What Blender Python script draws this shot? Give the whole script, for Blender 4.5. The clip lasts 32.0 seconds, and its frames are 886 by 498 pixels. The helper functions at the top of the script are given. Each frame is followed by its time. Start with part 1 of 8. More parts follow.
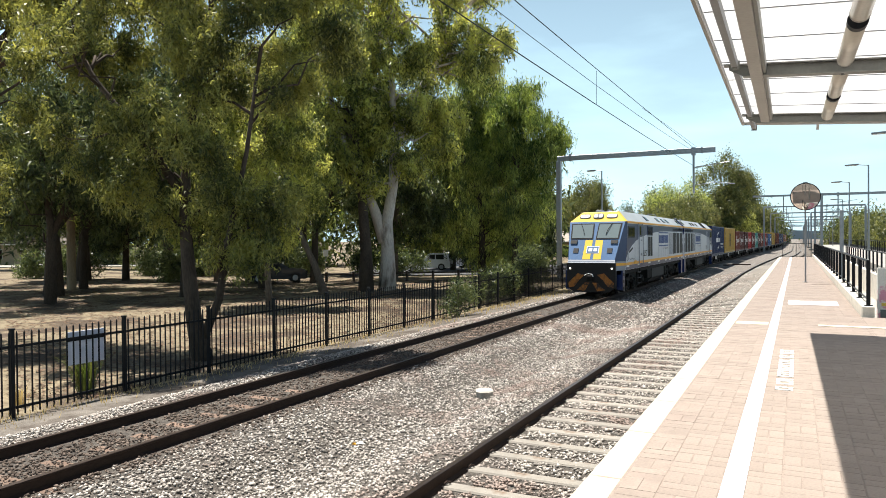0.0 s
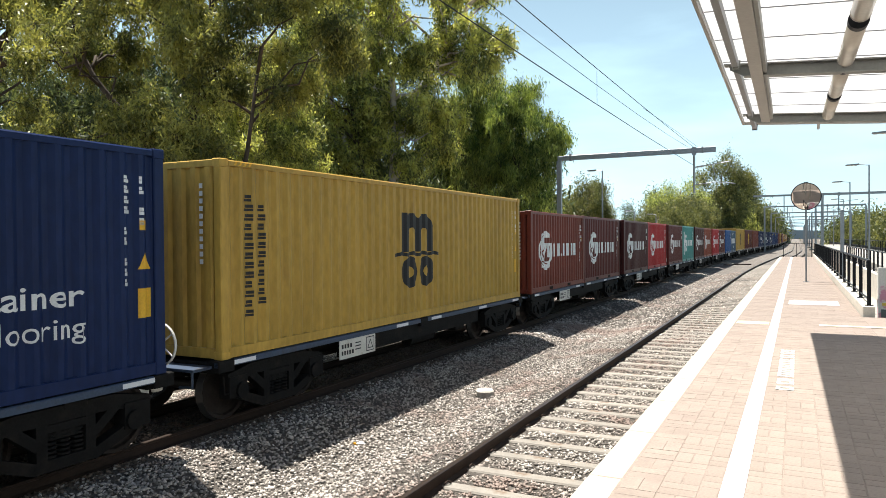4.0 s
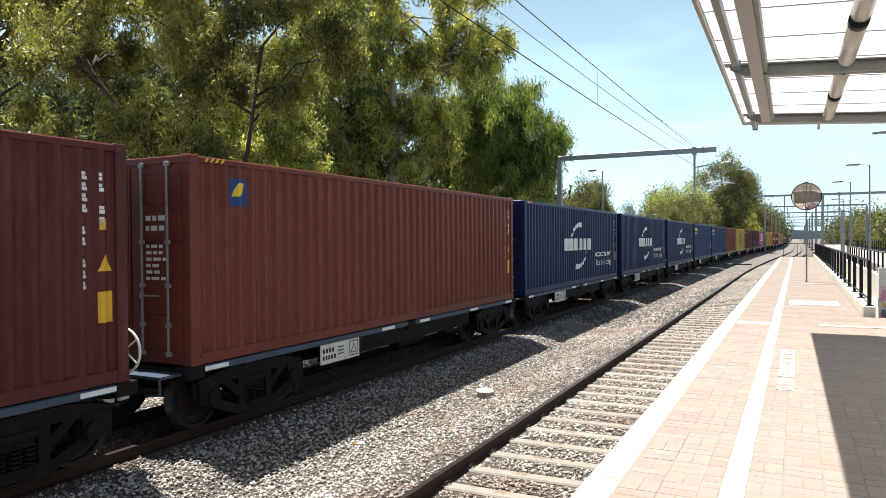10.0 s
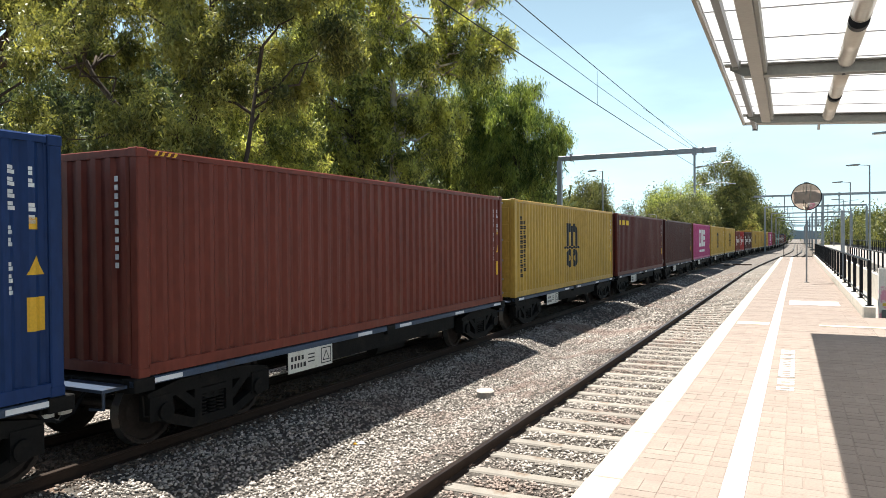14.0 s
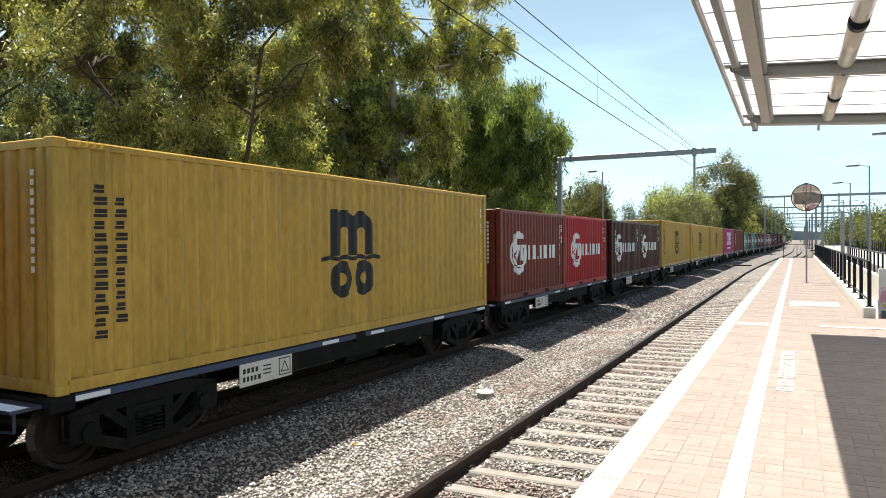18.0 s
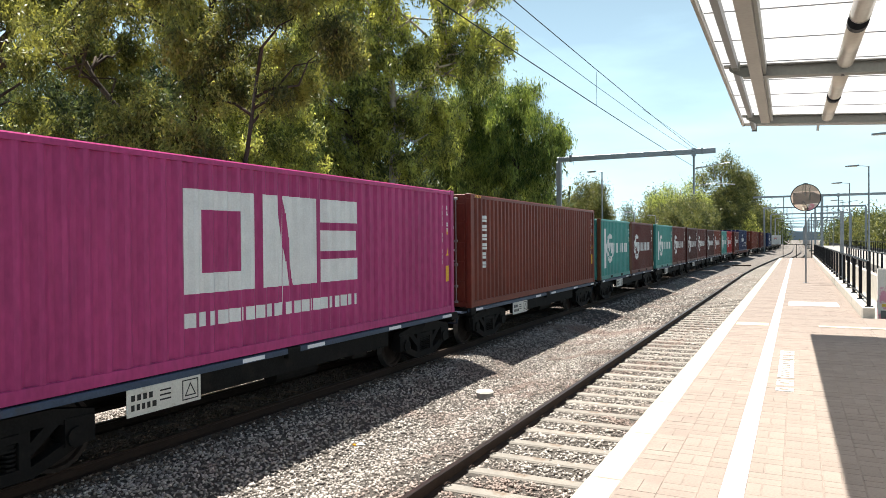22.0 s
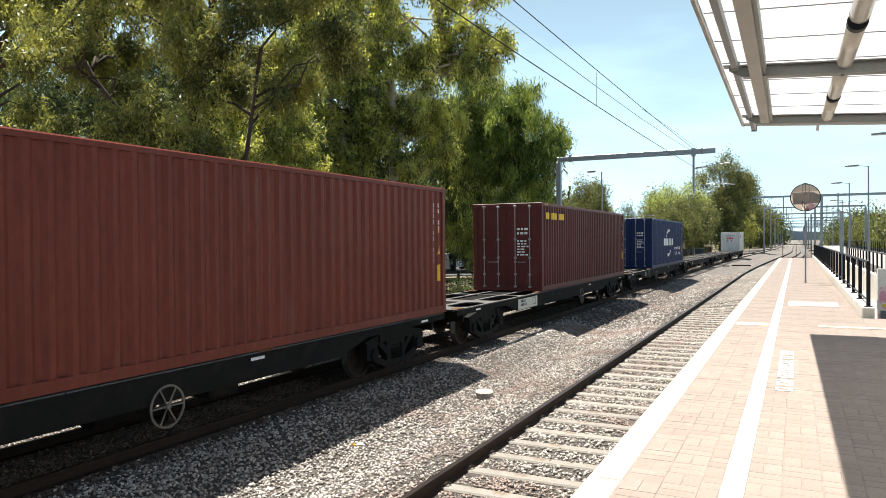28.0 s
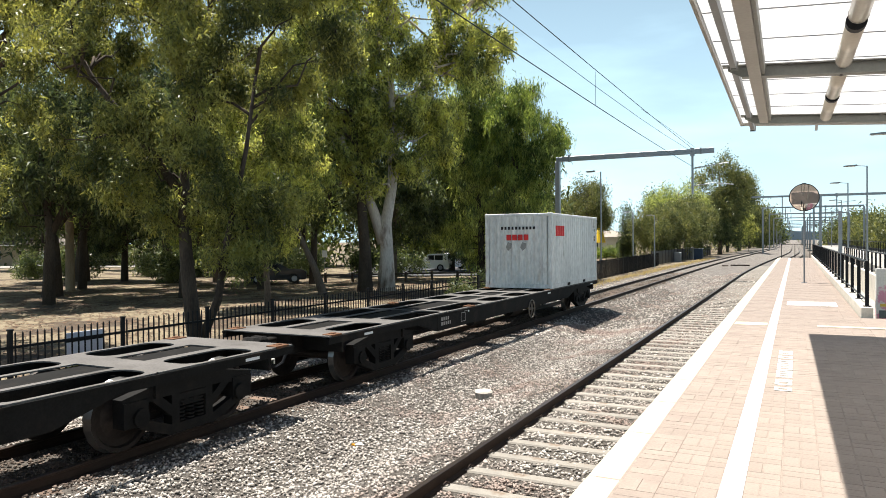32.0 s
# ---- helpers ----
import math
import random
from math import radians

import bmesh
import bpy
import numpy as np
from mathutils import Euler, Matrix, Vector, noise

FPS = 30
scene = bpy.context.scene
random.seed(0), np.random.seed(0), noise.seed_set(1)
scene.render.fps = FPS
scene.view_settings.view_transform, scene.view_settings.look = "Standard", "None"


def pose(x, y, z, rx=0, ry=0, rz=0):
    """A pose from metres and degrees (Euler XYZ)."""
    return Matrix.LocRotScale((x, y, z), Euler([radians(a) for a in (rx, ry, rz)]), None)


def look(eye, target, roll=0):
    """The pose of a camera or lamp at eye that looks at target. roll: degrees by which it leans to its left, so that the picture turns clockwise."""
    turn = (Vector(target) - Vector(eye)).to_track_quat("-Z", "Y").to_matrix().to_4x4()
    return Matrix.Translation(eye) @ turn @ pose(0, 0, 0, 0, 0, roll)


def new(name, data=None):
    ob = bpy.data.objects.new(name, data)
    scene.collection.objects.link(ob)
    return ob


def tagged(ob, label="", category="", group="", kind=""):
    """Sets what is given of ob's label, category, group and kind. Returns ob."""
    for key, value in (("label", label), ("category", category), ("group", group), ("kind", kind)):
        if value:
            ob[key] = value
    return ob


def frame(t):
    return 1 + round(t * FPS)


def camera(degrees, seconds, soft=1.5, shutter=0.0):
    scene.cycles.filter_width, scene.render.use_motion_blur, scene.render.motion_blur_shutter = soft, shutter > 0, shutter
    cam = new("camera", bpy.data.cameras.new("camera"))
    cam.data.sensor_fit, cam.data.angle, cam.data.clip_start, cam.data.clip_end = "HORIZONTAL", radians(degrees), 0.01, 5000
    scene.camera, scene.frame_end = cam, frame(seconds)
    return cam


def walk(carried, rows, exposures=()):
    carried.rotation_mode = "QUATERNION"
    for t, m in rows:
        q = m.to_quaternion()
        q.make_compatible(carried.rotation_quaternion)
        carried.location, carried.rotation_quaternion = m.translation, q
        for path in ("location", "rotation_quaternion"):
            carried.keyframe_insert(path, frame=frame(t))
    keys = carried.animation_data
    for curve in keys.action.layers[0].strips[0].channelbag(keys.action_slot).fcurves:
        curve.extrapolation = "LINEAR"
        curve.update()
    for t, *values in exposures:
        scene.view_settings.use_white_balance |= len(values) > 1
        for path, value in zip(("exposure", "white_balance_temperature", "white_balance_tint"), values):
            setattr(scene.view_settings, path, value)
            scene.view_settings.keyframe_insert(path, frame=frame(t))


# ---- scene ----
# ------------------------------------------------------------ camera
CLIP = 32.0
EYE = Vector((0.0, 0.0, 2.664))
YAW, TILT, ROLL = 26.484, -0.677, -0.464


def view_pose(dyaw=0.0, dtilt=0.0):
    a, b = radians(YAW + dyaw), radians(TILT + dtilt)
    way = Vector((-math.sin(a) * math.cos(b), math.cos(a) * math.cos(b), math.sin(b)))
    return look(EYE, EYE + way, ROLL)


cam = camera(64.01, CLIP, soft=0.75)
walk(cam, [(t, view_pose(a, b)) for t, a, b in (
    (0.0, 0.0, -0.02), (3.0, 0.02, -0.03), (5.5, 0.06, -0.04), (10.0, 0.065, -0.03), (14.0, 0.065, -0.01), (17.0, 0.065, 0.04),
    (20.0, 0.04, 0.055), (23.0, 0.01, 0.055), (28.0, 0.0, 0.055), (30.0, -0.05, 0.05), (32.0, -0.08, 0.04))],
     exposures=[(0.0, 1.12), (3.0, 1.16), (6.0, 1.22), (29.0, 1.22), (32.0, 1.17)])

# ------------------------------------------------------------ sky and sun
SUN = Vector((-0.295, 0.085, 1.0)).normalized()
world = bpy.data.worlds.new("sky")
scene.world = world
world.use_nodes = True
wn, wl = world.node_tree.nodes, world.node_tree.links
wn.clear()
sky = wn.new("ShaderNodeTexSky")
sky.sky_type = "NISHITA"
sky.sun_disc = False
sky.sun_elevation = math.asin(SUN.z)
sky.sun_rotation = math.atan2(SUN.x, SUN.y)
sky.air_density, sky.dust_density, sky.ozone_density = 1.0, 0.6, 0.8
bg = wn.new("ShaderNodeBackground")
bg.inputs["Strength"].default_value = 0.039
# thin high cloud, thicker in the haze towards the horizon
tc = wn.new("ShaderNodeTexCoord")
mp = wn.new("ShaderNodeMapping")
mp.inputs["Scale"].default_value = (1.2, 1.2, 5.0)
cn = wn.new("ShaderNodeTexNoise")
cn.inputs["Scale"].default_value, cn.inputs["Detail"].default_value = 2.2, 6.0
cr = wn.new("ShaderNodeValToRGB")
cr.color_ramp.elements[0].position, cr.color_ramp.elements[1].position = 0.44, 0.72
cr.color_ramp.elements[0].color = (0.29, 0.29, 0.29, 1)
cr.color_ramp.elements[1].color = (0.46, 0.46, 0.46, 1)
mx = wn.new("ShaderNodeMix")
mx.data_type = "RGBA"
mx.inputs["B"].default_value = (12.6, 18.2, 20.6, 1)
out = wn.new("ShaderNodeOutputWorld")
wl.new(tc.outputs["Generated"], mp.inputs["Vector"])
wl.new(mp.outputs["Vector"], cn.inputs["Vector"])
wl.new(cn.outputs["Fac"], cr.inputs["Fac"])
sp = wn.new("ShaderNodeSeparateXYZ")
wl.new(tc.outputs["Generated"], sp.inputs["Vector"])
hz = wn.new("ShaderNodeValToRGB")
hz.color_ramp.elements[0].position, hz.color_ramp.elements[1].position = 0.02, 0.52
hz.color_ramp.elements[0].color, hz.color_ramp.elements[1].color = (1, 1, 1, 1), (0, 0, 0, 1)
mid = hz.color_ramp.elements.new(0.34)
mid.color = (0.47, 0.47, 0.47, 1)
wl.new(sp.outputs["Z"], hz.inputs["Fac"])
hs = wn.new("ShaderNodeMath")
hs.operation = "MULTIPLY"
hs.inputs[1].default_value = 2.1
wl.new(hz.outputs["Color"], hs.inputs[0])
hm = wn.new("ShaderNodeMath")
hm.operation = "MULTIPLY"
wl.new(cr.outputs["Color"], hm.inputs[0])
wl.new(hs.outputs[0], hm.inputs[1])
wl.new(hm.outputs[0], mx.inputs["Factor"])
wl.new(sky.outputs["Color"], mx.inputs["A"])
wl.new(mx.outputs["Result"], bg.inputs["Color"])
wl.new(bg.outputs["Background"], out.inputs["Surface"])

sun_data = bpy.data.lights.new("sun", "SUN")
sun_data.energy, sun_data.angle, sun_data.color = 5.0, radians(0.53), (1.0, 0.955, 0.88)
sun = new("sun", sun_data)
sun.matrix_world = look(SUN * 60, (0, 0, 0))


# ------------------------------------------------------------ materials
def mat(name, color, rough=0.6, metal=0.0, var=0.18, scale=2.5, fine=60.0, bump=0.15, dist=0.01, stain=None, stain_scale=1.2,
        stain_at=(0.55, 0.72), rnd=0.0, island=0.0, stretch=(1, 1, 1), coat=0.0, spec=0.3):
    """Painted or raw surface: base colour with two scales of mottling, optional stains, fine relief."""
    m = bpy.data.materials.new(name)
    m.use_nodes = True
    n, l = m.node_tree.nodes, m.node_tree.links
    b = n["Principled BSDF"]
    b.inputs["Roughness"].default_value, b.inputs["Metallic"].default_value = rough, metal
    b.inputs["Coat Weight"].default_value = coat
    b.inputs["Specular IOR Level"].default_value = spec
    co = n.new("ShaderNodeTexCoord")
    ma = n.new("ShaderNodeMapping")
    ma.inputs["Scale"].default_value = stretch
    l.new(co.outputs["Object"], ma.inputs["Vector"])
    big = n.new("ShaderNodeTexNoise")
    big.inputs["Scale"].default_value, big.inputs["Detail"].default_value = scale, 5.0
    small = n.new("ShaderNodeTexNoise")
    small.inputs["Scale"].default_value, small.inputs["Detail"].default_value = fine, 3.0
    for t in (big, small):
        l.new(ma.outputs["Vector"], t.inputs["Vector"])
    add = n.new("ShaderNodeMath")
    add.operation = "ADD"
    l.new(big.outputs["Fac"], add.inputs[0])
    l.new(small.outputs["Fac"], add.inputs[1])
    mr = n.new("ShaderNodeMapRange")
    mr.inputs["From Min"].default_value, mr.inputs["From Max"].default_value = 0.7, 1.3
    mr.inputs["To Min"].default_value, mr.inputs["To Max"].default_value = 1 - var, 1 + var
    l.new(add.outputs[0], mr.inputs["Value"])
    val = mr.outputs["Result"]
    for amount, node, sock in ((rnd, "ShaderNodeObjectInfo", "Random"), (island, "ShaderNodeNewGeometry", "Random Per Island")):
        if amount:
            src = n.new(node)
            r2 = n.new("ShaderNodeMapRange")
            r2.inputs["To Min"].default_value, r2.inputs["To Max"].default_value = 1 - amount, 1 + amount
            l.new(src.outputs[sock], r2.inputs["Value"])
            mu = n.new("ShaderNodeMath")
            mu.operation = "MULTIPLY"
            l.new(val, mu.inputs[0])
            l.new(r2.outputs["Result"], mu.inputs[1])
            val = mu.outputs[0]
    base = n.new("ShaderNodeMix")
    base.data_type, base.blend_type = "RGBA", "MULTIPLY"
    base.inputs["Factor"].default_value = 1.0
    base.inputs["A"].default_value = (*color, 1)
    l.new(val, base.inputs["B"])
    result = base.outputs["Result"]
    if stain:
        sn = n.new("ShaderNodeTexNoise")
        sn.inputs["Scale"].default_value, sn.inputs["Detail"].default_value, sn.inputs["Roughness"].default_value = stain_scale, 8.0, 0.65
        l.new(ma.outputs["Vector"], sn.inputs["Vector"])
        sr = n.new("ShaderNodeMapRange")
        sr.inputs["From Min"].default_value, sr.inputs["From Max"].default_value = stain_at
        l.new(sn.outputs["Fac"], sr.inputs["Value"])
        sm = n.new("ShaderNodeMix")
        sm.data_type = "RGBA"
        sm.inputs["B"].default_value = (*stain, 1)
        l.new(sr.outputs["Result"], sm.inputs["Factor"])
        l.new(result, sm.inputs["A"])
        result = sm.outputs["Result"]
    l.new(result, b.inputs["Base Color"])
    if bump:
        bp = n.new("ShaderNodeBump")
        bp.inputs["Strength"].default_value, bp.inputs["Distance"].default_value = bump, dist
        l.new(small.outputs["Fac"], bp.inputs["Height"])
        l.new(bp.outputs["Normal"], b.inputs["Normal"])
    return m


def leaf_mat(name, color, tip, sheen=0.3):
    """Leaves: colour varies leaf by leaf, light passes through in part."""
    m = bpy.data.materials.new(name)
    m.use_nodes = True
    n, l = m.node_tree.nodes, m.node_tree.links
    b = n["Principled BSDF"]
    b.inputs["Roughness"].default_value = 0.42
    b.inputs["Specular IOR Level"].default_value = 0.35
    geo = n.new("ShaderNodeNewGeometry")
    mix = n.new("ShaderNodeMix")
    mix.data_type = "RGBA"
    mix.inputs["A"].default_value, mix.inputs["B"].default_value = (*color, 1), (*tip, 1)
    co = n.new("ShaderNodeTexCoord")
    no = n.new("ShaderNodeTexNoise")
    no.inputs["Scale"].default_value, no.inputs["Detail"].default_value = 0.9, 3.0
    l.new(co.outputs["Object"], no.inputs["Vector"])
    mr = n.new("ShaderNodeMapRange")
    mr.inputs["From Min"].default_value, mr.inputs["From Max"].default_value = 0.35, 0.65
    mr.inputs["To Min"].default_value, mr.inputs["To Max"].default_value = -0.55, 0.5
    l.new(no.outputs["Fac"], mr.inputs["Value"])
    ad = n.new("ShaderNodeMath")
    ad.operation, ad.use_clamp = "MULTIPLY_ADD", True
    ad.inputs[1].default_value = 0.95
    l.new(geo.outputs["Random Per Island"], ad.inputs[0])
    l.new(mr.outputs["Result"], ad.inputs[2])
    l.new(ad.outputs[0], mix.inputs["Factor"])
    l.new(mix.outputs["Result"], b.inputs["Base Color"])
    tr = n.new("ShaderNodeBsdfTranslucent")
    thin = n.new("ShaderNodeMix")
    thin.data_type, thin.blend_type = "RGBA", "MULTIPLY"
    thin.inputs["Factor"].default_value = 1.0
    thin.inputs["B"].default_value = (1.65, 1.5, 0.95, 1)
    l.new(mix.outputs["Result"], thin.inputs["A"])
    l.new(thin.outputs["Result"], tr.inputs["Color"])
    ms = n.new("ShaderNodeMixShader")
    ms.inputs["Fac"].default_value = sheen
    l.new(b.outputs["BSDF"], ms.inputs[1])
    l.new(tr.outputs["BSDF"], ms.inputs[2])
    l.new(ms.outputs["Shader"], n["Material Output"].inputs["Surface"])
    return m


def glass_mat(name, color=(0.05, 0.06, 0.07), rough=0.04):
    m = bpy.data.materials.new(name)
    m.use_nodes = True
    b = m.node_tree.nodes["Principled BSDF"]
    b.inputs["Base Color"].default_value = (*color, 1)
    b.inputs["Roughness"].default_value = rough
    b.inputs["Specular IOR Level"].default_value = 0.5
    return m


PAINTS = {}


def paint(name, color, fade=(0.16, 0.07, 0.045), worn=(0.58, 0.82), rough=0.42):
    """Container paint: chalky, streaked downwards, rust where it is worn."""
    if name not in PAINTS:
        PAINTS[name] = mat(name, color, rough, var=0.20, scale=0.9, fine=14.0, bump=0.06, dist=0.004, stain=fade, stain_scale=2.2, stain_at=worn,
                           stretch=(1, 1, 0.35), rnd=0.06, spec=0.17)
    return PAINTS[name]


M_RUST = mat("rusty_rail_steel", (0.034, 0.021, 0.015), 0.75, 0.3, 0.3, 3, 50, 0.4, 0.004, stretch=(1, 0.3, 1))
M_RAILTOP = mat("worn_rail_head", (0.118, 0.089, 0.074), 0.38, 0.85, 0.25, 1.5, 30, 0.05, 0.002, stretch=(1, 0.1, 1))
M_CONC = mat("concrete", (0.311, 0.296, 0.266), 0.85, 0, 0.16, 3, 70, 0.3, 0.005, stain=(0.178, 0.163, 0.141), stain_scale=2.0)
M_SLEEPER = mat("weathered_concrete_sleeper", (0.262, 0.24, 0.208), 0.9, 0, 0.15, 4, 60, 0.35, 0.006, rnd=0.14, stain=(0.163, 0.111, 0.074), stain_scale=3.0)
M_STEELSLEEPER = mat("rust_brown_sleeper", (0.17, 0.115, 0.085), 0.85, 0.0, 0.25, 4, 50, 0.35, 0.006, rnd=0.15)
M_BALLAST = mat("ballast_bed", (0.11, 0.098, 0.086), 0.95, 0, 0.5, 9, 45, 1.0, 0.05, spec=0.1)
M_STONE = mat("ballast_stone", (0.375, 0.342, 0.306), 0.9, 0, 0.12, 14, 90, 0.2, 0.003, island=0.62, stain=(0.30, 0.238, 0.205), stain_scale=0.5, stain_at=(0.48, 0.6), spec=0.1)
M_STEEL = mat("galvanised_steel", (0.266, 0.281, 0.296), 0.45, 0.75, 0.12, 5, 40, 0.05, 0.002)
M_GREYSTEEL = mat("grey_painted_steel", (0.222, 0.229, 0.237), 0.5, 0.1, 0.1, 3, 40, 0.05, 0.002)
M_BLACK = mat("black_powder_coat", (0.012, 0.013, 0.015), 0.45, 0.0, 0.15, 8, 60, 0.05, 0.002, spec=0.1)
M_UNDER = mat("grimy_black_underframe", (0.011, 0.0105, 0.010), 0.75, 0.1, 0.35, 3, 30, 0.3, 0.005, stain=(0.032, 0.025, 0.02), stain_scale=2.5, stain_at=(0.52, 0.78), spec=0.1)
M_WHEEL = mat("wheel_steel", (0.037, 0.031, 0.028), 0.55, 0.5, 0.25, 4, 30, 0.15, 0.003, spec=0.1)
M_TREAD = mat("polished_tread", (0.259, 0.252, 0.244), 0.3, 0.9, 0.1, 4, 30, 0.02, 0.002)
M_DECK = mat("dusty_wagon_deck", (0.115, 0.107, 0.10), 0.8, 0.1, 0.25, 1.8, 30, 0.2, 0.004, stain=(0.06, 0.053, 0.047), stain_scale=1.4)
M_WHITE = mat("white_paint", (0.78, 0.78, 0.76), 0.5, 0, 0.08, 3, 40, 0.04, 0.002)
M_DIRTYWHITE = mat("dirty_white_board", (0.62, 0.60, 0.54), 0.6, 0, 0.12, 3, 40, 0.05, 0.002, stain=(0.36, 0.28, 0.2), stain_scale=4.0, stain_at=(0.58, 0.75))
M_LOGOWHITE = mat("white_lettering_paint", (0.74, 0.74, 0.72), 0.5, 0, 0.10, 3, 40, 0.03, 0.002)
M_LOGOBLACK = mat("black_lettering_paint", (0.015, 0.015, 0.016), 0.5, 0, 0.2, 3, 40, 0.03, 0.002)
M_LOGOYELLOW = mat("yellow_lettering_paint", (0.80, 0.52, 0.03), 0.5, 0, 0.1, 3, 40, 0.03, 0.002)
M_LOGORED = mat("red_lettering_paint", (0.62, 0.03, 0.03), 0.5, 0, 0.1, 3, 40, 0.03, 0.002)
M_LOGOBLUE = mat("blue_lettering_paint", (0.015, 0.052, 0.207), 0.5, 0, 0.1, 3, 40, 0.03, 0.002)
M_REFLECT = mat("white_reflective_strip", (0.72, 0.73, 0.74), 0.3, 0, 0.05, 3, 40, 0.02, 0.002)
M_BLUEGREY = mat("blue_grey_sill_paint", (0.041, 0.063, 0.104), 0.5, 0, 0.2, 2, 30, 0.06, 0.003, stain=(0.037, 0.033, 0.03), stain_scale=2.0)


# ------------------------------------------------------------ mesh building
class Geo:
    """Collects vertices and faces for one mesh."""

    def __init__(self):
        self.v, self.f, self.m, self.k = [], [], [], 0

    def add(self, verts, faces):
        o = len(self.v)
        self.v += [tuple(p) for p in verts]
        self.f += [tuple(i + o for i in q) for q in faces]
        self.m += [self.k] * len(faces)
        return self

    def box(self, x0, x1, y0, y1, z0, z1, b=0.0):
        if b <= 0:
            c = [(x, y, z) for z in (z0, z1) for y in (y0, y1) for x in (x0, x1)]
            return self.add(c, [(0, 2, 3, 1), (4, 5, 7, 6), (0, 1, 5, 4), (2, 6, 7, 3), (0, 4, 6, 2), (1, 3, 7, 5)])
        b = min(b, (x1 - x0) * 0.45, (y1 - y0) * 0.45, (z1 - z0) * 0.45)
        # chamfered in plan and at the top
        p = [(x0 + b, y0), (x1 - b, y0), (x1, y0 + b), (x1, y1 - b), (x1 - b, y1), (x0 + b, y1), (x0, y1 - b), (x0, y0 + b)]
        q = [(x0 + b, y0 + b), (x1 - b, y0 + b), (x1 - b, y0 + b), (x1 - b, y1 - b), (x1 - b, y1 - b), (x0 + b, y1 - b), (x0 + b, y1 - b), (x0 + b, y0 + b)]
        vs = [(x, y, z0) for x, y in p] + [(x, y, z1 - b) for x, y in p] + [(q[i][0], q[i][1], z1) for i in (0, 3, 4, 7)]
        fs = [tuple(range(7, -1, -1))] + [(i, (i + 1) % 8, 8 + (i + 1) % 8, 8 + i) for i in range(8)]
        t = {0: 16, 1: 17, 2: 17, 3: 17, 4: 18, 5: 18, 6: 19, 7: 16}
        q4 = [(q[0]), (q[1]), (q[3]), (q[5])]
        vs[16:20] = [(x, y, z1) for x, y in q4]
        t = {0: 16, 1: 17, 2: 17, 3: 18, 4: 18, 5: 19, 6: 19, 7: 16}
        for i in range(8):
            j = (i + 1) % 8
            fs.append((8 + i, 8 + j, t[j], t[i]) if t[i] != t[j] else (8 + i, 8 + j, t[i]))
        fs.append((16, 17, 18, 19))
        return self.add(vs, fs)

    def cyl(self, p, q, r, n=12, r2=None, caps=True):
        p, q = Vector(p), Vector(q)
        d = (q - p).normalized()
        a = d.orthogonal().normalized()
        c = d.cross(a)
        r2 = r if r2 is None else r2
        vs = []
        for o, s in ((p, r), (q, r2)):
            vs += [o + (a * math.cos(i * math.tau / n) + c * math.sin(i * math.tau / n)) * s for i in range(n)]
        fs = [(i, (i + 1) % n, n + (i + 1) % n, n + i) for i in range(n)]
        if caps:
            fs += [tuple(range(n - 1, -1, -1)), tuple(range(n, 2 * n))]
        return self.add(vs, fs)

    def tube(self, pts, r, n=8):
        """A round bar or a limb through points; r may be a number or one a point."""
        pts = [Vector(p) for p in pts]
        rs = [r] * len(pts) if isinstance(r, (int, float)) else r
        vs, fs = [], []
        a = (pts[1] - pts[0]).orthogonal().normalized()
        for i, p in enumerate(pts):
            d = (pts[min(i + 1, len(pts) - 1)] - pts[max(i - 1, 0)]).normalized()
            a = (a - d * a.dot(d)).normalized()
            c = d.cross(a)
            vs += [p + (a * math.cos(k * math.tau / n) + c * math.sin(k * math.tau / n)) * rs[i] for k in range(n)]
        for i in range(len(pts) - 1):
            fs += [(i * n + k, i * n + (k + 1) % n, (i + 1) * n + (k + 1) % n, (i + 1) * n + k) for k in range(n)]
        fs += [tuple(range(n - 1, -1, -1)), tuple(range((len(pts) - 1) * n, len(pts) * n))]
        return self.add(vs, fs)

    def prism(self, poly, axis, a0, a1):
        """A flat outline pushed out along an axis; poly holds the other two coordinates in order."""
        def at(p, a):
            return {"x": (a, p[0], p[1]), "y": (p[0], a, p[1]), "z": (p[0], p[1], a)}[axis]
        n = len(poly)
        vs = [at(p, a0) for p in poly] + [at(p, a1) for p in poly]
        fs = [tuple(range(n - 1, -1, -1)), tuple(range(n, 2 * n))] + [(i, (i + 1) % n, n + (i + 1) % n, n + i) for i in range(n)]
        return self.add(vs, fs)

    def ring(self, poly, hole, axis, a0, a1):
        """An outline with a hole of as many points, pushed out along an axis."""
        def at(p, a):
            return {"x": (a, p[0], p[1]), "y": (p[0], a, p[1]), "z": (p[0], p[1], a)}[axis]
        n = len(poly)
        vs = [at(p, a) for a in (a0, a1) for q in (poly, hole) for p in q]
        fs = []
        for i in range(n):
            j = (i + 1) % n
            fs += [(i, n + i, n + j, j), (2 * n + i, 2 * n + j, 3 * n + j, 3 * n + i), (i, j, 2 * n + j, 2 * n + i), (n + i, 3 * n + i, 3 * n + j, n + j)]
        return self.add(vs, fs)

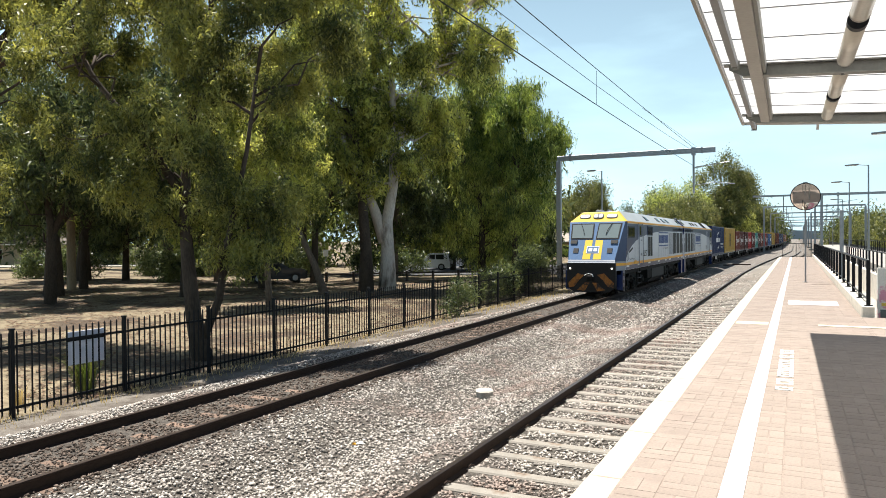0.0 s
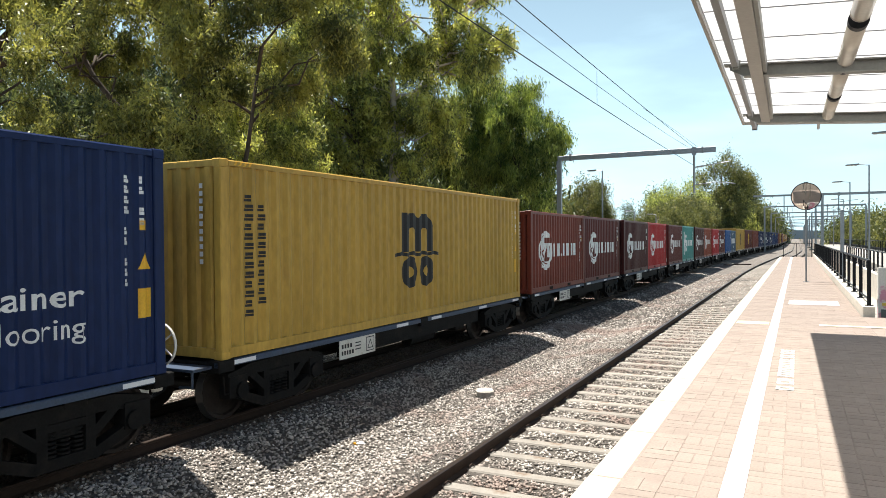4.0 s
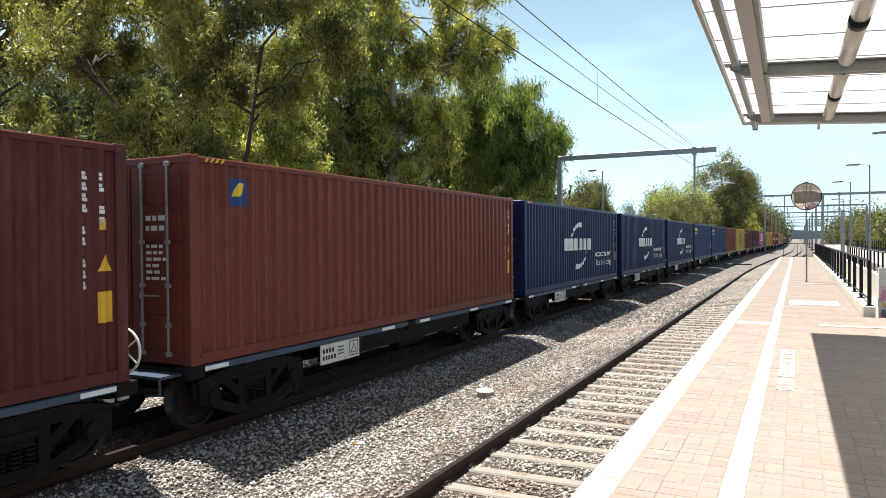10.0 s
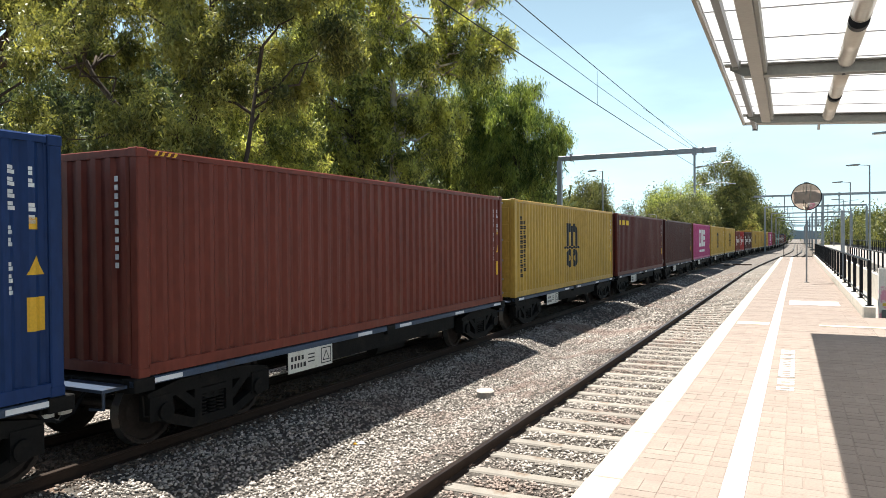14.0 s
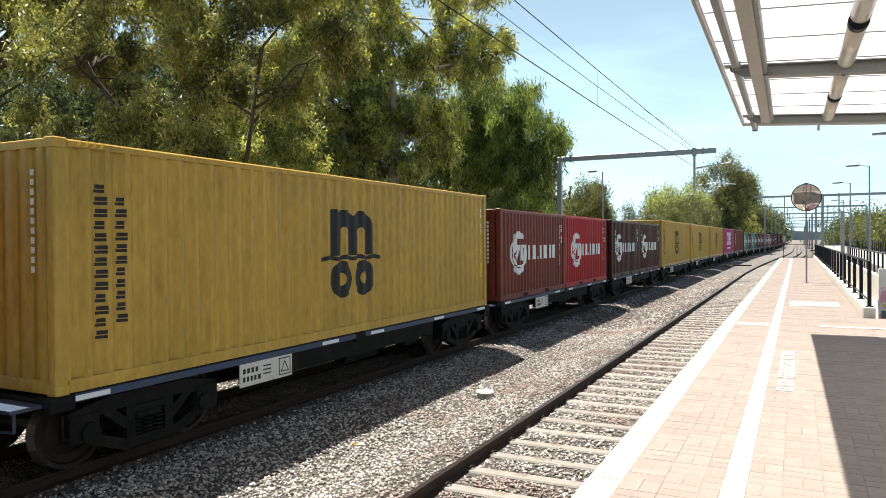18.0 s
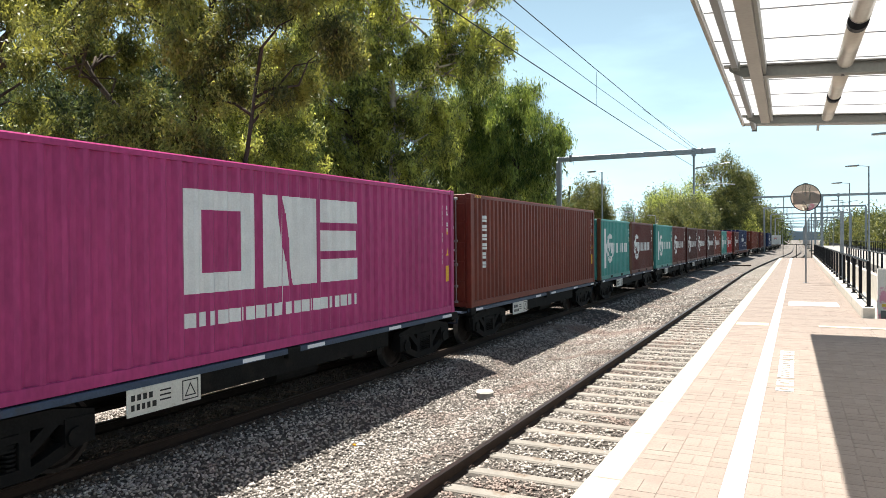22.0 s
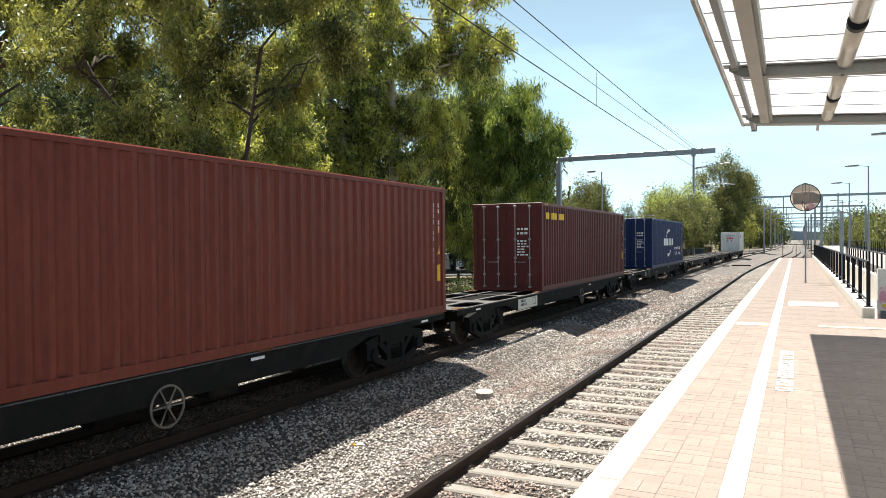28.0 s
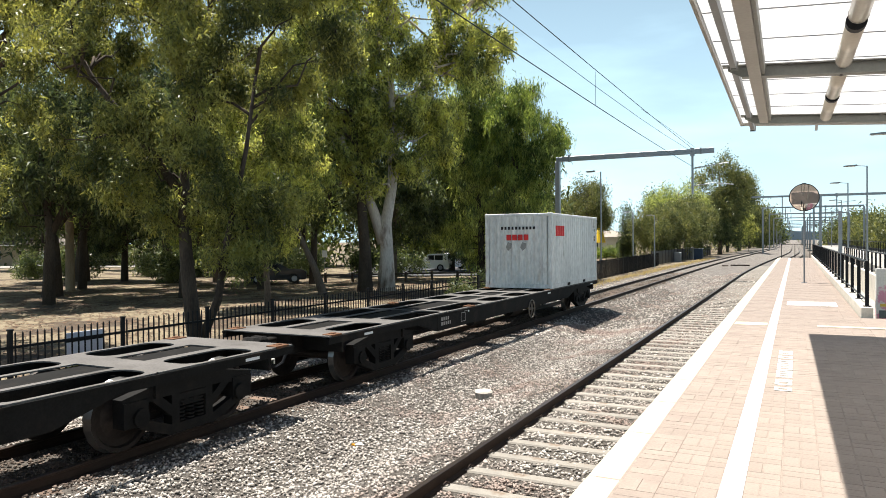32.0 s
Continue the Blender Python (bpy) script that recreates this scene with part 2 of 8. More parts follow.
    def mesh(self, name, mats, smooth=False, fix=True):
        me = bpy.data.meshes.new(name)
        me.from_pydata(self.v, [], self.f)
        for m in (mats if isinstance(mats, (list, tuple)) else [mats]):
            me.materials.append(m)
        if any(self.m):
            me.polygons.foreach_set("material_index", self.m)
        if smooth:
            me.polygons.foreach_set("use_smooth", [True] * len(me.polygons))
        if fix:
            bm = bmesh.new()
            bm.from_mesh(me)
            bmesh.ops.recalc_face_normals(bm, faces=bm.faces)
            bm.to_mesh(me)
            bm.free()
        me.update()
        return me


def part(name, geo, material, parent, label="", smooth=False, at=None):
    """Links a Geo (or a mesh made before) as one mesh object under a thing or a part."""
    me = geo.mesh(name, material, smooth) if isinstance(geo, Geo) else geo
    ob = new(name, me)
    ob.parent = parent
    if at is not None:
        ob.matrix_basis = at
    if label:
        ob["label"] = label
    if name in JOINED:
        ob["kind"] = "stuff"
    return ob


# small pieces of one part that cannot be told apart singly
JOINED = {"name_row", "round_emblem", "emblem_overlay", "data_panel", "registration_marks", "reflective_strips", "caution_stickers", "height_stripes", "board_marks", "upright_marks", "corner_line", "emblem_small_line", "branchwork", "slogan", "spring_nest"}


def repaint(ob, material):
    """Gives one object its own paint over a shared mesh."""
    ob.material_slots[0].link = "OBJECT"
    ob.material_slots[0].material = material
    return ob


def empty(name, m=None):
    ob = new(name)
    ob.empty_display_size = 0.2
    if m is not None:
        ob.matrix_basis = m
    return ob


def smoothstep(a, b, x):
    t = min(1.0, max(0.0, (x - a) / (b - a)))
    return t * t * (3 - 2 * t)


# ------------------------------------------------------------ the lines of the plan
FREIGHT_X, NEAR_X = -8.555, -2.855     # centres of the two tracks
PLAT_Z = 1.11                          # top of the platform above the rails
EDGE_X, COPING_X = -1.235, -1.005      # platform edge, inner side of its coping
GROUND_Z = -0.42                       # the park behind the fence
FENCE_X = -12.2


def freight_x(y):
    return FREIGHT_X + 3.2 * smoothstep(68, 235, y)


def near_x(y):
    return NEAR_X + 2.9 * smoothstep(52, 170, y)


def ground_h(x, y):
    """Height of the soil: flat park, a low bank under the tracks."""
    bank = smoothstep(-12.6, -10.9, x - 0.6 * (freight_x(y) - FREIGHT_X))
    return GROUND_Z + bank * 0.17 - 0.2 * smoothstep(-7.6, -6.8, x)


# ------------------------------------------------------------ ground
# dark patches are bark litter and tree shade put into the straw colour
M_GRASS = mat("dry_straw_with_litter_and_shade_patches", (0.215, 0.174, 0.112), 0.95, 0, 0.3, 0.35, 9.0, 0.8, 0.05, stain=(0.075, 0.055, 0.038), stain_scale=0.35, stain_at=(0.47, 0.56))
g = Geo()
xs = [-2500, -1200, -600, -300, -180, -120, -90, -70, -55] + [-50 + 2 * i for i in range(18)] + [-14 + 0.4 * i for i in range(8)] + [-10.6, -8, -7.6, -7.2, -6.8, -5, -2, 2, 6, 15, 40, 100, 300, 900, 2500]
ys = [-600, -200, -80, -30] + [-16 + 3 * i for i in range(40)] + [110, 130, 160, 200, 260, 340, 500, 800, 1400, 2600, 4000]
vs = [(x, y, ground_h(x, y) + (noise.noise(Vector((x * 0.35, y * 0.35, 0))) * 0.05 if -60 < x < -12.6 and -20 < y < 110 else 0)) for y in ys for x in xs]
nx = len(xs)
g.add(vs, [(j * nx + i, j * nx + i + 1, (j + 1) * nx + i + 1, (j + 1) * nx + i) for j in range(len(ys) - 1) for i in range(nx - 1)])
M_VERGE = mat("grey_gravelly_verge", (0.15, 0.132, 0.112), 0.95, 0, 0.35, 1.5, 25, 0.9, 0.04, stain=(0.075, 0.06, 0.048), stain_scale=0.9, stain_at=(0.46, 0.6))
g.m = [1 if -12.5 < sum(g.v[k][0] for k in f) / len(f) < 40 else 0 for f in g.f]
ground = tagged(new("ground", g.mesh("ground", [M_GRASS, M_VERGE], True)), "dry straw-coloured park ground with bark litter and painted shade patches", "ground", kind="structure")

# ballast bed, one sheet under both tracks
g = Geo()
prof = [(-3.0, -0.40), (-2.35, -0.31), (-1.75, -0.165), (-1.2, -0.155), (0, -0.165), (1.2, -0.155), (1.8, -0.18), (2.45, -0.36), (3.25, -0.36), (3.9, -0.20), (4.3, -0.135), (4.72, -0.13), (4.98, -0.175), (5.9, -0.165), (6.5, -0.18), (7.5, -0.18)]
by = [-20 + 2.0 * i for i in range(60)] + [105, 115, 130, 150, 175, 205, 250, 320, 450, 700, 1200]
vs = []
for y in by:
    for a, z in prof:
        w = (a + 3.0) / 10.5
        k = smoothstep(0.35, 0.95, w)
        base = freight_x(y) * (1 - k) + (near_x(y) + FREIGHT_X - NEAR_X) * k
        vs.append((base + a, y, z + 0.02 * noise.noise(Vector((a * 1.3, y * 0.9, 3)))))
n = len(prof)
g.add(vs, [(j * n + i, j * n + i + 1, (j + 1) * n + i + 1, (j + 1) * n + i) for j in range(len(by) - 1) for i in range(n - 1)])
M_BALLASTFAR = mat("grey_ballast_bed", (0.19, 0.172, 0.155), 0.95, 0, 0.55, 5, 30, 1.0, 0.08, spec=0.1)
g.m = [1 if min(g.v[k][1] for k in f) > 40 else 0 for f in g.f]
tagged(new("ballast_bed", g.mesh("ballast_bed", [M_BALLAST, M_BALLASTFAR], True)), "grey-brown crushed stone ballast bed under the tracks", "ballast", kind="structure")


def bed_z(x, y):
    a = x - FREIGHT_X
    for (a0, z0), (a1, z1) in zip(prof, prof[1:]):
        if a0 <= a <= a1:
            return z0 + (z1 - z0) * (a - a0) / (a1 - a0)
    return -0.4


# brown grimy stone, its colour darkened further for the shade under the train
M_GRIMSHADESTONE = mat("oily_brown_shaded_ballast_stone", (0.125, 0.098, 0.08), 0.85, 0, 0.15, 14, 90, 0.2, 0.003, island=0.5, spec=0.1)


def stones(name, count, y0, y1, size, power, seed, label):
    """Loose ballast stones: each a skewed chip with six corners, resting on the bed."""
    r = np.random.default_rng(seed)
    y = y0 + (y1 - y0) * r.random(count) ** power
    x = r.uniform(FREIGHT_X - 2.75, EDGE_X - 0.05, count)
    keep = np.ones(count, bool)
    for c, gauge in ((FREIGHT_X, 1.435), (NEAR_X, 1.6)):
        for s in (-1, 1):
            keep &= np.abs(x - (c + s * (gauge / 2 + 0.035))) > 0.11
    on_sleeper = np.abs((y + 3.0 + 0.3425) % 0.685 - 0.3425) < 0.135
    for c, reach, share in ((FREIGHT_X, 1.28, 0.55), (NEAR_X, 0.78, 0.93)):
        keep &= ~(on_sleeper & (np.abs(x - c) < reach) & (r.random(count) < share))
    x, y = x[keep], y[keep]
    k = len(x)
    z = np.array([bed_z(a, b) for a, b in zip(x, y)]) + r.uniform(-0.012, 0.02, k)
    s = size * r.uniform(0.55, 1.35, (k, 1, 1)) * r.uniform(0.65, 1.2, (k, 1, 3))
    chip = np.array([(1, 0, 0), (-1, 0, 0), (0, 1, 0), (0, -1, 0), (0, 0, 1), (0, 0, -1)], float) * 0.62
    v = chip[None] * s + r.uniform(-0.24, 0.24, (k, 6, 3)) * s
    an = r.uniform(0, math.tau, (k, 3))
    for ax in range(3):
        c, q = np.cos(an[:, ax])[:, None], np.sin(an[:, ax])[:, None]
        i, j = [(1, 2), (0, 2), (0, 1)][ax]
        vi, vj = v[:, :, i] * c - v[:, :, j] * q, v[:, :, i] * q + v[:, :, j] * c
        v[:, :, i], v[:, :, j] = vi, vj
    v[:, :, 2] *= 0.8
    v += np.stack([x, y, z], 1)[:, None]
    tris = np.array([(0, 2, 4), (2, 1, 4), (1, 3, 4), (3, 0, 4), (2, 0, 5), (1, 2, 5), (3, 1, 5), (0, 3, 5)])
    f = (tris[None] + (np.arange(k) * 6)[:, None, None]).reshape(-1, 3)
    me = bpy.data.meshes.new(name)
    me.vertices.add(k * 6)
    me.vertices.foreach_set("co", v.reshape(-1))
    me.loops.add(f.size)
    me.loops.foreach_set("vertex_index", f.reshape(-1))
    me.polygons.add(len(f))
    me.polygons.foreach_set("loop_start", np.arange(0, f.size, 3))
    me.update(calc_edges=True)
    me.materials.append(M_STONE)
    me.materials.append(M_GRIMSHADESTONE)
    # stones in the freight track get the grime and painted shade
    grime_shade = (np.abs(x - FREIGHT_X) + r.normal(size=k) * 0.16 < 1.15).astype(np.int32)
    me.polygons.foreach_set("material_index", np.repeat(grime_shade, 8))
    return tagged(new(name, me), label, "ballast", kind="stuff")


stones("ballast_stones", 116000, 3.2, 24, 0.040, 1.35, 5, "loose grey and pinkish crushed ballast stones")
stones("ballast_stones", 22000, 20, 62, 0.07, 1.2, 6, "loose grey crushed ballast stones further along the line")


# ------------------------------------------------------------ tracks
def rail_profile(c):
    h = 0.165
    return [(c - 0.07, -h), (c + 0.07, -h), (c + 0.07, -h + 0.012), (c + 0.012, -h + 0.03), (c + 0.012, -0.045), (c + 0.035, -0.032), (c + 0.035, -0.006), (c + 0.026, 0.0),
            (c - 0.026, 0.0), (c - 0.035, -0.006), (c - 0.035, -0.032), (c - 0.012, -0.045), (c - 0.012, -h + 0.03), (c - 0.07, -h + 0.012)]


def rail(name, fx, off, label):
    ys = [-22, 60] + [60 + 7 * i for i in range(1, 30)] + [320, 450, 800]
    pr = rail_profile(0)
    n = len(pr)
    g = Geo()
    vs = [(fx(y) + off + p, y, z) for y in ys for p, z in pr]
    for j in range(len(ys) - 1):
        for i in range(n):
            g.k = 1 if i in (6, 7, 8) else 0
            g.f.append((j * n + i, j * n + (i + 1) % n, (j + 1) * n + (i + 1) % n, (j + 1) * n + i))
            g.m.append(g.k)
    g.v = vs
    ob = new(name, g.mesh(name, [M_RUST, M_RAILTOP]))
    return tagged(ob, label, "rail", "running rails", kind="structure")


for c, gauge, fx, what in ((FREIGHT_X, 1.435, freight_x, "rusty steel rail of the freight track"), (NEAR_X, 1.6, near_x, "rusty steel rail of the platform track")):
    for s in (-1, 1):
        rail("rail", fx, s * (gauge / 2 + 0.035), what)

sl = Geo().box(-1.25, 1.25, -0.10, 0.10, -0.30, -0.145, 0.02).mesh("sleeper", M_SLEEPER)
sl2 = Geo().box(-1.25, 1.25, -0.125, 0.125, -0.30, -0.162, 0.03).mesh("sleeper", M_STEELSLEEPER)
clip = Geo()
for s in (-1, 1):
    for d in (-1, 1):
        x = s * 0.835 + d * 0.10
        clip.tube([(x - 0.03, -0.06, -0.135), (x, -0.02, -0.10), (x + 0.02, 0.03, -0.125), (x - 0.02, 0.07, -0.13)], 0.011, 5)
clip_me = clip.mesh("rail_clip", M_RUST)
for what, fx, me, step in (("platform", near_x, sl, 0.685), ("freight", freight_x, sl2, 0.685)):
    track = tagged(empty("track_bed_" + what), ("concrete sleepers of the platform track" if what == "platform" else "rust-brown sleepers of the freight track"), "sleepers", kind="structure")
    for i in range(120):
        y = -3.0 + step * i
        ob = part("sleeper", me, None, track, at=pose(fx(y), y, 0, 0, 0, random.uniform(-0.6, 0.6)))
        if what == "platform" and 3 < y < 22:
            part("rail_clip", clip_me, None, ob)


# ------------------------------------------------------------ painted signs that follow a corrugated side
def tri_rect(y0, z0, y1, z1):
    return [((y0, z0), (y1, z0), (y1, z1)), ((y0, z0), (y1, z1), (y0, z1))]


def tri_poly(p):
    return [(p[0], p[i], p[i + 1]) for i in range(1, len(p) - 1)]


def tri_band(cy, cz, r0, r1, a0, a1, n=18, sy=1.0, taper=False):
    """A piece of a ring, in degrees; tapered to a point at its first end where asked."""
    o = []
    for i in range(n):
        u, v = radians(a0 + (a1 - a0) * i / n), radians(a0 + (a1 - a0) * (i + 1) / n)
        k, m = (i / n, (i + 1) / n) if taper else (1, 1)
        p = [(cy + sy * (r1 - (r1 - r0) * k) * math.cos(u), cz + (r1 - (r1 - r0) * k) * math.sin(u)), (cy + sy * r1 * math.cos(u), cz + r1 * math.sin(u)),
             (cy + sy * r1 * math.cos(v), cz + r1 * math.sin(v)), (cy + sy * (r1 - (r1 - r0) * m) * math.cos(v), cz + (r1 - (r1 - r0) * m) * math.sin(v))]
        o += tri_poly(p)
    return o


def tri_disc(cy, cz, r, a0=0, a1=360, n=28):
    return [((cy, cz), (cy + r * math.cos(radians(a0 + (a1 - a0) * i / n)), cz + r * math.sin(radians(a0 + (a1 - a0) * i / n))),
             (cy + r * math.cos(radians(a0 + (a1 - a0) * (i + 1) / n)), cz + r * math.sin(radians(a0 + (a1 - a0) * (i + 1) / n)))) for i in range(n)]


def tri_text(words, y, z, height, width=None, bold=0.0):
    """Words in the built-in font as flat triangles, from y rightwards, standing on z."""
    cu = bpy.data.curves.new("words", "FONT")
    cu.body, cu.size, cu.offset = words, 1.0, bold
    cu.resolution_u = 3
    ob = bpy.data.objects.new("words", cu)
    scene.collection.objects.link(ob)
    bpy.context.view_layer.update()
    me = ob.to_mesh()
    me.calc_loop_triangles()
    co = [(v.co.x, v.co.y) for v in me.vertices]
    x0, x1 = min(c[0] for c in co), max(c[0] for c in co)
    z1 = max(c[1] for c in co)
    k = height / z1
    ky = k if width is None else width / (x1 - x0)
    tris = [tuple((y + (co[i][0] - x0) * ky, z + co[i][1] * k) for i in t.vertices) for t in me.loop_triangles]
    ob.to_mesh_clear()
    bpy.data.objects.remove(ob)
    bpy.data.curves.remove(cu)
    return tris


def blocks(y0, z0, y1, z1, widths, gap=0.22, slot=True):
    """A row of plain blocks in place of a company's lettering."""
    unit = (y1 - y0) / (sum(widths) + gap * (len(widths) - 1))
    o, y, h = [], y0, z1 - z0
    for i, w in enumerate(widths):
        a, b = y, y + w * unit
        if slot and w > 0.5:
            k = (b - a) * 0.07
            o += tri_poly([(a + k, z0), (b - k, z0), (b - k, z1 - 0.1 * h), (b - 1.6 * k, z1), (a + k, z1)])
        elif slot and w < 0.16:
            o += tri_rect(a, z0, b, z0 + 0.2 * h)
        else:
            o += tri_rect(a, z0, b, z1)
        y = b + gap * unit
    return o


def ticks(y, z0, z1, n, w=0.055, seed=1):
    """A column of small bars, for small writing that runs downwards."""
    r = random.Random(seed)
    step = (z1 - z0) / n
    o = []
    for i in range(n):
        if r.random() < 0.12:
            continue
        z = z1 - (i + 1) * step
        k = w * r.choice((0.6, 0.85, 1.0))
        o += tri_rect(y, z + step * 0.12, y + k, z + step * 0.45) + tri_rect(y, z + step * 0.5, y + k * 0.8, z + step * 0.82)
    return o


RIB = (0.0, 0.07, 0.138, 0.21, 0.278)      # outer flat, slope, inner flat, slope
DEEP = 0.045


def rib_depth(y):
    a = (y - 0.12) % RIB[4]
    if a < RIB[1]:
        return 0.0
    if a < RIB[2]:
        return DEEP * (a - RIB[1]) / (RIB[2] - RIB[1])
    if a < RIB[3]:
        return DEEP
    return DEEP * (RIB[4] - a) / (RIB[4] - RIB[3])


def rib_edges(y0, y1, step):
    out, k = [y0], math.floor((y0 - 0.12) / RIB[4])
    while 0.12 + k * RIB[4] < y1:
        for r in RIB[:4]:
            y = 0.12 + k * RIB[4] + r
            if y0 < y < y1:
                out.append(y)
        k += 1
    out.append(y1)
    fine = []
    for a, b in zip(out, out[1:]):
        n = max(1, math.ceil((b - a) / step))
        fine += [a + (b - a) * i / n for i in range(n)]
    return fine + [y1]


def spans(tris, y):
    got = []
    for t in tris:
        lo = hi = None
        for (a, b), (c, d) in ((t[0], t[1]), (t[1], t[2]), (t[2], t[0])):
            if (a <= y) != (c <= y):
                z = b + (d - b) * (y - a) / (c - a)
                lo = z if lo is None else min(lo, z)
                hi = z if hi is None else max(hi, z)
        if lo is not None and hi - lo > 1e-6:
            got.append((lo, hi))
    got.sort()
    out = []
    for a, b in got:
        if out and a <= out[-1][1] + 1e-4:
            out[-1] = (out[-1][0], max(b, out[-1][1]))
        else:
            out.append((a, b))
    return out


SIGNS = {}


def sign_mesh(key, tris, x_side, material, proud=0.004, flat=False, step=0.024):
    """Paint laid over the ribs: cut into narrow upright strips that follow them."""
    if key in SIGNS:
        return SIGNS[key]
    y0, y1 = min(p[0] for t in tris for p in t), max(p[0] for t in tris for p in t)
    g = Geo()
    ed = rib_edges(y0, y1, step) if not flat else [y0 + (y1 - y0) * i / max(2, int((y1 - y0) / step)) for i in range(max(2, int((y1 - y0) / step)) + 1)]
    boxes = [(min(p[0] for p in t), max(p[0] for p in t), t) for t in tris]
    for a, b in zip(ed, ed[1:]):
        near = [t for lo, hi, t in boxes if lo < b and hi > a]
        if not near:
            continue
        e = (b - a) * 1e-3
        left, right = spans(near, a + e), spans(near, b - e)
        if len(left) != len(right):
            left = right = spans(near, (a + b) / 2)
        xa, xb = (x_side + proud - (0 if flat else rib_depth(a)), x_side + proud - (0 if flat else rib_depth(b)))
        for (l0, l1), (r0, r1) in zip(left, right):
            o = len(g.v)
            g.v += [(xa, a, l0), (xb, b, r0), (xb, b, r1), (xa, a, l1)]
            g.f.append((o, o + 1, o + 2, o + 3))
            g.m.append(0)
    SIGNS[key] = g.mesh("sign", material, fix=False)
    return SIGNS[key]


# ------------------------------------------------------------ containers
CW = 1.219
SHEET_X = CW - 0.012
MESHES = {}


def cached(key, make):
    if key not in MESHES:
        MESHES[key] = make()
    return MESHES[key]


def side_sheet(L, H):
    g = Geo()
    ed = rib_edges(0.10, L - 0.10, 1.0)
    vs = []
    for y in ed:
        x = SHEET_X - rib_depth(y)
        vs += [(x, y, 0.15), (x, y, H - 0.09)]
    n = len(ed)
    fs = [(2 * i, 2 * i + 2, 2 * i + 3, 2 * i + 1) for i in range(n - 1)]
    vs += [(SHEET_X - 0.05, ed[0], 0.15), (SHEET_X - 0.05, ed[-1], 0.15), (SHEET_X - 0.05, ed[-1], H - 0.09), (SHEET_X - 0.05, ed[0], H - 0.09)]
    fs += [(2 * n, 2 * n + 3, 2 * n + 2, 2 * n + 1)]
    return g.add(vs, fs)


def end_sheet(H):
    """Corrugated blind end, facing -y."""
    g = Geo()
    xs = [-1.06]
    k = 0
    while xs[-1] < 1.0:
        for d in (0.10, 0.045, 0.09, 0.045):
            xs.append(min(1.06, xs[-1] + d))
    dep = [0, 0, 0.045, 0.045]
    vs = []
    for i, x in enumerate(xs):
        y = 0.02 + dep[i % 4]
        vs += [(x, y, 0.16), (x, y, H - 0.10)]
    n = len(xs)
    fs = [(2 * i, 2 * i + 2, 2 * i + 3, 2 * i + 1) for i in range(n - 1)]
    vs += [(-1.06, 0.09, 0.16), (1.06, 0.09, 0.16), (1.06, 0.09, H - 0.10), (-1.06, 0.09, H - 0.10)]
    return g.add(vs, fs + [(2 * n, 2 * n + 1, 2 * n + 2, 2 * n + 3)])


def door_leaf(H, s):
    """One door leaf with pressed panels, on the end at y = 0."""
    g = Geo()
    x0, x1 = (0.006, 1.085) if s > 0 else (-1.085, -0.006)
    g.box(x0, x1, 0.035, 0.075, 0.16, H - 0.11)
    zs = [0.2 + (H - 0.42) * i / 5 for i in range(6)]
    for a, b in zip(zs, zs[1:]):
        g.box(x0 + 0.06, x1 - 0.06, 0.015, 0.036, a + 0.05, b - 0.02, 0.012)
    g.box(x0, x0 + 0.03, 0.018, 0.036, 0.16, H - 0.11)
    g.box(x1 - 0.03, x1, 0.018, 0.036, 0.16, H - 0.11)
    return g


def lock_rod(x, H):
    g = Geo().tube([(x, -0.012, 0.12), (x, -0.012, H - 0.07)], 0.017, 8)
    for z in (0.15, 0.55, 1.1, 1.7, H - 0.12):
        g.box(x - 0.045, x + 0.045, -0.03, 0.02, z - 0.03, z + 0.03, 0.008)
    return g


def lock_handle(x, s):
    return Geo().box(x - 0.03, x + 0.03, -0.045, -0.02, 0.92, 1.0, 0.008).tube([(x, -0.04, 0.96), (x + s * 0.18, -0.05, 0.95), (x + s * 0.36, -0.04, 0.955)], 0.013, 6)


def casting():
    g = Geo().box(-0.081, 0.081, -0.089, 0.089, -0.059, 0.059, 0.012)
    return g


def roof_sheet(L, H):
    g = Geo()
    vs, fs = [], []
    n = int(L / 0.11)
    for i in range(n + 1):
        y = 0.06 + (L - 0.12) * i / n
        z = H + (-0.004 if i % 2 else -0.026)
        vs += [(-1.15, y, z), (1.15, y, z)]
    fs = [(2 * i, 2 * i + 1, 2 * i + 3, 2 * i + 2) for i in range(n)]
    o = len(vs)
    vs += [(-1.16, 0.06, H - 0.07), (1.16, 0.06, H - 0.07), (1.16, L - 0.06, H - 0.07), (-1.16, L - 0.06, H - 0.07)]
    fs += [(o, o + 3, o + 2, o + 1)]
    return g.add(vs, fs)


M_ROD = mat("grey_lock_rod", (0.296, 0.281, 0.266), 0.5, 0.5, 0.2, 4, 40, 0.1, 0.002)
M_RUSTEDGE = mat("rust_worn_corner", (0.126, 0.056, 0.026), 0.8, 0.1, 0.3, 5, 40, 0.2, 0.003)
M_CAUTION = mat("yellow_caution_sticker", (0.75, 0.42, 0.03), 0.5, 0, 0.12, 4, 40, 0.02, 0.001)
M_STICKGREEN = mat("green_sticker", (0.037, 0.259, 0.111), 0.5, 0, 0.1, 4, 40, 0.02, 0.001)
M_STICKBLUE = mat("light_blue_sticker", (0.10, 0.35, 0.62), 0.5, 0, 0.1, 4, 40, 0.02, 0.001)
RIDERS, ROLLERS = [], []


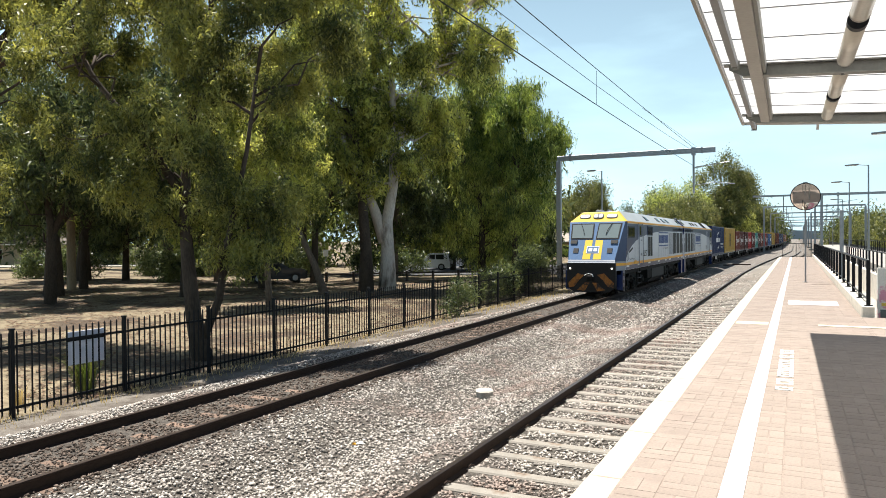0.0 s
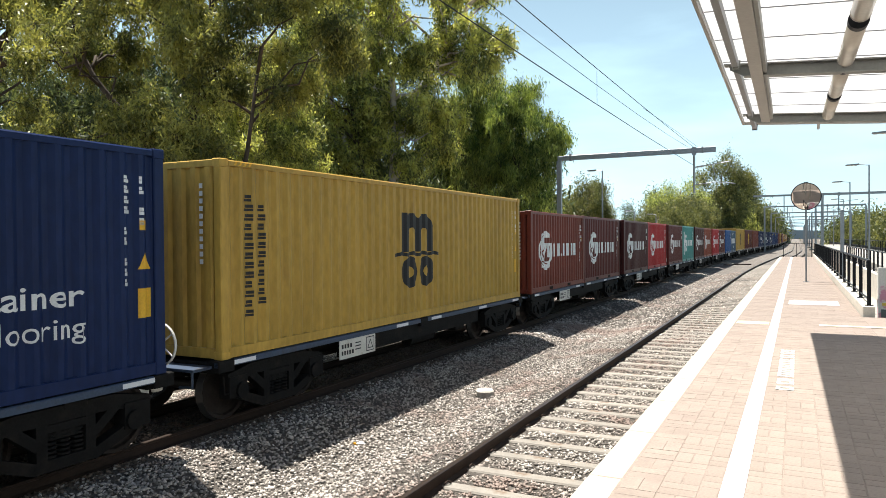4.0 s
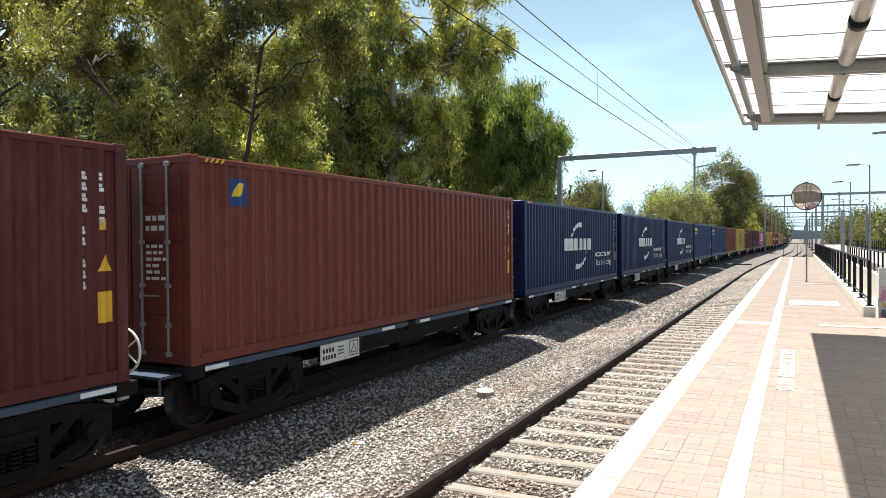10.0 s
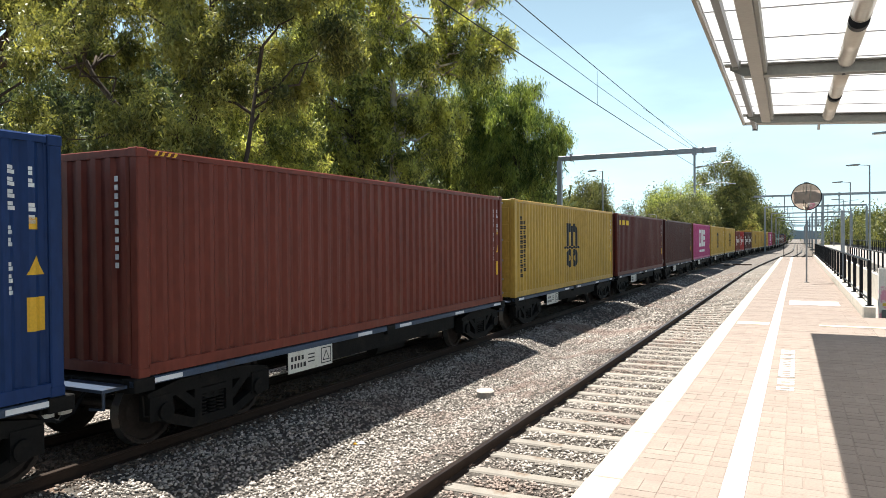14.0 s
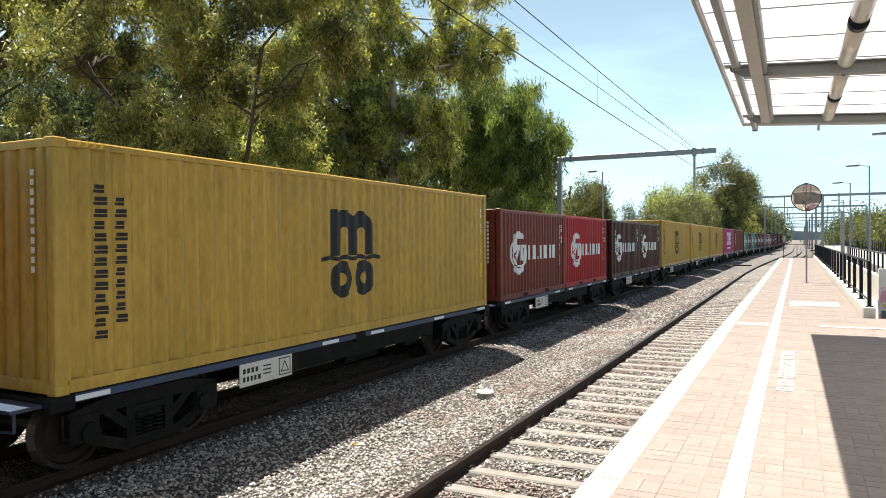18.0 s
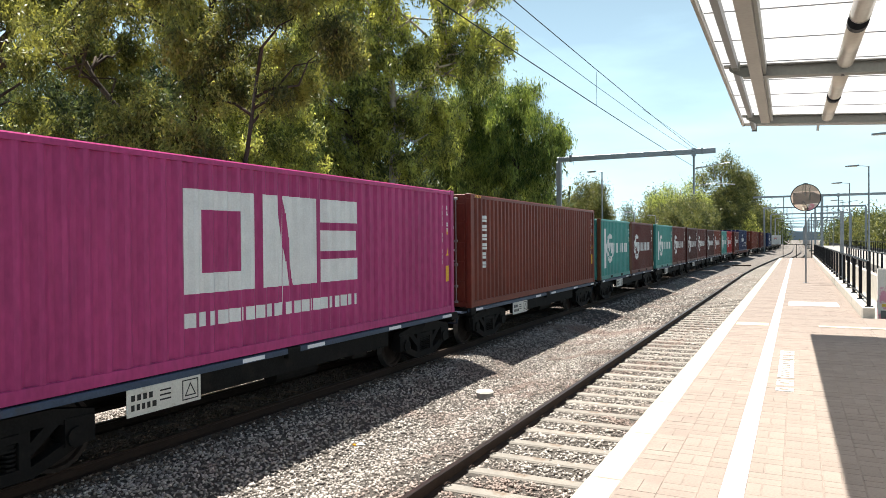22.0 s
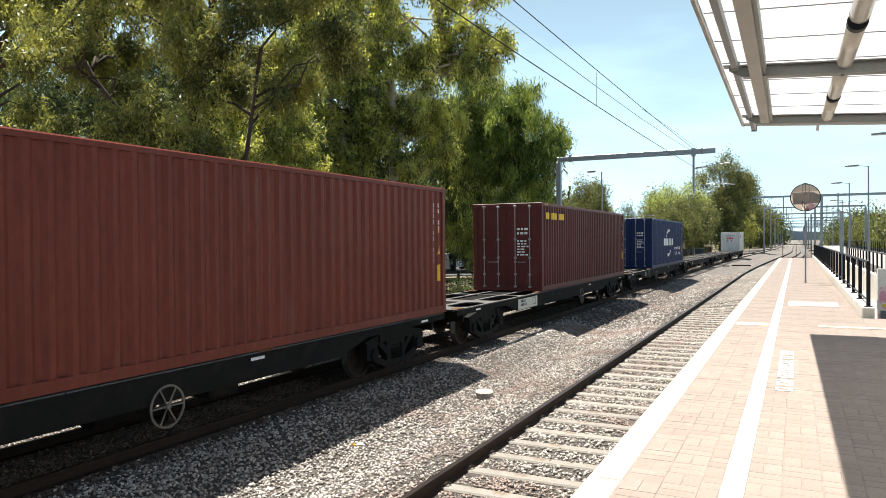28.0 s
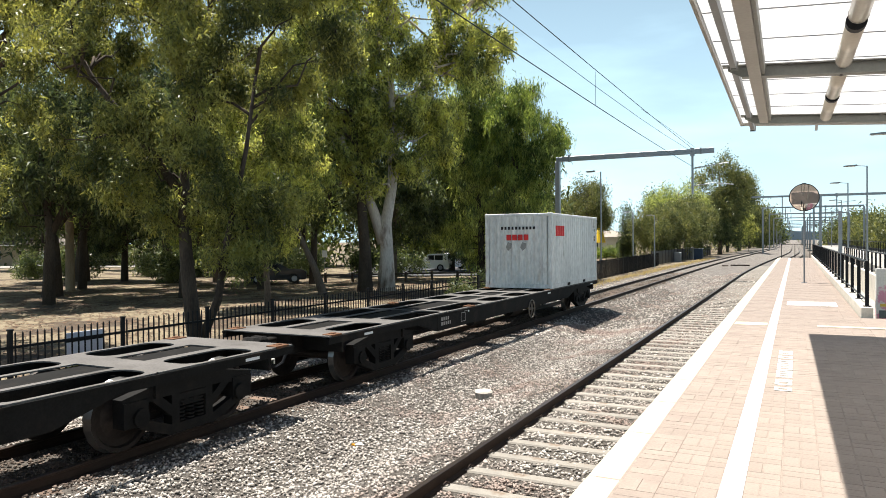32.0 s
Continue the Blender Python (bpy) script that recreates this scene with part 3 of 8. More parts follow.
def tri_lune(cy, cz, r, s0, s1, a0, a1, n=14):
    """A crescent between two ellipses of one height."""
    o = []
    for i in range(n):
        u, v = radians(a0 + (a1 - a0) * i / n), radians(a0 + (a1 - a0) * (i + 1) / n)
        o += tri_poly([(cy + s0 * r * math.cos(u), cz + r * math.sin(u)), (cy + s1 * r * math.cos(u), cz + r * math.sin(u)), (cy + s1 * r * math.cos(v), cz + r * math.sin(v)), (cy + s0 * r * math.cos(v), cz + r * math.sin(v))])
    return o


def globe_sign(y=0.0):
    """White disc, cut straight at one side."""
    cy, cz, r = 1.50 + y, 1.33, 0.64
    return tri_disc(cy, cz, r, 42, 352, 40) + tri_poly([(cy, cz), (cy + r * 0.99, cz - 0.09), (cy + r * 0.95, cz + 0.2), (cy + r * 0.74, cz + r * 0.67)])


def globe_lines(y=0.0):
    """Bars and thin sweeping lines laid over the disc in the colour of the box."""
    cy, cz, r = 1.50 + y, 1.33, 0.64
    t = tri_rect(cy - 0.13, cz + 0.24, cy + 0.67, cz + 0.42)
    t += tri_poly([(cy + 0.06, cz + 0.24), (cy + 0.22, cz + 0.24), (cy + 0.10, cz - 0.24), (cy - 0.09, cz - 0.24)])
    t += tri_poly([(cy - 0.10, cz - 0.23), (cy + 0.34, cz - 0.23), (cy + 0.26, cz - 0.36), (cy - 0.13, cz - 0.36)])
    t += tri_poly([(cy + 0.28, cz + 0.15), (cy + 0.37, cz + 0.15), (cy + 0.50, cz - 0.20), (cy + 0.39, cz - 0.20)])
    t += tri_lune(cy, cz, r, 0.87, 0.91, 105, 255) + tri_lune(cy, cz, r, 0.66, 0.70, 118, 258)
    t += tri_band(cy + 0.86, cz + 0.42, 1.27, 1.31, 172, 218, 10) + tri_band(cy + 0.55, cz - 0.72, 1.08, 1.12, 128, 168, 10) + tri_band(cy + 0.1, cz + 0.6, 1.02, 1.06, 232, 275, 10)
    return t


def word_blocks(y=0.0):
    return blocks(2.30 + y, 1.11, 4.98 + y, 1.55, (0.75, 0.14, 0.85, 0.14, 0.12, 0.7, 0.2, 0.95, 0.75, 0.9), 0.2)


def arch_sign(y):
    """Three round-topped legs over a waved bar, with two rounded blocks below."""
    t = tri_rect(y, 1.45, y + 0.31, 1.87) + tri_rect(y + 0.51, 1.45, y + 0.86, 1.87) + tri_rect(y + 1.06, 1.45, y + 1.40, 1.87) + tri_rect(y, 1.87, y + 0.2, 2.28)
    for c in (0.41, 0.96):
        t += tri_band(y + c, 1.87, 0.10, 0.41, 0, 180, 14)
    for i in range(4):
        a = y - 0.27 + i * 0.475
        t += tri_poly([(a, 1.42), (a + 0.24, 1.47), (a + 0.475, 1.42), (a + 0.475, 1.35), (a + 0.24, 1.39), (a, 1.35)])
    for c in (0.33, 1.05):
        t += tri_band(y + c, 1.02, 0.12, 0.34, 0, 360, 22, 0.97)
    return t


def swoosh_sign(y=0.0, k=1.0):
    """A row of plain rounded blocks between two tapered sweeps."""
    t = blocks(4.16 + y, 1.28, 7.72 + y, 1.72, (0.9, 1.15, 1.05, 0.12, 0.9, 0.95, 1.15), 0.14) if k == 1.0 else blocks(0.85, 1.0, 4.85, 1.62, (0.9, 1.15, 1.05, 0.12, 0.9, 0.95, 1.15), 0.14)
    if k == 1.0:
        t += tri_band(6.35 + y, 1.62, 0.52, 0.72, 182, 92, 14, 1.9, True) + tri_band(5.7 + y, 1.28, 0.50, 0.71, 358, 266, 14, 1.9, True)
    else:
        t += tri_band(3.0, 1.72, 0.42, 0.58, 180, 92, 14, 2.4, True) + tri_band(2.75, 1.0, 0.40, 0.56, 358, 268, 14, 2.4, True)
    return t


def ring_sign():
    """A square ring and two plain blocks above a row of small ones."""
    o = -0.0
    y = 3.84
    t = tri_rect(y, 1.0, y + 0.34, 2.44) + tri_rect(y + 1.08, 1.0, y + 1.42, 2.44) + tri_rect(y, 1.0, y + 1.42, 1.28) + tri_rect(y, 2.16, y + 1.42, 2.44)
    y += 1.56
    t += tri_poly([(y, 1.0), (y + 0.62, 1.0), (y + 0.36, 2.44), (y, 2.44)]) + tri_poly([(y + 0.76, 1.0), (y + 1.38, 1.0), (y + 1.38, 2.44), (y + 0.5, 2.44)])
    y += 1.53
    t += tri_rect(y, 1.0, y + 1.15, 1.40) + tri_rect(y, 2.04, y + 1.15, 2.44) + tri_rect(y, 1.54, y + 1.1, 1.90)
    t += blocks(3.84, 0.54, 8.05, 0.74, (0.9, 0.8, 0.7, 0.9, 0.9, 0.3, 0.9, 0.7, 0.7, 1.1, 0.9, 0.8, 0.8, 0.3, 0.7, 0.8, 0.7, 0.8, 0.7, 0.7, 0.7), 0.22, False)
    return t


def column_blocks(y, z0, z1, n, w, seed=3):
    r = random.Random(seed)
    step = (z1 - z0) / n
    o = []
    for i in range(n):
        z = z1 - (i + 1) * step
        k = r.choice((0.7, 0.9, 1.0)) * w
        o += tri_rect(y, z + step * 0.16, y + k, z + step * 0.42) + tri_rect(y + w * 0.1, z + step * 0.5, y + k, z + step * 0.84)
    return o


def container(feet, color, sign, label, s, high=True, doors=False, deck=0.97, extra=(), corner=None, mark=M_LOGOWHITE):
    L = 12.192 if feet == 40 else 6.058
    H = 2.896 if high else 2.591
    body = paint(*color)
    c = tagged(empty("shipping_container"), label, "container", "containers on the train")
    at0 = pose(0, -L / 2, 0)

    def put(name, key, make, material=None, m=None, lab=""):
        me = cached(key, lambda: make().mesh(name, M_WHITE))
        ob = part(name, me, None, c, lab, at=at0 if m is None else at0 @ m)
        return repaint(ob, material or body)
    flip = pose(0, L, 0, 0, 0, 180)
    put("side_wall", ("side", L, H), lambda: side_sheet(L, H))
    put("side_wall", ("side", L, H), None, m=flip)
    put("roof", ("roof", L, H), lambda: roof_sheet(L, H))
    for m in (None, flip):
        put("top_rail", ("top_rail", L, H), lambda: Geo().box(CW - 0.065, CW - 0.004, 0.17, L - 0.17, H - 0.10, H - 0.012, 0.02), m=m)
        bottom = Geo().box(CW - 0.05, CW - 0.006, 0.17, L - 0.17, 0.012, 0.165, 0.01)
        if feet == 20:
            for a in (0.5, -0.5):
                yy = L / 2 + a * 2.05
                bottom.k = 1
                bottom.box(CW - 0.03, CW - 0.002, yy - 0.18, yy + 0.18, 0.03, 0.125)
                bottom.k = 0
        put("bottom_rail", ("bottom_rail", L), (lambda b=bottom: b), m=m)
    MESHES[("bottom_rail", L)].materials.append(M_UNDER) if len(MESHES[("bottom_rail", L)].materials) < 2 else None
    put("floor", ("floor", L), lambda: Geo().box(-1.16, 1.16, 0.05, L - 0.05, 0.03, 0.14), M_UNDER)
    for end, m in ((0, None), (1, flip)):
        for sx in (-1, 1):
            put("corner_post", ("post", H, sx), lambda: Geo().box(sx * 1.145 - 0.07, sx * 1.145 + 0.07, 0.006, 0.165, 0.11, H - 0.11, 0.015), corner or body, m)
            for z in (0.06, H - 0.06):
                put("corner_casting", ("casting",), casting, corner or body, (m or Matrix()) @ pose(sx * (CW - 0.081), 0.089, z))
        put("end_sill", ("sill", 0), lambda: Geo().box(-1.07, 1.07, 0.012, 0.12, 0.015, 0.16, 0.012), m=m)
        put("end_header", ("header", H), lambda: Geo().box(-1.07, 1.07, 0.012, 0.12, H - 0.11, H - 0.01, 0.012), m=m)
        if doors == (end == 0):
            for sx in (-1, 1):
                leaf = put("door", ("door", H, sx), lambda: door_leaf(H, sx), m=m)
                for x in (sx * 0.30, sx * 0.80):
                    rod = part("lock_rod", cached(("rod", H, x), lambda: lock_rod(x, H).mesh("lock_rod", M_ROD)), None, leaf)
                part("lock_handle", cached(("handle", sx), lambda: lock_handle(sx * 0.30, sx).mesh("lock_handle", M_ROD)), None, leaf)
        else:
            put("end_wall", ("end", H), lambda: end_sheet(H), m=m)
    # writing on the side towards the platform
    for k, (name, tris, material, lab) in enumerate(list(SIDE_SIGNS.get(sign, lambda: [])()) + list(extra)):
        me = sign_mesh((sign if k < 50 else label, name, L, H, len(tris), material.name), tris, SHEET_X, material, 0.008 if name.endswith("leaf") else 0.004, step=0.007 if name == "slogan" else 0.02)
        part(name, me, None, c, lab, at=at0)
    if sign.startswith("globe"):
        off = 0.3 if sign == "globe_board" else 0.0
        repaint(part("emblem_overlay", sign_mesh(("globe_lines", off), globe_lines(off), SHEET_X, M_WHITE, 0.008), None, c, "lines in the colour of the box", at=at0), body)
    small = sign_mesh(("small", L, H, mark.name), ticks(L - 0.62, H - 1.75, H - 0.35, 11, 0.10, 5) + ticks(L - 0.40, H - 1.0, H - 0.35, 5, 0.09, 6), SHEET_X, mark)
    part("registration_marks", small, None, c, at=at0)
    if high:
        part("caution_stickers", cached(("caution", L, H), lambda: sign_mesh(("caution", L, H), tri_rect(L - 0.42, 0.75, L - 0.2, 1.12) + tri_poly([(L - 0.42, 1.36), (L - 0.2, 1.36), (L - 0.31, 1.58)]) + tri_rect(
            L - 0.40, 1.85, L - 0.28, 1.98), SHEET_X, M_CAUTION)), None, c, "yellow height warning stickers", at=at0)
        stripes = []
        for i in range(4):
            stripes += tri_poly([(0.28 + i * 0.1, H - 0.085), (0.33 + i * 0.1, H - 0.085), (0.37 + i * 0.1, H - 0.025), (0.32 + i * 0.1, H - 0.025)])
        part("height_stripes", sign_mesh(("stripes", H), stripes, CW - 0.004, M_CAUTION, 0.003, True), None, c, "yellow and black height stripes", at=at0)
    else:
        part("caution_sticker", sign_mesh(("tag", L), tri_rect(L - 0.36, 1.62, L - 0.26, 1.76), SHEET_X, M_CAUTION), None, c, at=at0)
    if doors:
        g = Geo()
        r = random.Random(7)
        for z in [2.0, 1.86] + [1.62 - 0.09 * i for i in range(6)]:
            if z < H - 0.3:
                x = 0.36
                for _ in range(3):
                    w = r.uniform(0.06, 0.16)
                    if x + w < 0.76:
                        g.box(x, x + w, 0.008, 0.0149, z, z + (0.07 if z > 1.8 else 0.045))
                    x += w + 0.04
        part("data_panel", cached(("data", H, mark.name), lambda: g.mesh("data_panel", mark)), None, c, "small rows of painted data on the door", at=at0)
    else:
        g = Geo()
        if mark is M_LOGOBLACK:
            # a row of small marks, a red emblem and two dark smudges on the end
            for i in range(10):
                g.box(-0.62 + i * 0.13, -0.55 + i * 0.13, 0.012, 0.0195, H - 0.56, H - 0.46)
            for i in range(4):
                part("end_emblem_block", Geo().box(-0.42 + i * 0.21, -0.25 + i * 0.21, 0.012, 0.0195, 1.66, 1.86), M_LOGORED, c, "plain red block", at=at0)
            for x in (-0.45, 0.08):
                part("dark_smudge", Geo().prism([(x, 1.42), (x + 0.09, 1.30), (x + 0.20, 1.40), (x + 0.22, 1.55), (x + 0.08, 1.60)], "y", 0.012, 0.0195), M_ROD, c, at=at0)
        for i in range(0 if mark is M_LOGOBLACK else 11):
            g.box(0.80, 0.86, 0.012, 0.0195, H - 0.42 - i * 0.11, H - 0.35 - i * 0.11)
        part("data_panel", cached(("datab", H, mark.name), lambda: g.mesh("data_panel", mark)), None, c, at=at0)
    RIDERS.append((c, s + L / 2, deck))
    return c


TEXT_ECO = tri_text("eco container", 8.42, 0.98, 0.24, 2.6, 0.012) + tri_text("bamboo flooring", 8.68, 0.62, 0.24, 2.35)
SIDE_SIGNS = {
    "globe": lambda: [("round_emblem", globe_sign(), M_LOGOWHITE, "white globe emblem"), ("name_row", word_blocks(), M_LOGOWHITE, "row of plain white blocks")],
    "globe_board": lambda: [("round_emblem", globe_sign(0.3), M_LOGOWHITE, "white globe emblem"), ("name_row", word_blocks(0.3), M_LOGOWHITE, "row of plain white blocks"),
                            ("name_board", tri_rect(0.70, 0.48, 1.06, 2.18), M_LOGOWHITE, "white upright panel")],
    "globe_tall": lambda: [("round_emblem", globe_sign(0.0), M_LOGOWHITE, "white globe emblem"), ("name_row", word_blocks(), M_LOGOWHITE, "row of plain white blocks"),
                           ("upright_marks", column_blocks(0.66, 1.08, 2.2, 3, 0.26), M_LOGOWHITE, "")],
    "arch": lambda: [("arched_emblem", arch_sign(5.25), M_LOGOBLACK, "black arched emblem"),
                     ("upright_marks", column_blocks(0.54, 0.55, 2.42, 13, 0.16) + column_blocks(0.83, 0.72, 2.28, 11, 0.145, 4), M_LOGOBLACK, "")],
    "arch_gold": lambda: [("arched_emblem", arch_sign(5.25), M_LOGOYELLOW, "yellow arched emblem"),
                          ("upright_marks", column_blocks(0.54, 0.60, 2.42, 13, 0.09), M_LOGOYELLOW, "")],
    "swoosh": lambda: [("swept_emblem", swoosh_sign(), M_LOGOWHITE, "white sweeps and blocks"), ("slogan", TEXT_ECO, M_LOGOWHITE, "white words eco container bamboo flooring")],
    "swoosh_short": lambda: [("swept_emblem", swoosh_sign(0, 0.5), M_LOGOWHITE, "white sweeps and blocks")],
    "ring": lambda: [("square_emblem", ring_sign(), M_LOGOWHITE, "white square ring and blocks")],
    "sun": lambda: [("corner_emblem", blocks(0.47, 2.28, 2.0, 2.52, (0.9, 0.85, 0.9, 0.9, 0.95), 0.1), M_LOGOYELLOW, "yellow block emblem"),
                    ("corner_line", blocks(0.54, 2.04, 1.85, 2.14, (0.5, 0.3, 1.2, 0.8), 0.15, False), M_LOGOWHITE, "")],
    "sticker": lambda: [("corner_sticker", tri_rect(0.79, 2.22, 1.17, 2.62), M_LOGOBLUE, "blue and yellow square sticker"),
                        ("corner_sticker_leaf", tri_poly([(0.84, 2.36), (0.98, 2.36), (1.12, 2.56), (0.95, 2.56)]), M_LOGOYELLOW, "")],
    "upright": lambda: [("upright_marks", column_blocks(0.78, 0.95, 2.4, 6, 0.28, 9), M_LOGOWHITE, "white upright lettering bars")],
    "corner_gold": lambda: [("corner_emblem", blocks(0.4, 2.36, 2.6, 2.58, (0.9, 0.6, 0.6, 0.6, 0.6), 0.1), M_LOGOYELLOW, "yellow block emblem")],
    "corner_red": lambda: [("corner_emblem", blocks(0.5, 1.80, 1.5, 2.16, (0.9, 0.9, 0.9, 0.5), 0.12), M_LOGORED, "red block emblem")],
}

MAROON = ("maroon_container_paint", (0.099, 0.02175, 0.01875))
DARKBROWN = ("dark_brown_container_paint", (0.063, 0.0165, 0.015))
BROWN = ("red_brown_container_paint", (0.156, 0.03525, 0.0225))
ORANGE = ("orange_brown_container_paint", (0.243, 0.054, 0.027))
RED = ("bright_red_container_paint", (0.3488, 0.0124, 0.0155))
TEAL = ("teal_container_paint", (0.0609, 0.2581, 0.2291), (0.10, 0.075, 0.05))
NAVY = ("navy_container_paint", (0.0078, 0.02015, 0.0754), (0.02, 0.03, 0.07), (0.62, 0.85))
SEABLUE = ("deep_blue_container_paint", (0.0117, 0.0351, 0.1196), (0.03, 0.05, 0.10), (0.62, 0.85))
BLUE = ("bright_blue_container_paint", (0.030, 0.095, 0.265), (0.025, 0.04, 0.10), (0.62, 0.85))
SLATE = ("slate_blue_container_paint", (0.0525, 0.0975, 0.15), (0.10, 0.10, 0.10))
YELLOW = ("ochre_yellow_container_paint", (0.4636, 0.2867, 0.05734), (0.28, 0.16, 0.05))
PINK = ("magenta_container_paint", (0.40, 0.048, 0.165), (0.32, 0.05, 0.15))
GREY = ("light_grey_container_paint", (0.65, 0.65, 0.625), (0.30, 0.24, 0.19))
PITCH = 13.18


def wname(col):
    return col[0].replace("_container_paint", "").replace("_", " ")


def one40(k, col, sign, what, **kw):
    return container(40, col, sign, f"{wname(col)} corrugated steel forty-foot container with {what}", k * PITCH, **kw)


def two20(k, a, b, sa="globe", sb="globe", da=False, **kw):
    for i, (col, sign) in enumerate(((a, sa), (b, sb))):
        container(20, col, sign, f"{wname(col)} corrugated steel twenty-foot container with white round emblem", k * PITCH + i * 6.12, high=False, doors=da and i == 0, **kw)


W_ARCH, W_SW, W_RING = "black arched emblem", "white sweeps and slogan", "white square emblem"
one40(0, NAVY, "swoosh", W_SW, doors=True)
one40(1, YELLOW, "arch", W_ARCH)
two20(2, BROWN, MAROON)
two20(3, DARKBROWN, RED)
two20(4, MAROON, TEAL, "globe", "globe_board", da=True)
two20(5, DARKBROWN, ORANGE)
two20(6, RED, MAROON)
two20(7, BLUE, SLATE, "none", "swoosh_short", da=True)
one40(8, YELLOW, "arch", W_ARCH)
one40(9, MAROON, "arch_gold", "yellow arched emblem", doors=True)
one40(10, BROWN, "sticker", "small square sticker", doors=True)
for k in (11, 12, 13):
    one40(k, NAVY, "swoosh", W_SW, doors=True)
for k in (14, 15):
    one40(k, SEABLUE, "sun", "yellow block emblem", doors=True)
one40(16, BROWN, "none", "plain sides")
one40(17, YELLOW, "arch", W_ARCH, doors=True)
one40(18, MAROON, "corner_gold", "small yellow emblem")
one40(19, DARKBROWN, "none", "plain sides")
one40(20, PINK, "ring", W_RING, corner=M_RUSTEDGE)
one40(21, YELLOW, "arch", W_ARCH, doors=True)
one40(22, YELLOW, "arch", W_ARCH)
two20(23, BROWN, RED)
two20(24, DARKBROWN, DARKBROWN, "globe_tall", "globe_tall")
one40(25, YELLOW, "arch", W_ARCH)
one40(26, YELLOW, "arch", W_ARCH, doors=True)
one40(27, YELLOW, "arch", W_ARCH)
one40(28, PINK, "ring", W_RING)
one40(29, BROWN, "upright", "white upright lettering bars", doors=True)
two20(30, TEAL, MAROON, "globe_board", "globe", corner=M_RUSTEDGE)
two20(31, TEAL, MAROON, "globe_board", "globe")
two20(32, DARKBROWN, MAROON, "globe", "globe_tall")
two20(33, DARKBROWN, BROWN, "globe_tall", "globe")
two20(34, TEAL, RED, "globe_board", "globe", corner=M_RUSTEDGE)
HIGH = 1.01
container(20, MAROON, "globe", "maroon corrugated steel twenty-foot container with white round emblem", 463.5, high=False, deck=HIGH)
container(40, NAVY, "swoosh", "navy corrugated steel forty-foot container with white sweeps", 469.75, doors=True, deck=HIGH)
container(40, BROWN, "upright", "red brown forty-foot container with white upright bars, half-empty wagon", 491.0, deck=HIGH)
container(40, MAROON, "corner_gold", "maroon forty-foot container with closed doors on a half-empty wagon", 510.2, doors=True, deck=HIGH)
container(40, NAVY, "swoosh", "navy forty-foot container with white sweeps on a half-empty wagon", 529.72, doors=True, deck=HIGH)
container(20, GREY, "corner_red", "light grey weathered twenty-foot container with red emblem on the last wagon", 593.7, high=False, deck=HIGH, mark=M_LOGOBLACK)


# ------------------------------------------------------------ wagons
def wheelset(r=0.46):
    g = Geo()
    for s in (-1, 1):
        x = s * 0.7525
        prof = [(0.10, 0.085), (0.14, 0.075), (0.30, 0.022), (r - 0.07, 0.02), (r - 0.05, 0.062), (r, 0.065)]
        n = 20
        vs, fs = [], []
        ring = [(rr, s * w) for rr, w in prof] + [(r + 0.028, -s * 0.04), (r + 0.02, -s * 0.065), (r - 0.06, -s * 0.06), (0.3, -s * 0.02), (0.12, -s * 0.08)]
        for rr, dx in ring:
            vs += [(x + dx, rr * math.cos(i * math.tau / n), rr * math.sin(i * math.tau / n)) for i in range(n)]
        for j in range(len(ring) - 1):
            g.k = 1 if j == 5 else 0
            o = j * n
            q = [(o + i, o + (i + 1) % n, o + n + (i + 1) % n, o + n + i) for i in range(n)]
            fs.append((q, g.k))
        base = len(g.v)
        g.v += vs
        for q, k in fs:
            g.f += [tuple(a + base for a in f) for f in q]
            g.m += [k] * len(q)
        g.k = 0
        g.cyl((x + s * 0.05, 0, 0), (x + s * 0.30, 0, 0), 0.085, 12)
        for i in range(3):
            a = i * math.tau / 3
            g.box(x + s * 0.292 - 0.012, x + s * 0.292 + 0.012, 0.055 * math.cos(a) - 0.016, 0.055 * math.cos(a) + 0.016, 0.055 * math.sin(a) - 0.016, 0.055 * math.sin(a) + 0.016)
    g.cyl((-0.75, 0, 0), (0.75, 0, 0), 0.085, 12)
    return g


def sideframe(s):
    """Cast three-piece side frame with two windows and a spring opening."""
    x0, x1 = s * 0.97, s * 1.13
    out = [(-1.14, 0.40), (-1.10, 0.62), (-0.88, 0.68), (-0.62, 0.72), (0.62, 0.72), (0.88, 0.68), (1.10, 0.62), (1.14, 0.40), (0.84, 0.36), (0.55, 0.26), (0.36, 0.14), (-0.36, 0.14),
           (-0.55, 0.26), (-0.84, 0.36)]
    g = Geo()
    # built of flanged bars round the openings
    def bar(p, q, w):
        p, q = Vector((0, *p)), Vector((0, *q))
        d = (q - p).normalized()
        n = Vector((0, -d.z, d.y)) * w / 2
        g.prism([(a.y, a.z) for a in (p + n, q + n, q - n, p - n)], "x", x0, x1)
    bar((-1.14, 0.64), (-0.6, 0.74), 0.18)
    bar((-0.62, 0.74), (0.62, 0.74), 0.18)
    bar((0.6, 0.74), (1.14, 0.64), 0.18)
    bar((-1.06, 0.45), (-0.34, 0.17), 0.13)
    bar((1.06, 0.45), (0.34, 0.17), 0.13)
    bar((-0.38, 0.19), (0.38, 0.19), 0.13)
    for d in (-1, 1):
        bar((d * 0.30, 0.2), (d * 0.30, 0.70), 0.13)
        bar((d * 0.34, 0.42), (d * 0.66, 0.68), 0.12)
        g.prism([(d * 0.76, 0.36), (d * 1.14, 0.36), (d * 1.14, 0.68), (d * 0.76, 0.68)], "x", s * 0.95, s * 1.15)
        g.cyl((s * 1.13, d * 0.89, 0.46), (s * 1.19, d * 0.89, 0.46), 0.12, 12)
    return g


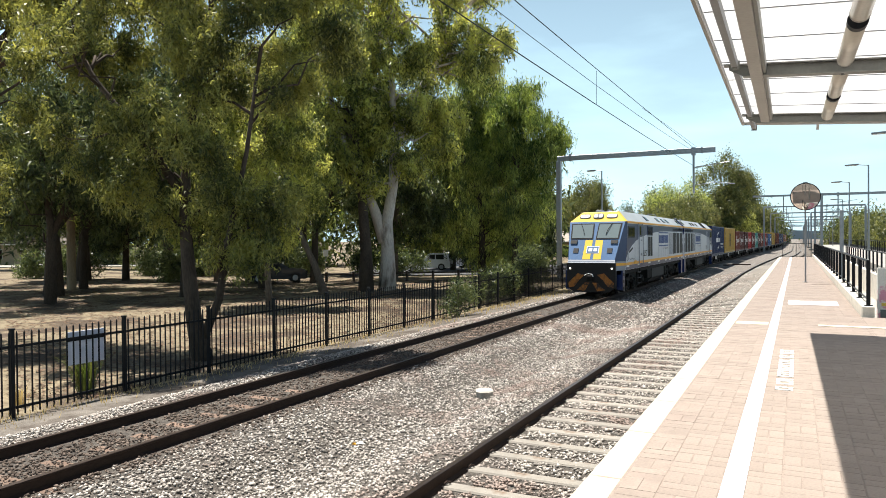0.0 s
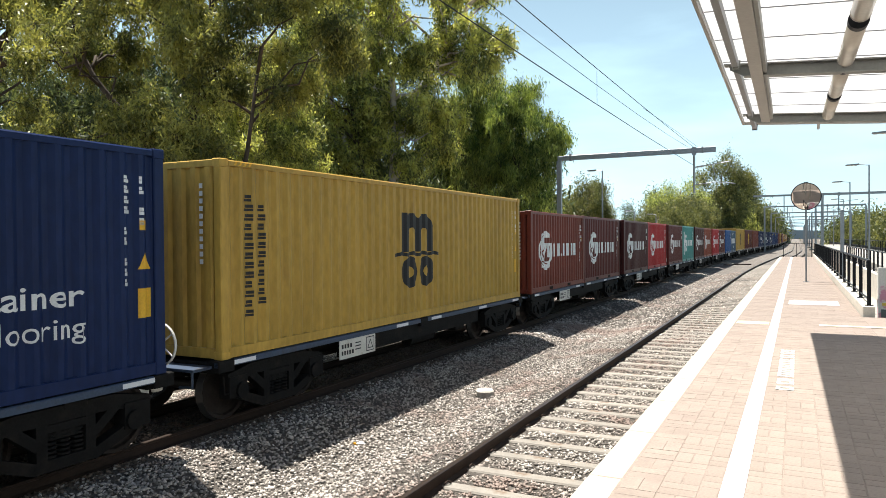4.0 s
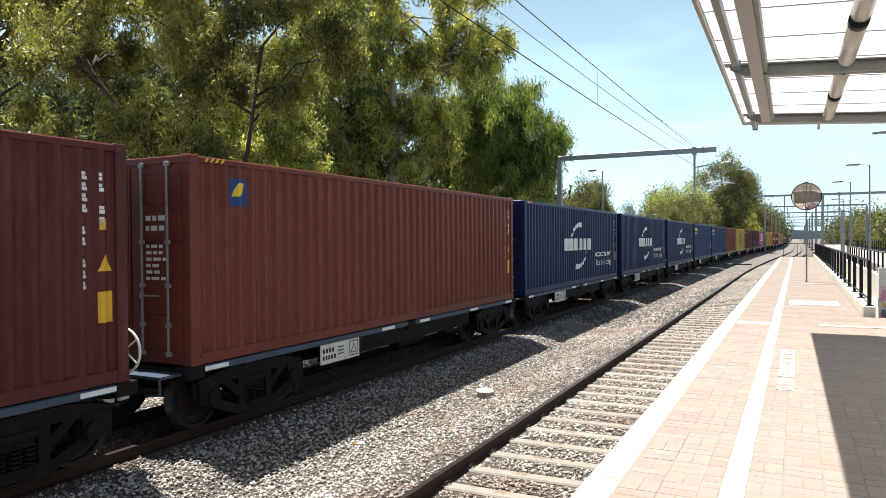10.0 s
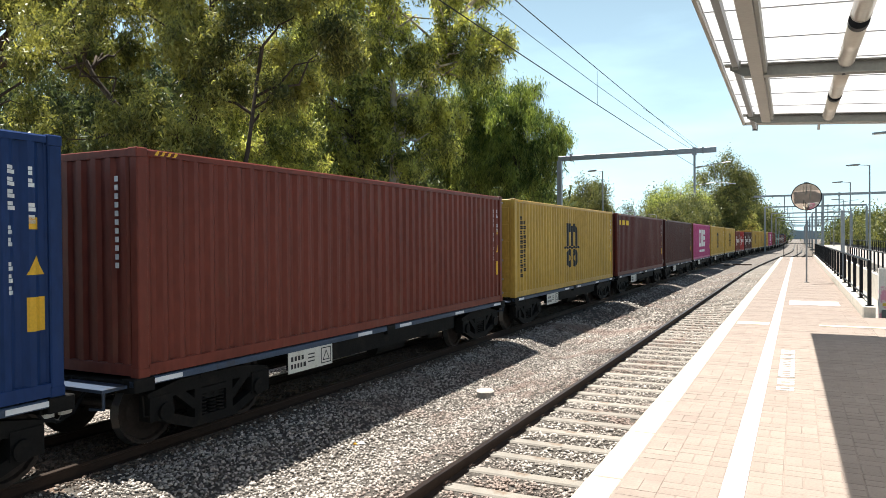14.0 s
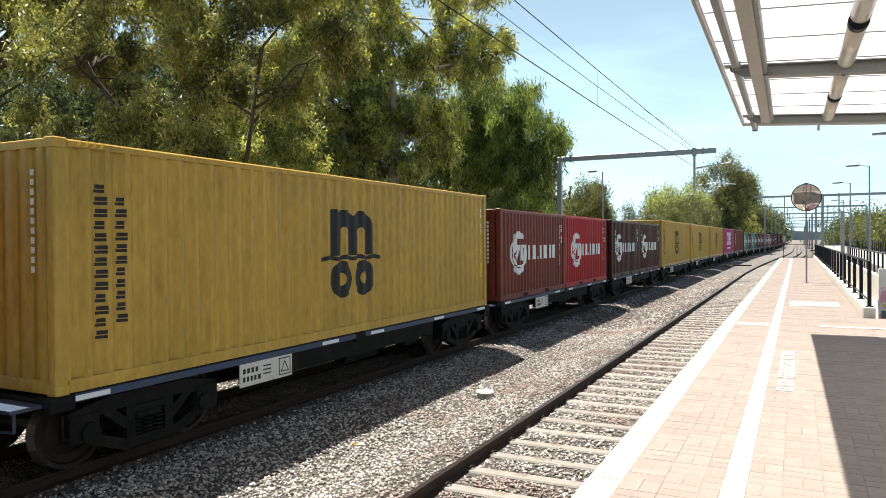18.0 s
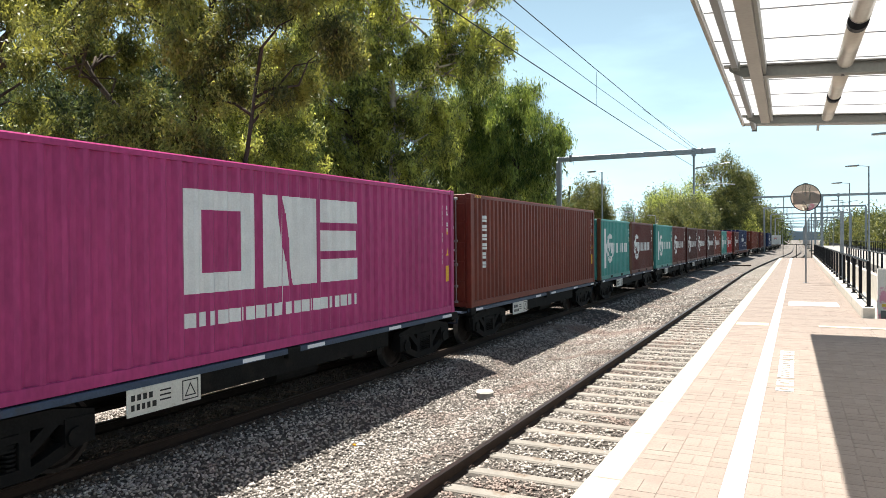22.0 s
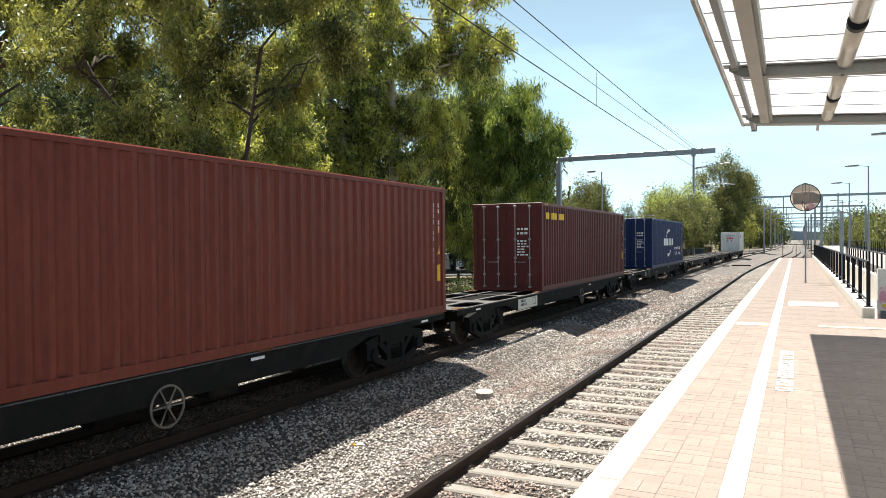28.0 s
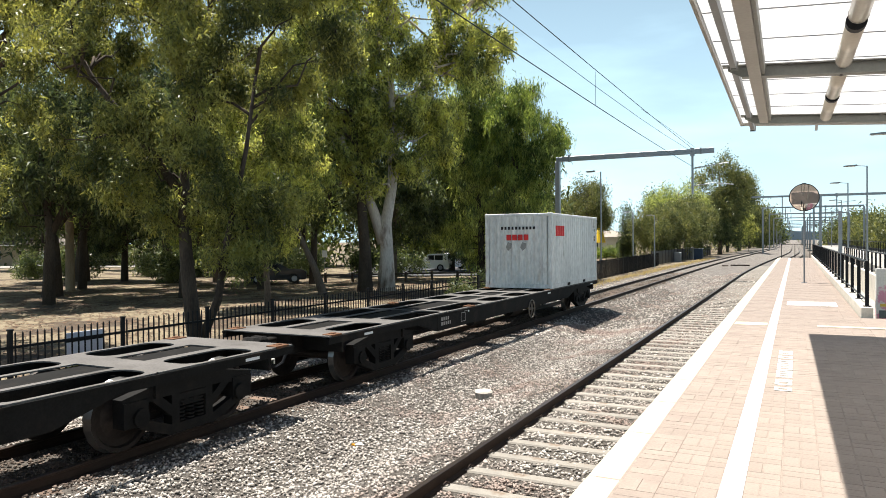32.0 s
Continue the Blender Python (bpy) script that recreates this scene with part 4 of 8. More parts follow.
def springs(s):
    g = Geo()
    for d in (-0.17, 0, 0.17):
        for i in range(6):
            g.cyl((s * 1.05, d, 0.265 + i * 0.05), (s * 1.05, d, 0.29 + i * 0.05), 0.075, 8)
    g.box(s * 1.05 - 0.08, s * 1.05 + 0.08, -0.24, 0.24, 0.555, 0.64)
    return g


def bogie(parent, y, s_total, r=0.46):
    bolster = part("bogie", cached("bolster", lambda: Geo().box(-1.1, 1.1, -0.22, 0.22, 0.46, 0.66, 0.03).box(-0.3, 0.3, -0.3, 0.3, 0.6, 0.8, 0.03).mesh("bogie", M_UNDER)), None, parent, "three-piece cast steel bogie",
                   at=pose(0, y, 0))
    for s in (-1, 1):
        part("side_frame", cached(("sf", s), lambda: sideframe(s).mesh("side_frame", M_UNDER)), None, bolster)
        part("spring_nest", cached(("sp", s), lambda: springs(s).mesh("spring_nest", M_UNDER)), None, bolster)
    for d in (-0.89, 0.89):
        m = pose(0, d, r)
        w = part("wheelset", cached(("ws", r), lambda: wheelset(r).mesh("wheelset", [M_WHEEL, M_TREAD])), None, bolster, at=m)
        ROLLERS.append((w, m, s_total + y + d, r))
    return bolster


def coupler(parent, y, d):
    g = Geo().box(-0.09, 0.09, min(y, y + d * 0.42), max(y, y + d * 0.42), 0.78, 0.94, 0.02)
    g.box(-0.17, 0.17, min(y + d * 0.30, y + d * 0.5), max(y + d * 0.30, y + d * 0.5), 0.72, 1.0, 0.05)
    part("coupler", cached(("coupler", round(y, 2), d), lambda: g.mesh("coupler", M_UNDER)), None, parent)
    hose = Geo().tube([(0.35, y, 0.78), (0.36, y + d * 0.2, 0.52), (0.36, y + d * 0.42, 0.46), (0.33, y + d * 0.56, 0.60)], 0.028, 6)
    part("brake_hose", cached(("hose", round(y, 2), d), lambda: hose.mesh("brake_hose", M_BLACK)), None, parent)
    part("hose_coupling", cached(("glad", round(y, 2), d), lambda: Geo().box(0.29, 0.37, min(y + d * 0.44, y + d * 0.6), max(y + d * 0.44, y + d * 0.6), 0.53, 0.63, 0.015).mesh("hose_coupling", M_DIRTYWHITE)), None, parent)


def brake_wheel(r=0.27, spokes=6):
    g = Geo()
    n = 24
    g.tube([(0, r * math.cos(i * math.tau / n), r * math.sin(i * math.tau / n)) for i in range(n + 1)], 0.018, 6)
    for i in range(spokes):
        a = i * math.tau / spokes
        g.tube([(0, 0, 0), (0.01, r * math.cos(a), r * math.sin(a))], 0.013, 5)
    g.cyl((-0.12, 0, 0), (0.03, 0, 0), 0.04, 10)
    return g


M_BRAKEWHEEL = mat("pale_brake_wheel", (0.17, 0.15, 0.125), 0.6, 0.2, 0.2, 4, 40, 0.1, 0.002)


def short_wagon(k):
    """Forty-foot skeletal container wagon, under its boxes."""
    L = 12.38
    s = k * PITCH + 6.096
    w = tagged(empty("container_wagon"), "black skeletal container wagon with blue-grey side sills", "wagon", "wagons of the train")
    for sx in (-1, 1):
        part("side_sill", cached(("sill", sx), lambda: Geo().box(sx * 1.19 - 0.05, sx * 1.19 + 0.05, -L / 2, L / 2, 0.872, 0.962, 0.012).mesh("side_sill", M_BLUEGREY)), None, w)
        part("belly_sill", cached(("belly", sx), lambda: Geo().box(sx * 1.12 - 0.04, sx * 1.12 + 0.04, -3.1, 3.1, 0.56, 0.872, 0.01).mesh("belly_sill", M_UNDER)), None, w)
        g = Geo()
        for a in (-5.9, -1.2, 0.35, 3.0, 5.4):
            g.box(sx * 1.242 - 0.003, sx * 1.242 + 0.003, a, a + 0.48, 0.885, 0.945)
        part("reflective_strips", cached(("refl", sx), lambda: g.mesh("reflective_strips", M_REFLECT)), None, w, "white reflective strips")
        for a in (-6.03, 0.0, 6.03):
            part("twistlock_pad", cached("pads", lambda: Geo().box(-0.12, 0.12, -0.16, 0.16, 0.80, 0.968, 0.012).mesh("twistlock_pad", M_UNDER)), None, w, at=pose(sx * 1.13, a, 0))
    part("centre_sill", cached("centre", lambda: Geo().box(-0.33, 0.33, -L / 2, L / 2, 0.66, 0.93, 0.02).box(-0.26, 0.26, -4.2, 4.2, 0.42, 0.66, 0.02).mesh("centre_sill", M_UNDER)), None, w)
    for i, a in enumerate((-6.0, -4.85, -3.0, -0.4, 0.4, 3.0, 4.85, 6.0)):
        part("cross_bearer", cached(("cb", abs(a) > 5), lambda: Geo().box(-1.14, 1.14, -0.15, 0.15, 0.78, 0.93, 0.01).mesh("cross_bearer", M_UNDER)), None, w, at=pose(0, a, 0))
    board = part("number_board", cached("board", lambda: Geo().box(1.225, 1.245, -0.6, 0.6, 0.53, 0.87, 0.006).mesh("number_board", M_DIRTYWHITE)), None, w, "dirty white number board", at=pose(0, -2.63, 0))
    def marks():
        g = Geo()
        for j, z in enumerate((0.72, 0.60)):
            y = -0.54
            for wd in (0.07, 0.07, 0.07, 0.07) if j == 0 else (0.06, 0.06, 0.06, 0.06, 0.08):
                g.box(1.2455, 1.248, y, y + wd * 0.8, z, z + 0.075)
                y += wd + 0.02
        for i in range(3):
            g.box(1.2455, 1.248, -0.10, 0.08, 0.77 - i * 0.06, 0.79 - i * 0.06)
        g.ring([(0.27, 0.57), (0.55, 0.57), (0.55, 0.84), (0.27, 0.84)], [(0.285, 0.585), (0.535, 0.585), (0.535, 0.825), (0.285, 0.825)], "x", 1.2455, 1.248)
        g.ring([(0.31, 0.62), (0.51, 0.62), (0.41, 0.80)], [(0.335, 0.635), (0.485, 0.635), (0.41, 0.77)], "x", 1.2455, 1.248)
        return g
    part("board_marks", cached("boardmarks", lambda: marks().mesh("board_marks", M_LOGOBLACK)), None, board)
    part("brake_cylinder", cached("brakecyl", lambda: Geo().cyl((0.55, 1.1, 0.55), (0.55, 1.75, 0.55), 0.17, 14).cyl((0.9, -0.2, 0.5), (0.9, 0.9, 0.5), 0.14, 14).box(0.7, 1.05, 2.0, 2.5, 0.45, 0.7, 0.03).mesh(
        "brake_cylinder", M_UNDER)), None, w)
    part("brake_rigging", cached("rig", lambda: Geo().tube([(0.4, -4, 0.5), (0.4, 1.1, 0.52)], 0.02, 6).tube([(0.4, 1.7, 0.52), (0.4, 4, 0.5)], 0.02, 6).tube([(1.05, -5.9, 0.7), (1.12, -5.95, 0.45), (1.12, -5.6, 0.4)], 0.018, 5).mesh(
        "brake_rigging", M_UNDER)), None, w)
    part("end_platform", cached("endp", lambda: Geo().box(-1.12, 1.12, -6.55, -6.19, 0.86, 0.90).tube([(0.95, -6.4, 0.9), (0.95, -6.4, 0.62), (0.7, -6.4, 0.6)], 0.02, 6).mesh("end_platform", M_BLUEGREY)), None, w)
    if k % 3 == 0 and k != 15:
        part("hand_brake_wheel", cached("hbw", lambda: brake_wheel(0.28, 5).mesh("hand_brake_wheel", M_DIRTYWHITE)), None, w, "white spoked hand brake wheel", at=pose(0.92, 6.26, 1.30, 0, 0, 90))
    for y in (-4.74, 4.74):
        bogie(w, y, s)
    coupler(w, -L / 2, -1)
    coupler(w, L / 2, 1)
    RIDERS.append((w, s, 0.0))


for k in range(35):
    short_wagon(k)


def oval(x0, x1, y0, y1, r, n=4):
    o = []
    for cx, cy, a in ((x1 - r, y1 - r, 0), (x0 + r, y1 - r, 90), (x0 + r, y0 + r, 180), (x1 - r, y0 + r, 270)):
        o += [(cx + r * math.cos(radians(a + 90 * i / n)), cy + r * math.sin(radians(a + 90 * i / n))) for i in range(n + 1)]
    return o


def deck_with_holes(L, holes):
    """Top plate of the wagon: rows of bays, each with two rounded openings."""
    g = Geo()
    y = -L / 2
    for h0, h1 in holes:
        if h0 > y:
            g.box(-1.22, 1.22, y, h0, 0.985, 1.005)
        for x0, x1 in ((-1.22, 0.0), (0.0, 1.22)):
            a, b = (x0 + 0.08, x1 - 0.50) if x0 < 0 else (x0 + 0.50, x1 - 0.08)
            hole = oval(a, b, h0 + 0.03, h1 - 0.03, 0.24)
            cx, cy = (a + b) / 2, (h0 + h1) / 2
            rim = []
            for px, py in hole:
                kx = (x1 - cx if px > cx else cx - x0) / max(1e-6, abs(px - cx))
                ky = (h1 - cy) / max(1e-6, abs(py - cy))
                k = min(kx, ky)
                rim.append((cx + (px - cx) * k, cy + (py - cy) * k))
            g.ring(rim, hole, "z", 0.985, 1.005)
        y = h1
    if y < L / 2:
        g.box(-1.22, 1.22, y, L / 2, 0.985, 1.005)
    return g


M_REDBROWN = mat("red_oxide_wagon_paint", (0.118, 0.037, 0.026), 0.7, 0, 0.25, 2, 30, 0.2, 0.004)


def long_wagon(s0, L, red=False, solid=False, wheel=None, white=False):
    """Sixty-foot skeletal wagon, its deck partly bare."""
    s = s0 + L / 2
    paintwork = M_REDBROWN if red else M_UNDER
    w = tagged(empty("container_wagon"), ("red-oxide flat container wagon with a dusty deck" if red else "black skeletal sixty-foot container wagon with an open-framed deck"), "wagon", "wagons of the train")
    e = L / 2
    half = [(0.7, 2.15), (2.7, 4.75), (4.83, 7.3), (7.8, e - 0.2)]
    holes = [] if solid else [(-e + a, -e + b) for a, b in half] + [(e - b, e - a) for a, b in reversed(half)]
    part("deck", cached(("deck", L, solid), lambda: deck_with_holes(L, holes).mesh("deck", M_DECK)), None, w, "dusty grey deck plate")
    for sx in (-1, 1):
        prof = [(-L / 2, 0.86), (-L / 2 + 3.3, 0.84), (-L / 2 + 4.2, 0.60), (L / 2 - 4.2, 0.60), (L / 2 - 3.3, 0.84), (L / 2, 0.86), (L / 2, 0.984), (-L / 2, 0.984)]
        if red:
            prof = [(-L / 2, 0.72), (L / 2, 0.72), (L / 2, 0.984), (-L / 2, 0.984)]
        part("side_sill", cached(("lsill", L, sx, red), lambda: Geo().prism(prof, "x", sx * 1.20 - 0.03, sx * 1.20 + 0.03).box(sx * 1.20 - 0.05, sx * 1.20 + 0.05, -L / 2, L / 2, 0.95, 0.984).mesh("side_sill", paintwork)), None, w)
        g = Geo()
        for a in (-0.44, -0.2, 0.15, 0.44):
            g.box(sx * 1.232 - 0.003, sx * 1.232 + 0.003, a * L, a * L + 0.30, 0.89, 0.935)
        part("reflective_strips", cached(("lrefl", L, sx), lambda: g.mesh("reflective_strips", M_REFLECT)), None, w)
        for a in (-L / 2 + 0.25, -L / 2 + 6.2, L / 2 - 6.2, L / 2 - 0.25):
            part("twistlock", cached("tlock", lambda: Geo().box(-0.11, 0.11, -0.15, 0.15, -0.02, 0.018, 0.006).box(-0.045, 0.045, -0.06, 0.06, 0.018, 0.035, 0.01).mesh("twistlock", M_RUSTEDGE)), None, w,
                 at=pose(sx * 1.12, a, 1.005))
    part("centre_sill", cached(("lcentre", L), lambda: Geo().box(-0.30, 0.30, -L / 2 + 0.1, L / 2 - 0.1, 0.62, 0.98, 0.02).box(-0.26, 0.26, -L / 2 + 4, L / 2 - 4, 0.38, 0.62, 0.02).mesh("centre_sill", M_UNDER)), None, w)
    for i in range(9):
        a = -L / 2 + 0.5 + (L - 1.0) * i / 8
        part("cross_bearer", cached("lcb", lambda: Geo().box(-1.17, 1.17, -0.03, 0.03, 0.66, 0.90).mesh("cross_bearer", M_UNDER)), None, w, at=pose(0, a, 0))
    brd = part("number_board", cached(("lboard", white), lambda: Geo().box(1.228, 1.238, -0.85, 0.85, 0.62, 0.93, 0.003).mesh("number_board", M_DIRTYWHITE if white else M_UNDER)), None, w,
               "white number board with black bars" if white else "black number panel with worn grey bars", at=pose(0, -L / 2 + 5.05, 0))
    def lm():
        g = Geo()
        for j, z in enumerate((0.82, 0.71)):
            for i in range(4 + j):
                g.box(1.2385, 1.24, -0.66 + i * 0.11, -0.59 + i * 0.11, z, z + 0.08)
        g.ring([(0.42, 0.69), (0.68, 0.69), (0.68, 0.91), (0.42, 0.91)], [(0.435, 0.705), (0.665, 0.705), (0.665, 0.895), (0.435, 0.895)], "x", 1.2385, 1.24)
        return g
    part("board_marks", cached(("lmarks", white), lambda: lm().mesh("board_marks", M_LOGOBLACK if white else M_ROD)), None, brd)
    part("brake_equipment", cached(("lbrake", L), lambda: Geo().cyl((0.75, 0.4, 0.55), (0.75, 1.3, 0.55), 0.18, 14).cyl((0.7, -2.3, 0.52), (0.7, -1.5, 0.52), 0.15, 14).box(0.5, 1.0, 2.2, 2.8, 0.42, 0.72, 0.03).tube(
        [(0.4, -6, 0.5), (0.4, 6, 0.5)], 0.02, 6).mesh("brake_equipment", M_UNDER)), None, w)
    if wheel is not None:
        part("hand_brake_wheel", cached("lhbw", lambda: brake_wheel().mesh("hand_brake_wheel", M_BRAKEWHEEL)), None, w, "spoked hand brake wheel", at=pose(1.25, wheel, 0.55))
    for y in (-L / 2 + 2.05, L / 2 - 2.05):
        bogie(w, y, s)
    coupler(w, -L / 2, -1)
    coupler(w, L / 2, 1)
    if red:
        part("end_steps", Geo().tube([(1.15, L / 2 - 0.1, 0.75), (1.15, L / 2 - 0.1, 0.2), (1.15, L / 2 - 0.5, 0.2), (1.15, L / 2 - 0.5, 0.75)], 0.02, 6).tube([(0.7, L / 2, 0.8), (0.7, L / 2 + 0.25, 0.3)], 0.02, 6), M_WHITE, w)
    RIDERS.append((w, s, 0.0))
    return w


long_wagon(462.3, 21.7, True, True)
for s0, L, at_wheel, white in ((484.4, 18.65, 1.2, True), (503.75, 18.65, 1.7, True), (523.05, 18.65, -1.5, False), (542.35, 18.65, None, False), (561.4, 18.5, 2.0, False), (580.9, 18.9, 1.2, False)):
    long_wagon(s0, L, wheel=at_wheel, white=white)


# ------------------------------------------------------------ locomotives
M_LWHITE = mat("locomotive_white", (0.56, 0.57, 0.60), 0.38, 0, 0.08, 0.7, 20, 0.03, 0.002, stain=(0.34, 0.32, 0.30), stain_scale=1.4, stain_at=(0.6, 0.85), stretch=(1, 1, 0.4))
M_LBLUE = mat("locomotive_dark_blue", (0.009, 0.021, 0.084), 0.3, 0, 0.1, 0.8, 20, 0.03, 0.002, spec=0.22)
M_LROOF = mat("locomotive_roof_grey", (0.30, 0.325, 0.34), 0.6, 0, 0.1, 0.7, 20, 0.04, 0.002, stain=(0.22, 0.21, 0.20), stain_scale=1.2, stain_at=(0.6, 0.85))
M_LFACE = mat("locomotive_light_blue", (0.085, 0.150, 0.27), 0.28, 0, 0.1, 0.8, 20, 0.03, 0.002, coat=0.5)
M_LYELLOW = mat("locomotive_yellow", (0.56, 0.39, 0.02), 0.4, 0, 0.08, 0.8, 20, 0.03, 0.002)
M_LBROW = mat("weathered_yellow_brow", (0.60, 0.42, 0.05), 0.6, 0, 0.12, 1.2, 20, 0.03, 0.002, stain=(0.36, 0.29, 0.10), stain_scale=2.0, spec=0.12)
M_LORANGE = mat("locomotive_orange", (0.80, 0.37, 0.02), 0.4, 0, 0.1, 0.8, 20, 0.03, 0.002)
M_LGREY = mat("locomotive_sill_grey", (0.244, 0.259, 0.281), 0.45, 0, 0.1, 0.8, 20, 0.03, 0.002)
M_GRILLE = mat("black_louvre", (0.012, 0.011, 0.011), 0.6, 0.2, 0.3, 4, 40, 0.2, 0.004)
M_GLASS = glass_mat("dark_cab_glass", (0.012, 0.014, 0.016))
M_SCREEN = glass_mat("windscreen_glass", (0.15, 0.185, 0.19), 0.05)
M_TANK = mat("dusty_grey_tank", (0.020, 0.020, 0.020), 0.7, 0.1, 0.25, 2, 30, 0.2, 0.004, stain=(0.044, 0.037, 0.03), stain_scale=1.5)
M_CHEV = mat("dull_orange_chevron", (0.30, 0.115, 0.018), 0.6, 0, 0.3, 3, 30, 0.1, 0.003, stain=(0.022, 0.018, 0.015), stain_scale=3.0, stain_at=(0.45, 0.6))
M_LAMP = bpy.data.materials.new("lit_marker_lamp")
M_LAMP.use_nodes = True
M_LAMP.node_tree.nodes["Principled BSDF"].inputs["Emission Color"].default_value = (1.0, 0.9, 0.7, 1)
M_LAMP.node_tree.nodes["Principled BSDF"].inputs["Emission Strength"].default_value = 1.0


def locomotive(s_mid, n, number):
    """Cab-unit diesel: n = 1 with its nose towards the platform end, -1 turned about."""
    HL, W = 10.0, 1.40
    loco = tagged(empty("diesel_locomotive"), "white and blue diesel locomotive with orange stripes and yellow cab top", "locomotive", "locomotives")

    def Y(a):
        return n * (a - HL)

    def F(z):
        return 0.02 if z <= 1.62 else 0.02 + (z - 1.62) * 0.654

    def C(z):
        return 0.95 + (z - 1.25) * 0.22

    def face_w(z):
        return W - 0.30 * (C(z) - F(z)) / 0.95

    def box(g, a0, a1, x0, x1, z0, z1, b=0.0):
        return g.box(min(x0, x1), max(x0, x1), min(Y(a0), Y(a1)), max(Y(a0), Y(a1)), z0, z1, b)

    # shell: cab nose, sides, chamfered roof
    zs = [1.20, 1.62, 2.65, 3.50]
    g = Geo()
    for k, (za, zb) in enumerate(zip(zs, zs[1:])):
        ra = [(-W, Y(C(za)), za), (-face_w(za), Y(F(za)), za), (face_w(za), Y(F(za)), za), (W, Y(C(za)), za), (W, Y(19.6), za), (-W, Y(19.6), za)]
        rb = [(-W, Y(C(zb)), zb), (-face_w(zb), Y(F(zb)), zb), (face_w(zb), Y(F(zb)), zb), (W, Y(C(zb)), zb), (W, Y(19.6), zb), (-W, Y(19.6), zb)]
        for i in range(6):
            j = (i + 1) % 6
            g.k = {0: 1, 1: 1, 2: 1}.get(i, 0)
            if i in (0, 1, 2) and k == 0:
                g.k = 4 if i == 1 else 2
            elif i in (0, 2):
                g.k = 5
            g.add([ra[i], ra[j], rb[j], rb[i]], [(0, 1, 2, 3)])
    za, zb = 3.50, 4.02
    ra = [(-W, Y(C(za)), za), (-face_w(za), Y(F(za)), za), (face_w(za), Y(F(za)), za), (W, Y(C(za)), za), (W, Y(19.6), za), (-W, Y(19.6), za)]
    rb = [(-0.86, Y(2.0), zb), (-0.84, Y(1.78), zb - 0.04), (0.84, Y(1.78), zb - 0.04), (0.86, Y(2.0), zb), (0.86, Y(19.5), zb), (-0.86, Y(19.5), zb)]
    for i in range(6):
        j = (i + 1) % 6
        g.k = 3 if i in (0, 1, 2) else 5 if i == 4 else 6
        g.add([ra[i], ra[j], rb[j], rb[i]], [(0, 1, 2, 3)])
    g.k = 6
    g.add(rb, [tuple(range(6))])
    g.k = 0
    g.add([(-W, Y(C(1.2)), 1.2), (-face_w(1.2), Y(F(1.2)), 1.2), (face_w(1.2), Y(F(1.2)), 1.2), (W, Y(C(1.2)), 1.2), (W, Y(19.6), 1.2), (-W, Y(19.6), 1.2)], [tuple(range(6))])
    part("body", g, [M_LWHITE, M_LFACE, M_LGREY, M_LBROW, M_GRILLE, M_LBLUE, M_LROOF], loco, "white body with light blue nose and yellow brow")

    curve = [(19.6, 3.12), (13, 3.11), (10.5, 3.08), (8.5, 3.01), (6.5, 2.90), (4.8, 2.76), (3.4, 2.57), (2.4, 2.34), (1.6, 2.06), (C(1.72), 1.74)]
    for sx in (-1, 1):
        def strip(name, pts, material, x0=1.40, x1=1.404, lab=""):
            return part(name, Geo().prism([(Y(a), z) for a, z in pts], "x", sx * x0, sx * x1), material, loco, lab)
        strip("blue_band", [(C(3.40) + 0.02, 3.40), (19.6, 3.40)] + [(a, z) for a, z in curve] + [(C(2.6) + 0.004, 2.6)], M_LBLUE, lab="dark blue upper band that sweeps down at the cab")
        strip("upper_stripe", [(C(3.42), 3.42), (19.6, 3.42), (19.6, 3.52), (C(3.5), 3.52)], M_LORANGE, 1.40, 1.408)
        strip("lower_stripe", [(C(1.42), 1.42), (19.6, 1.42), (19.6, 1.545), (C(1.5), 1.545)], M_LORANGE, 1.40, 1.408)
        strip("sill_band", [(C(1.2) + 0.1, 1.21), (19.6, 1.21), (19.6, 1.415), (C(1.4) + 0.05, 1.415)], M_LBLUE, 1.40, 1.41)
        g = Geo()
        for a in (1.1, 3.7, 6.6, 9.6, 12.0, 13.6, 17.2, 18.9):
            box(g, a, a + 0.62, sx * 1.41, sx * 1.414, 1.33, 1.41)
        part("reflective_strips", g, M_REFLECT, loco)
        # cab window, door, louvres
        win = part("cab_window", box(Geo(), 1.55, 3.05, sx * 1.398, sx * 1.412, 2.72, 3.27, 0.004), M_BLACK, loco)
        part("window_pane", box(box(Geo(), 1.62, 2.28, sx * 1.412, sx * 1.415, 2.78, 3.21), 2.34, 2.98, sx * 1.412, sx * 1.415, 2.78, 3.21), M_GLASS, win)
        door = part("cab_door", box(Geo(), 4.02, 4.86, sx * 1.40, sx * 1.416, 1.56, 3.40, 0.004), M_LWHITE, loco, "cab door, blue above and white below")
        part("door_paint", box(Geo(), 4.03, 4.85, sx * 1.416, sx * 1.419, 2.76, 3.40), M_LBLUE, door)
        part("door_window", box(Geo(), 4.24, 4.62, sx * 1.417, sx * 1.424, 2.86, 3.30), M_GLASS, door)
        part("door_handle", box(box(Geo(), 4.62, 4.72, sx * 1.416, sx * 1.45, 2.56, 2.62), 4.62, 4.72, sx * 1.416, sx * 1.45, 1.80, 1.92), M_LGREY, door)
        for a in (3.93, 4.93):
            part("grab_rail", Geo().tube([(sx * 1.40, Y(a), 1.30), (sx * 1.46, Y(a), 1.36), (sx * 1.46, Y(a), 3.38), (sx * 1.40, Y(a), 3.44)], 0.018, 6), M_LGREY, loco, "grey grab rail")
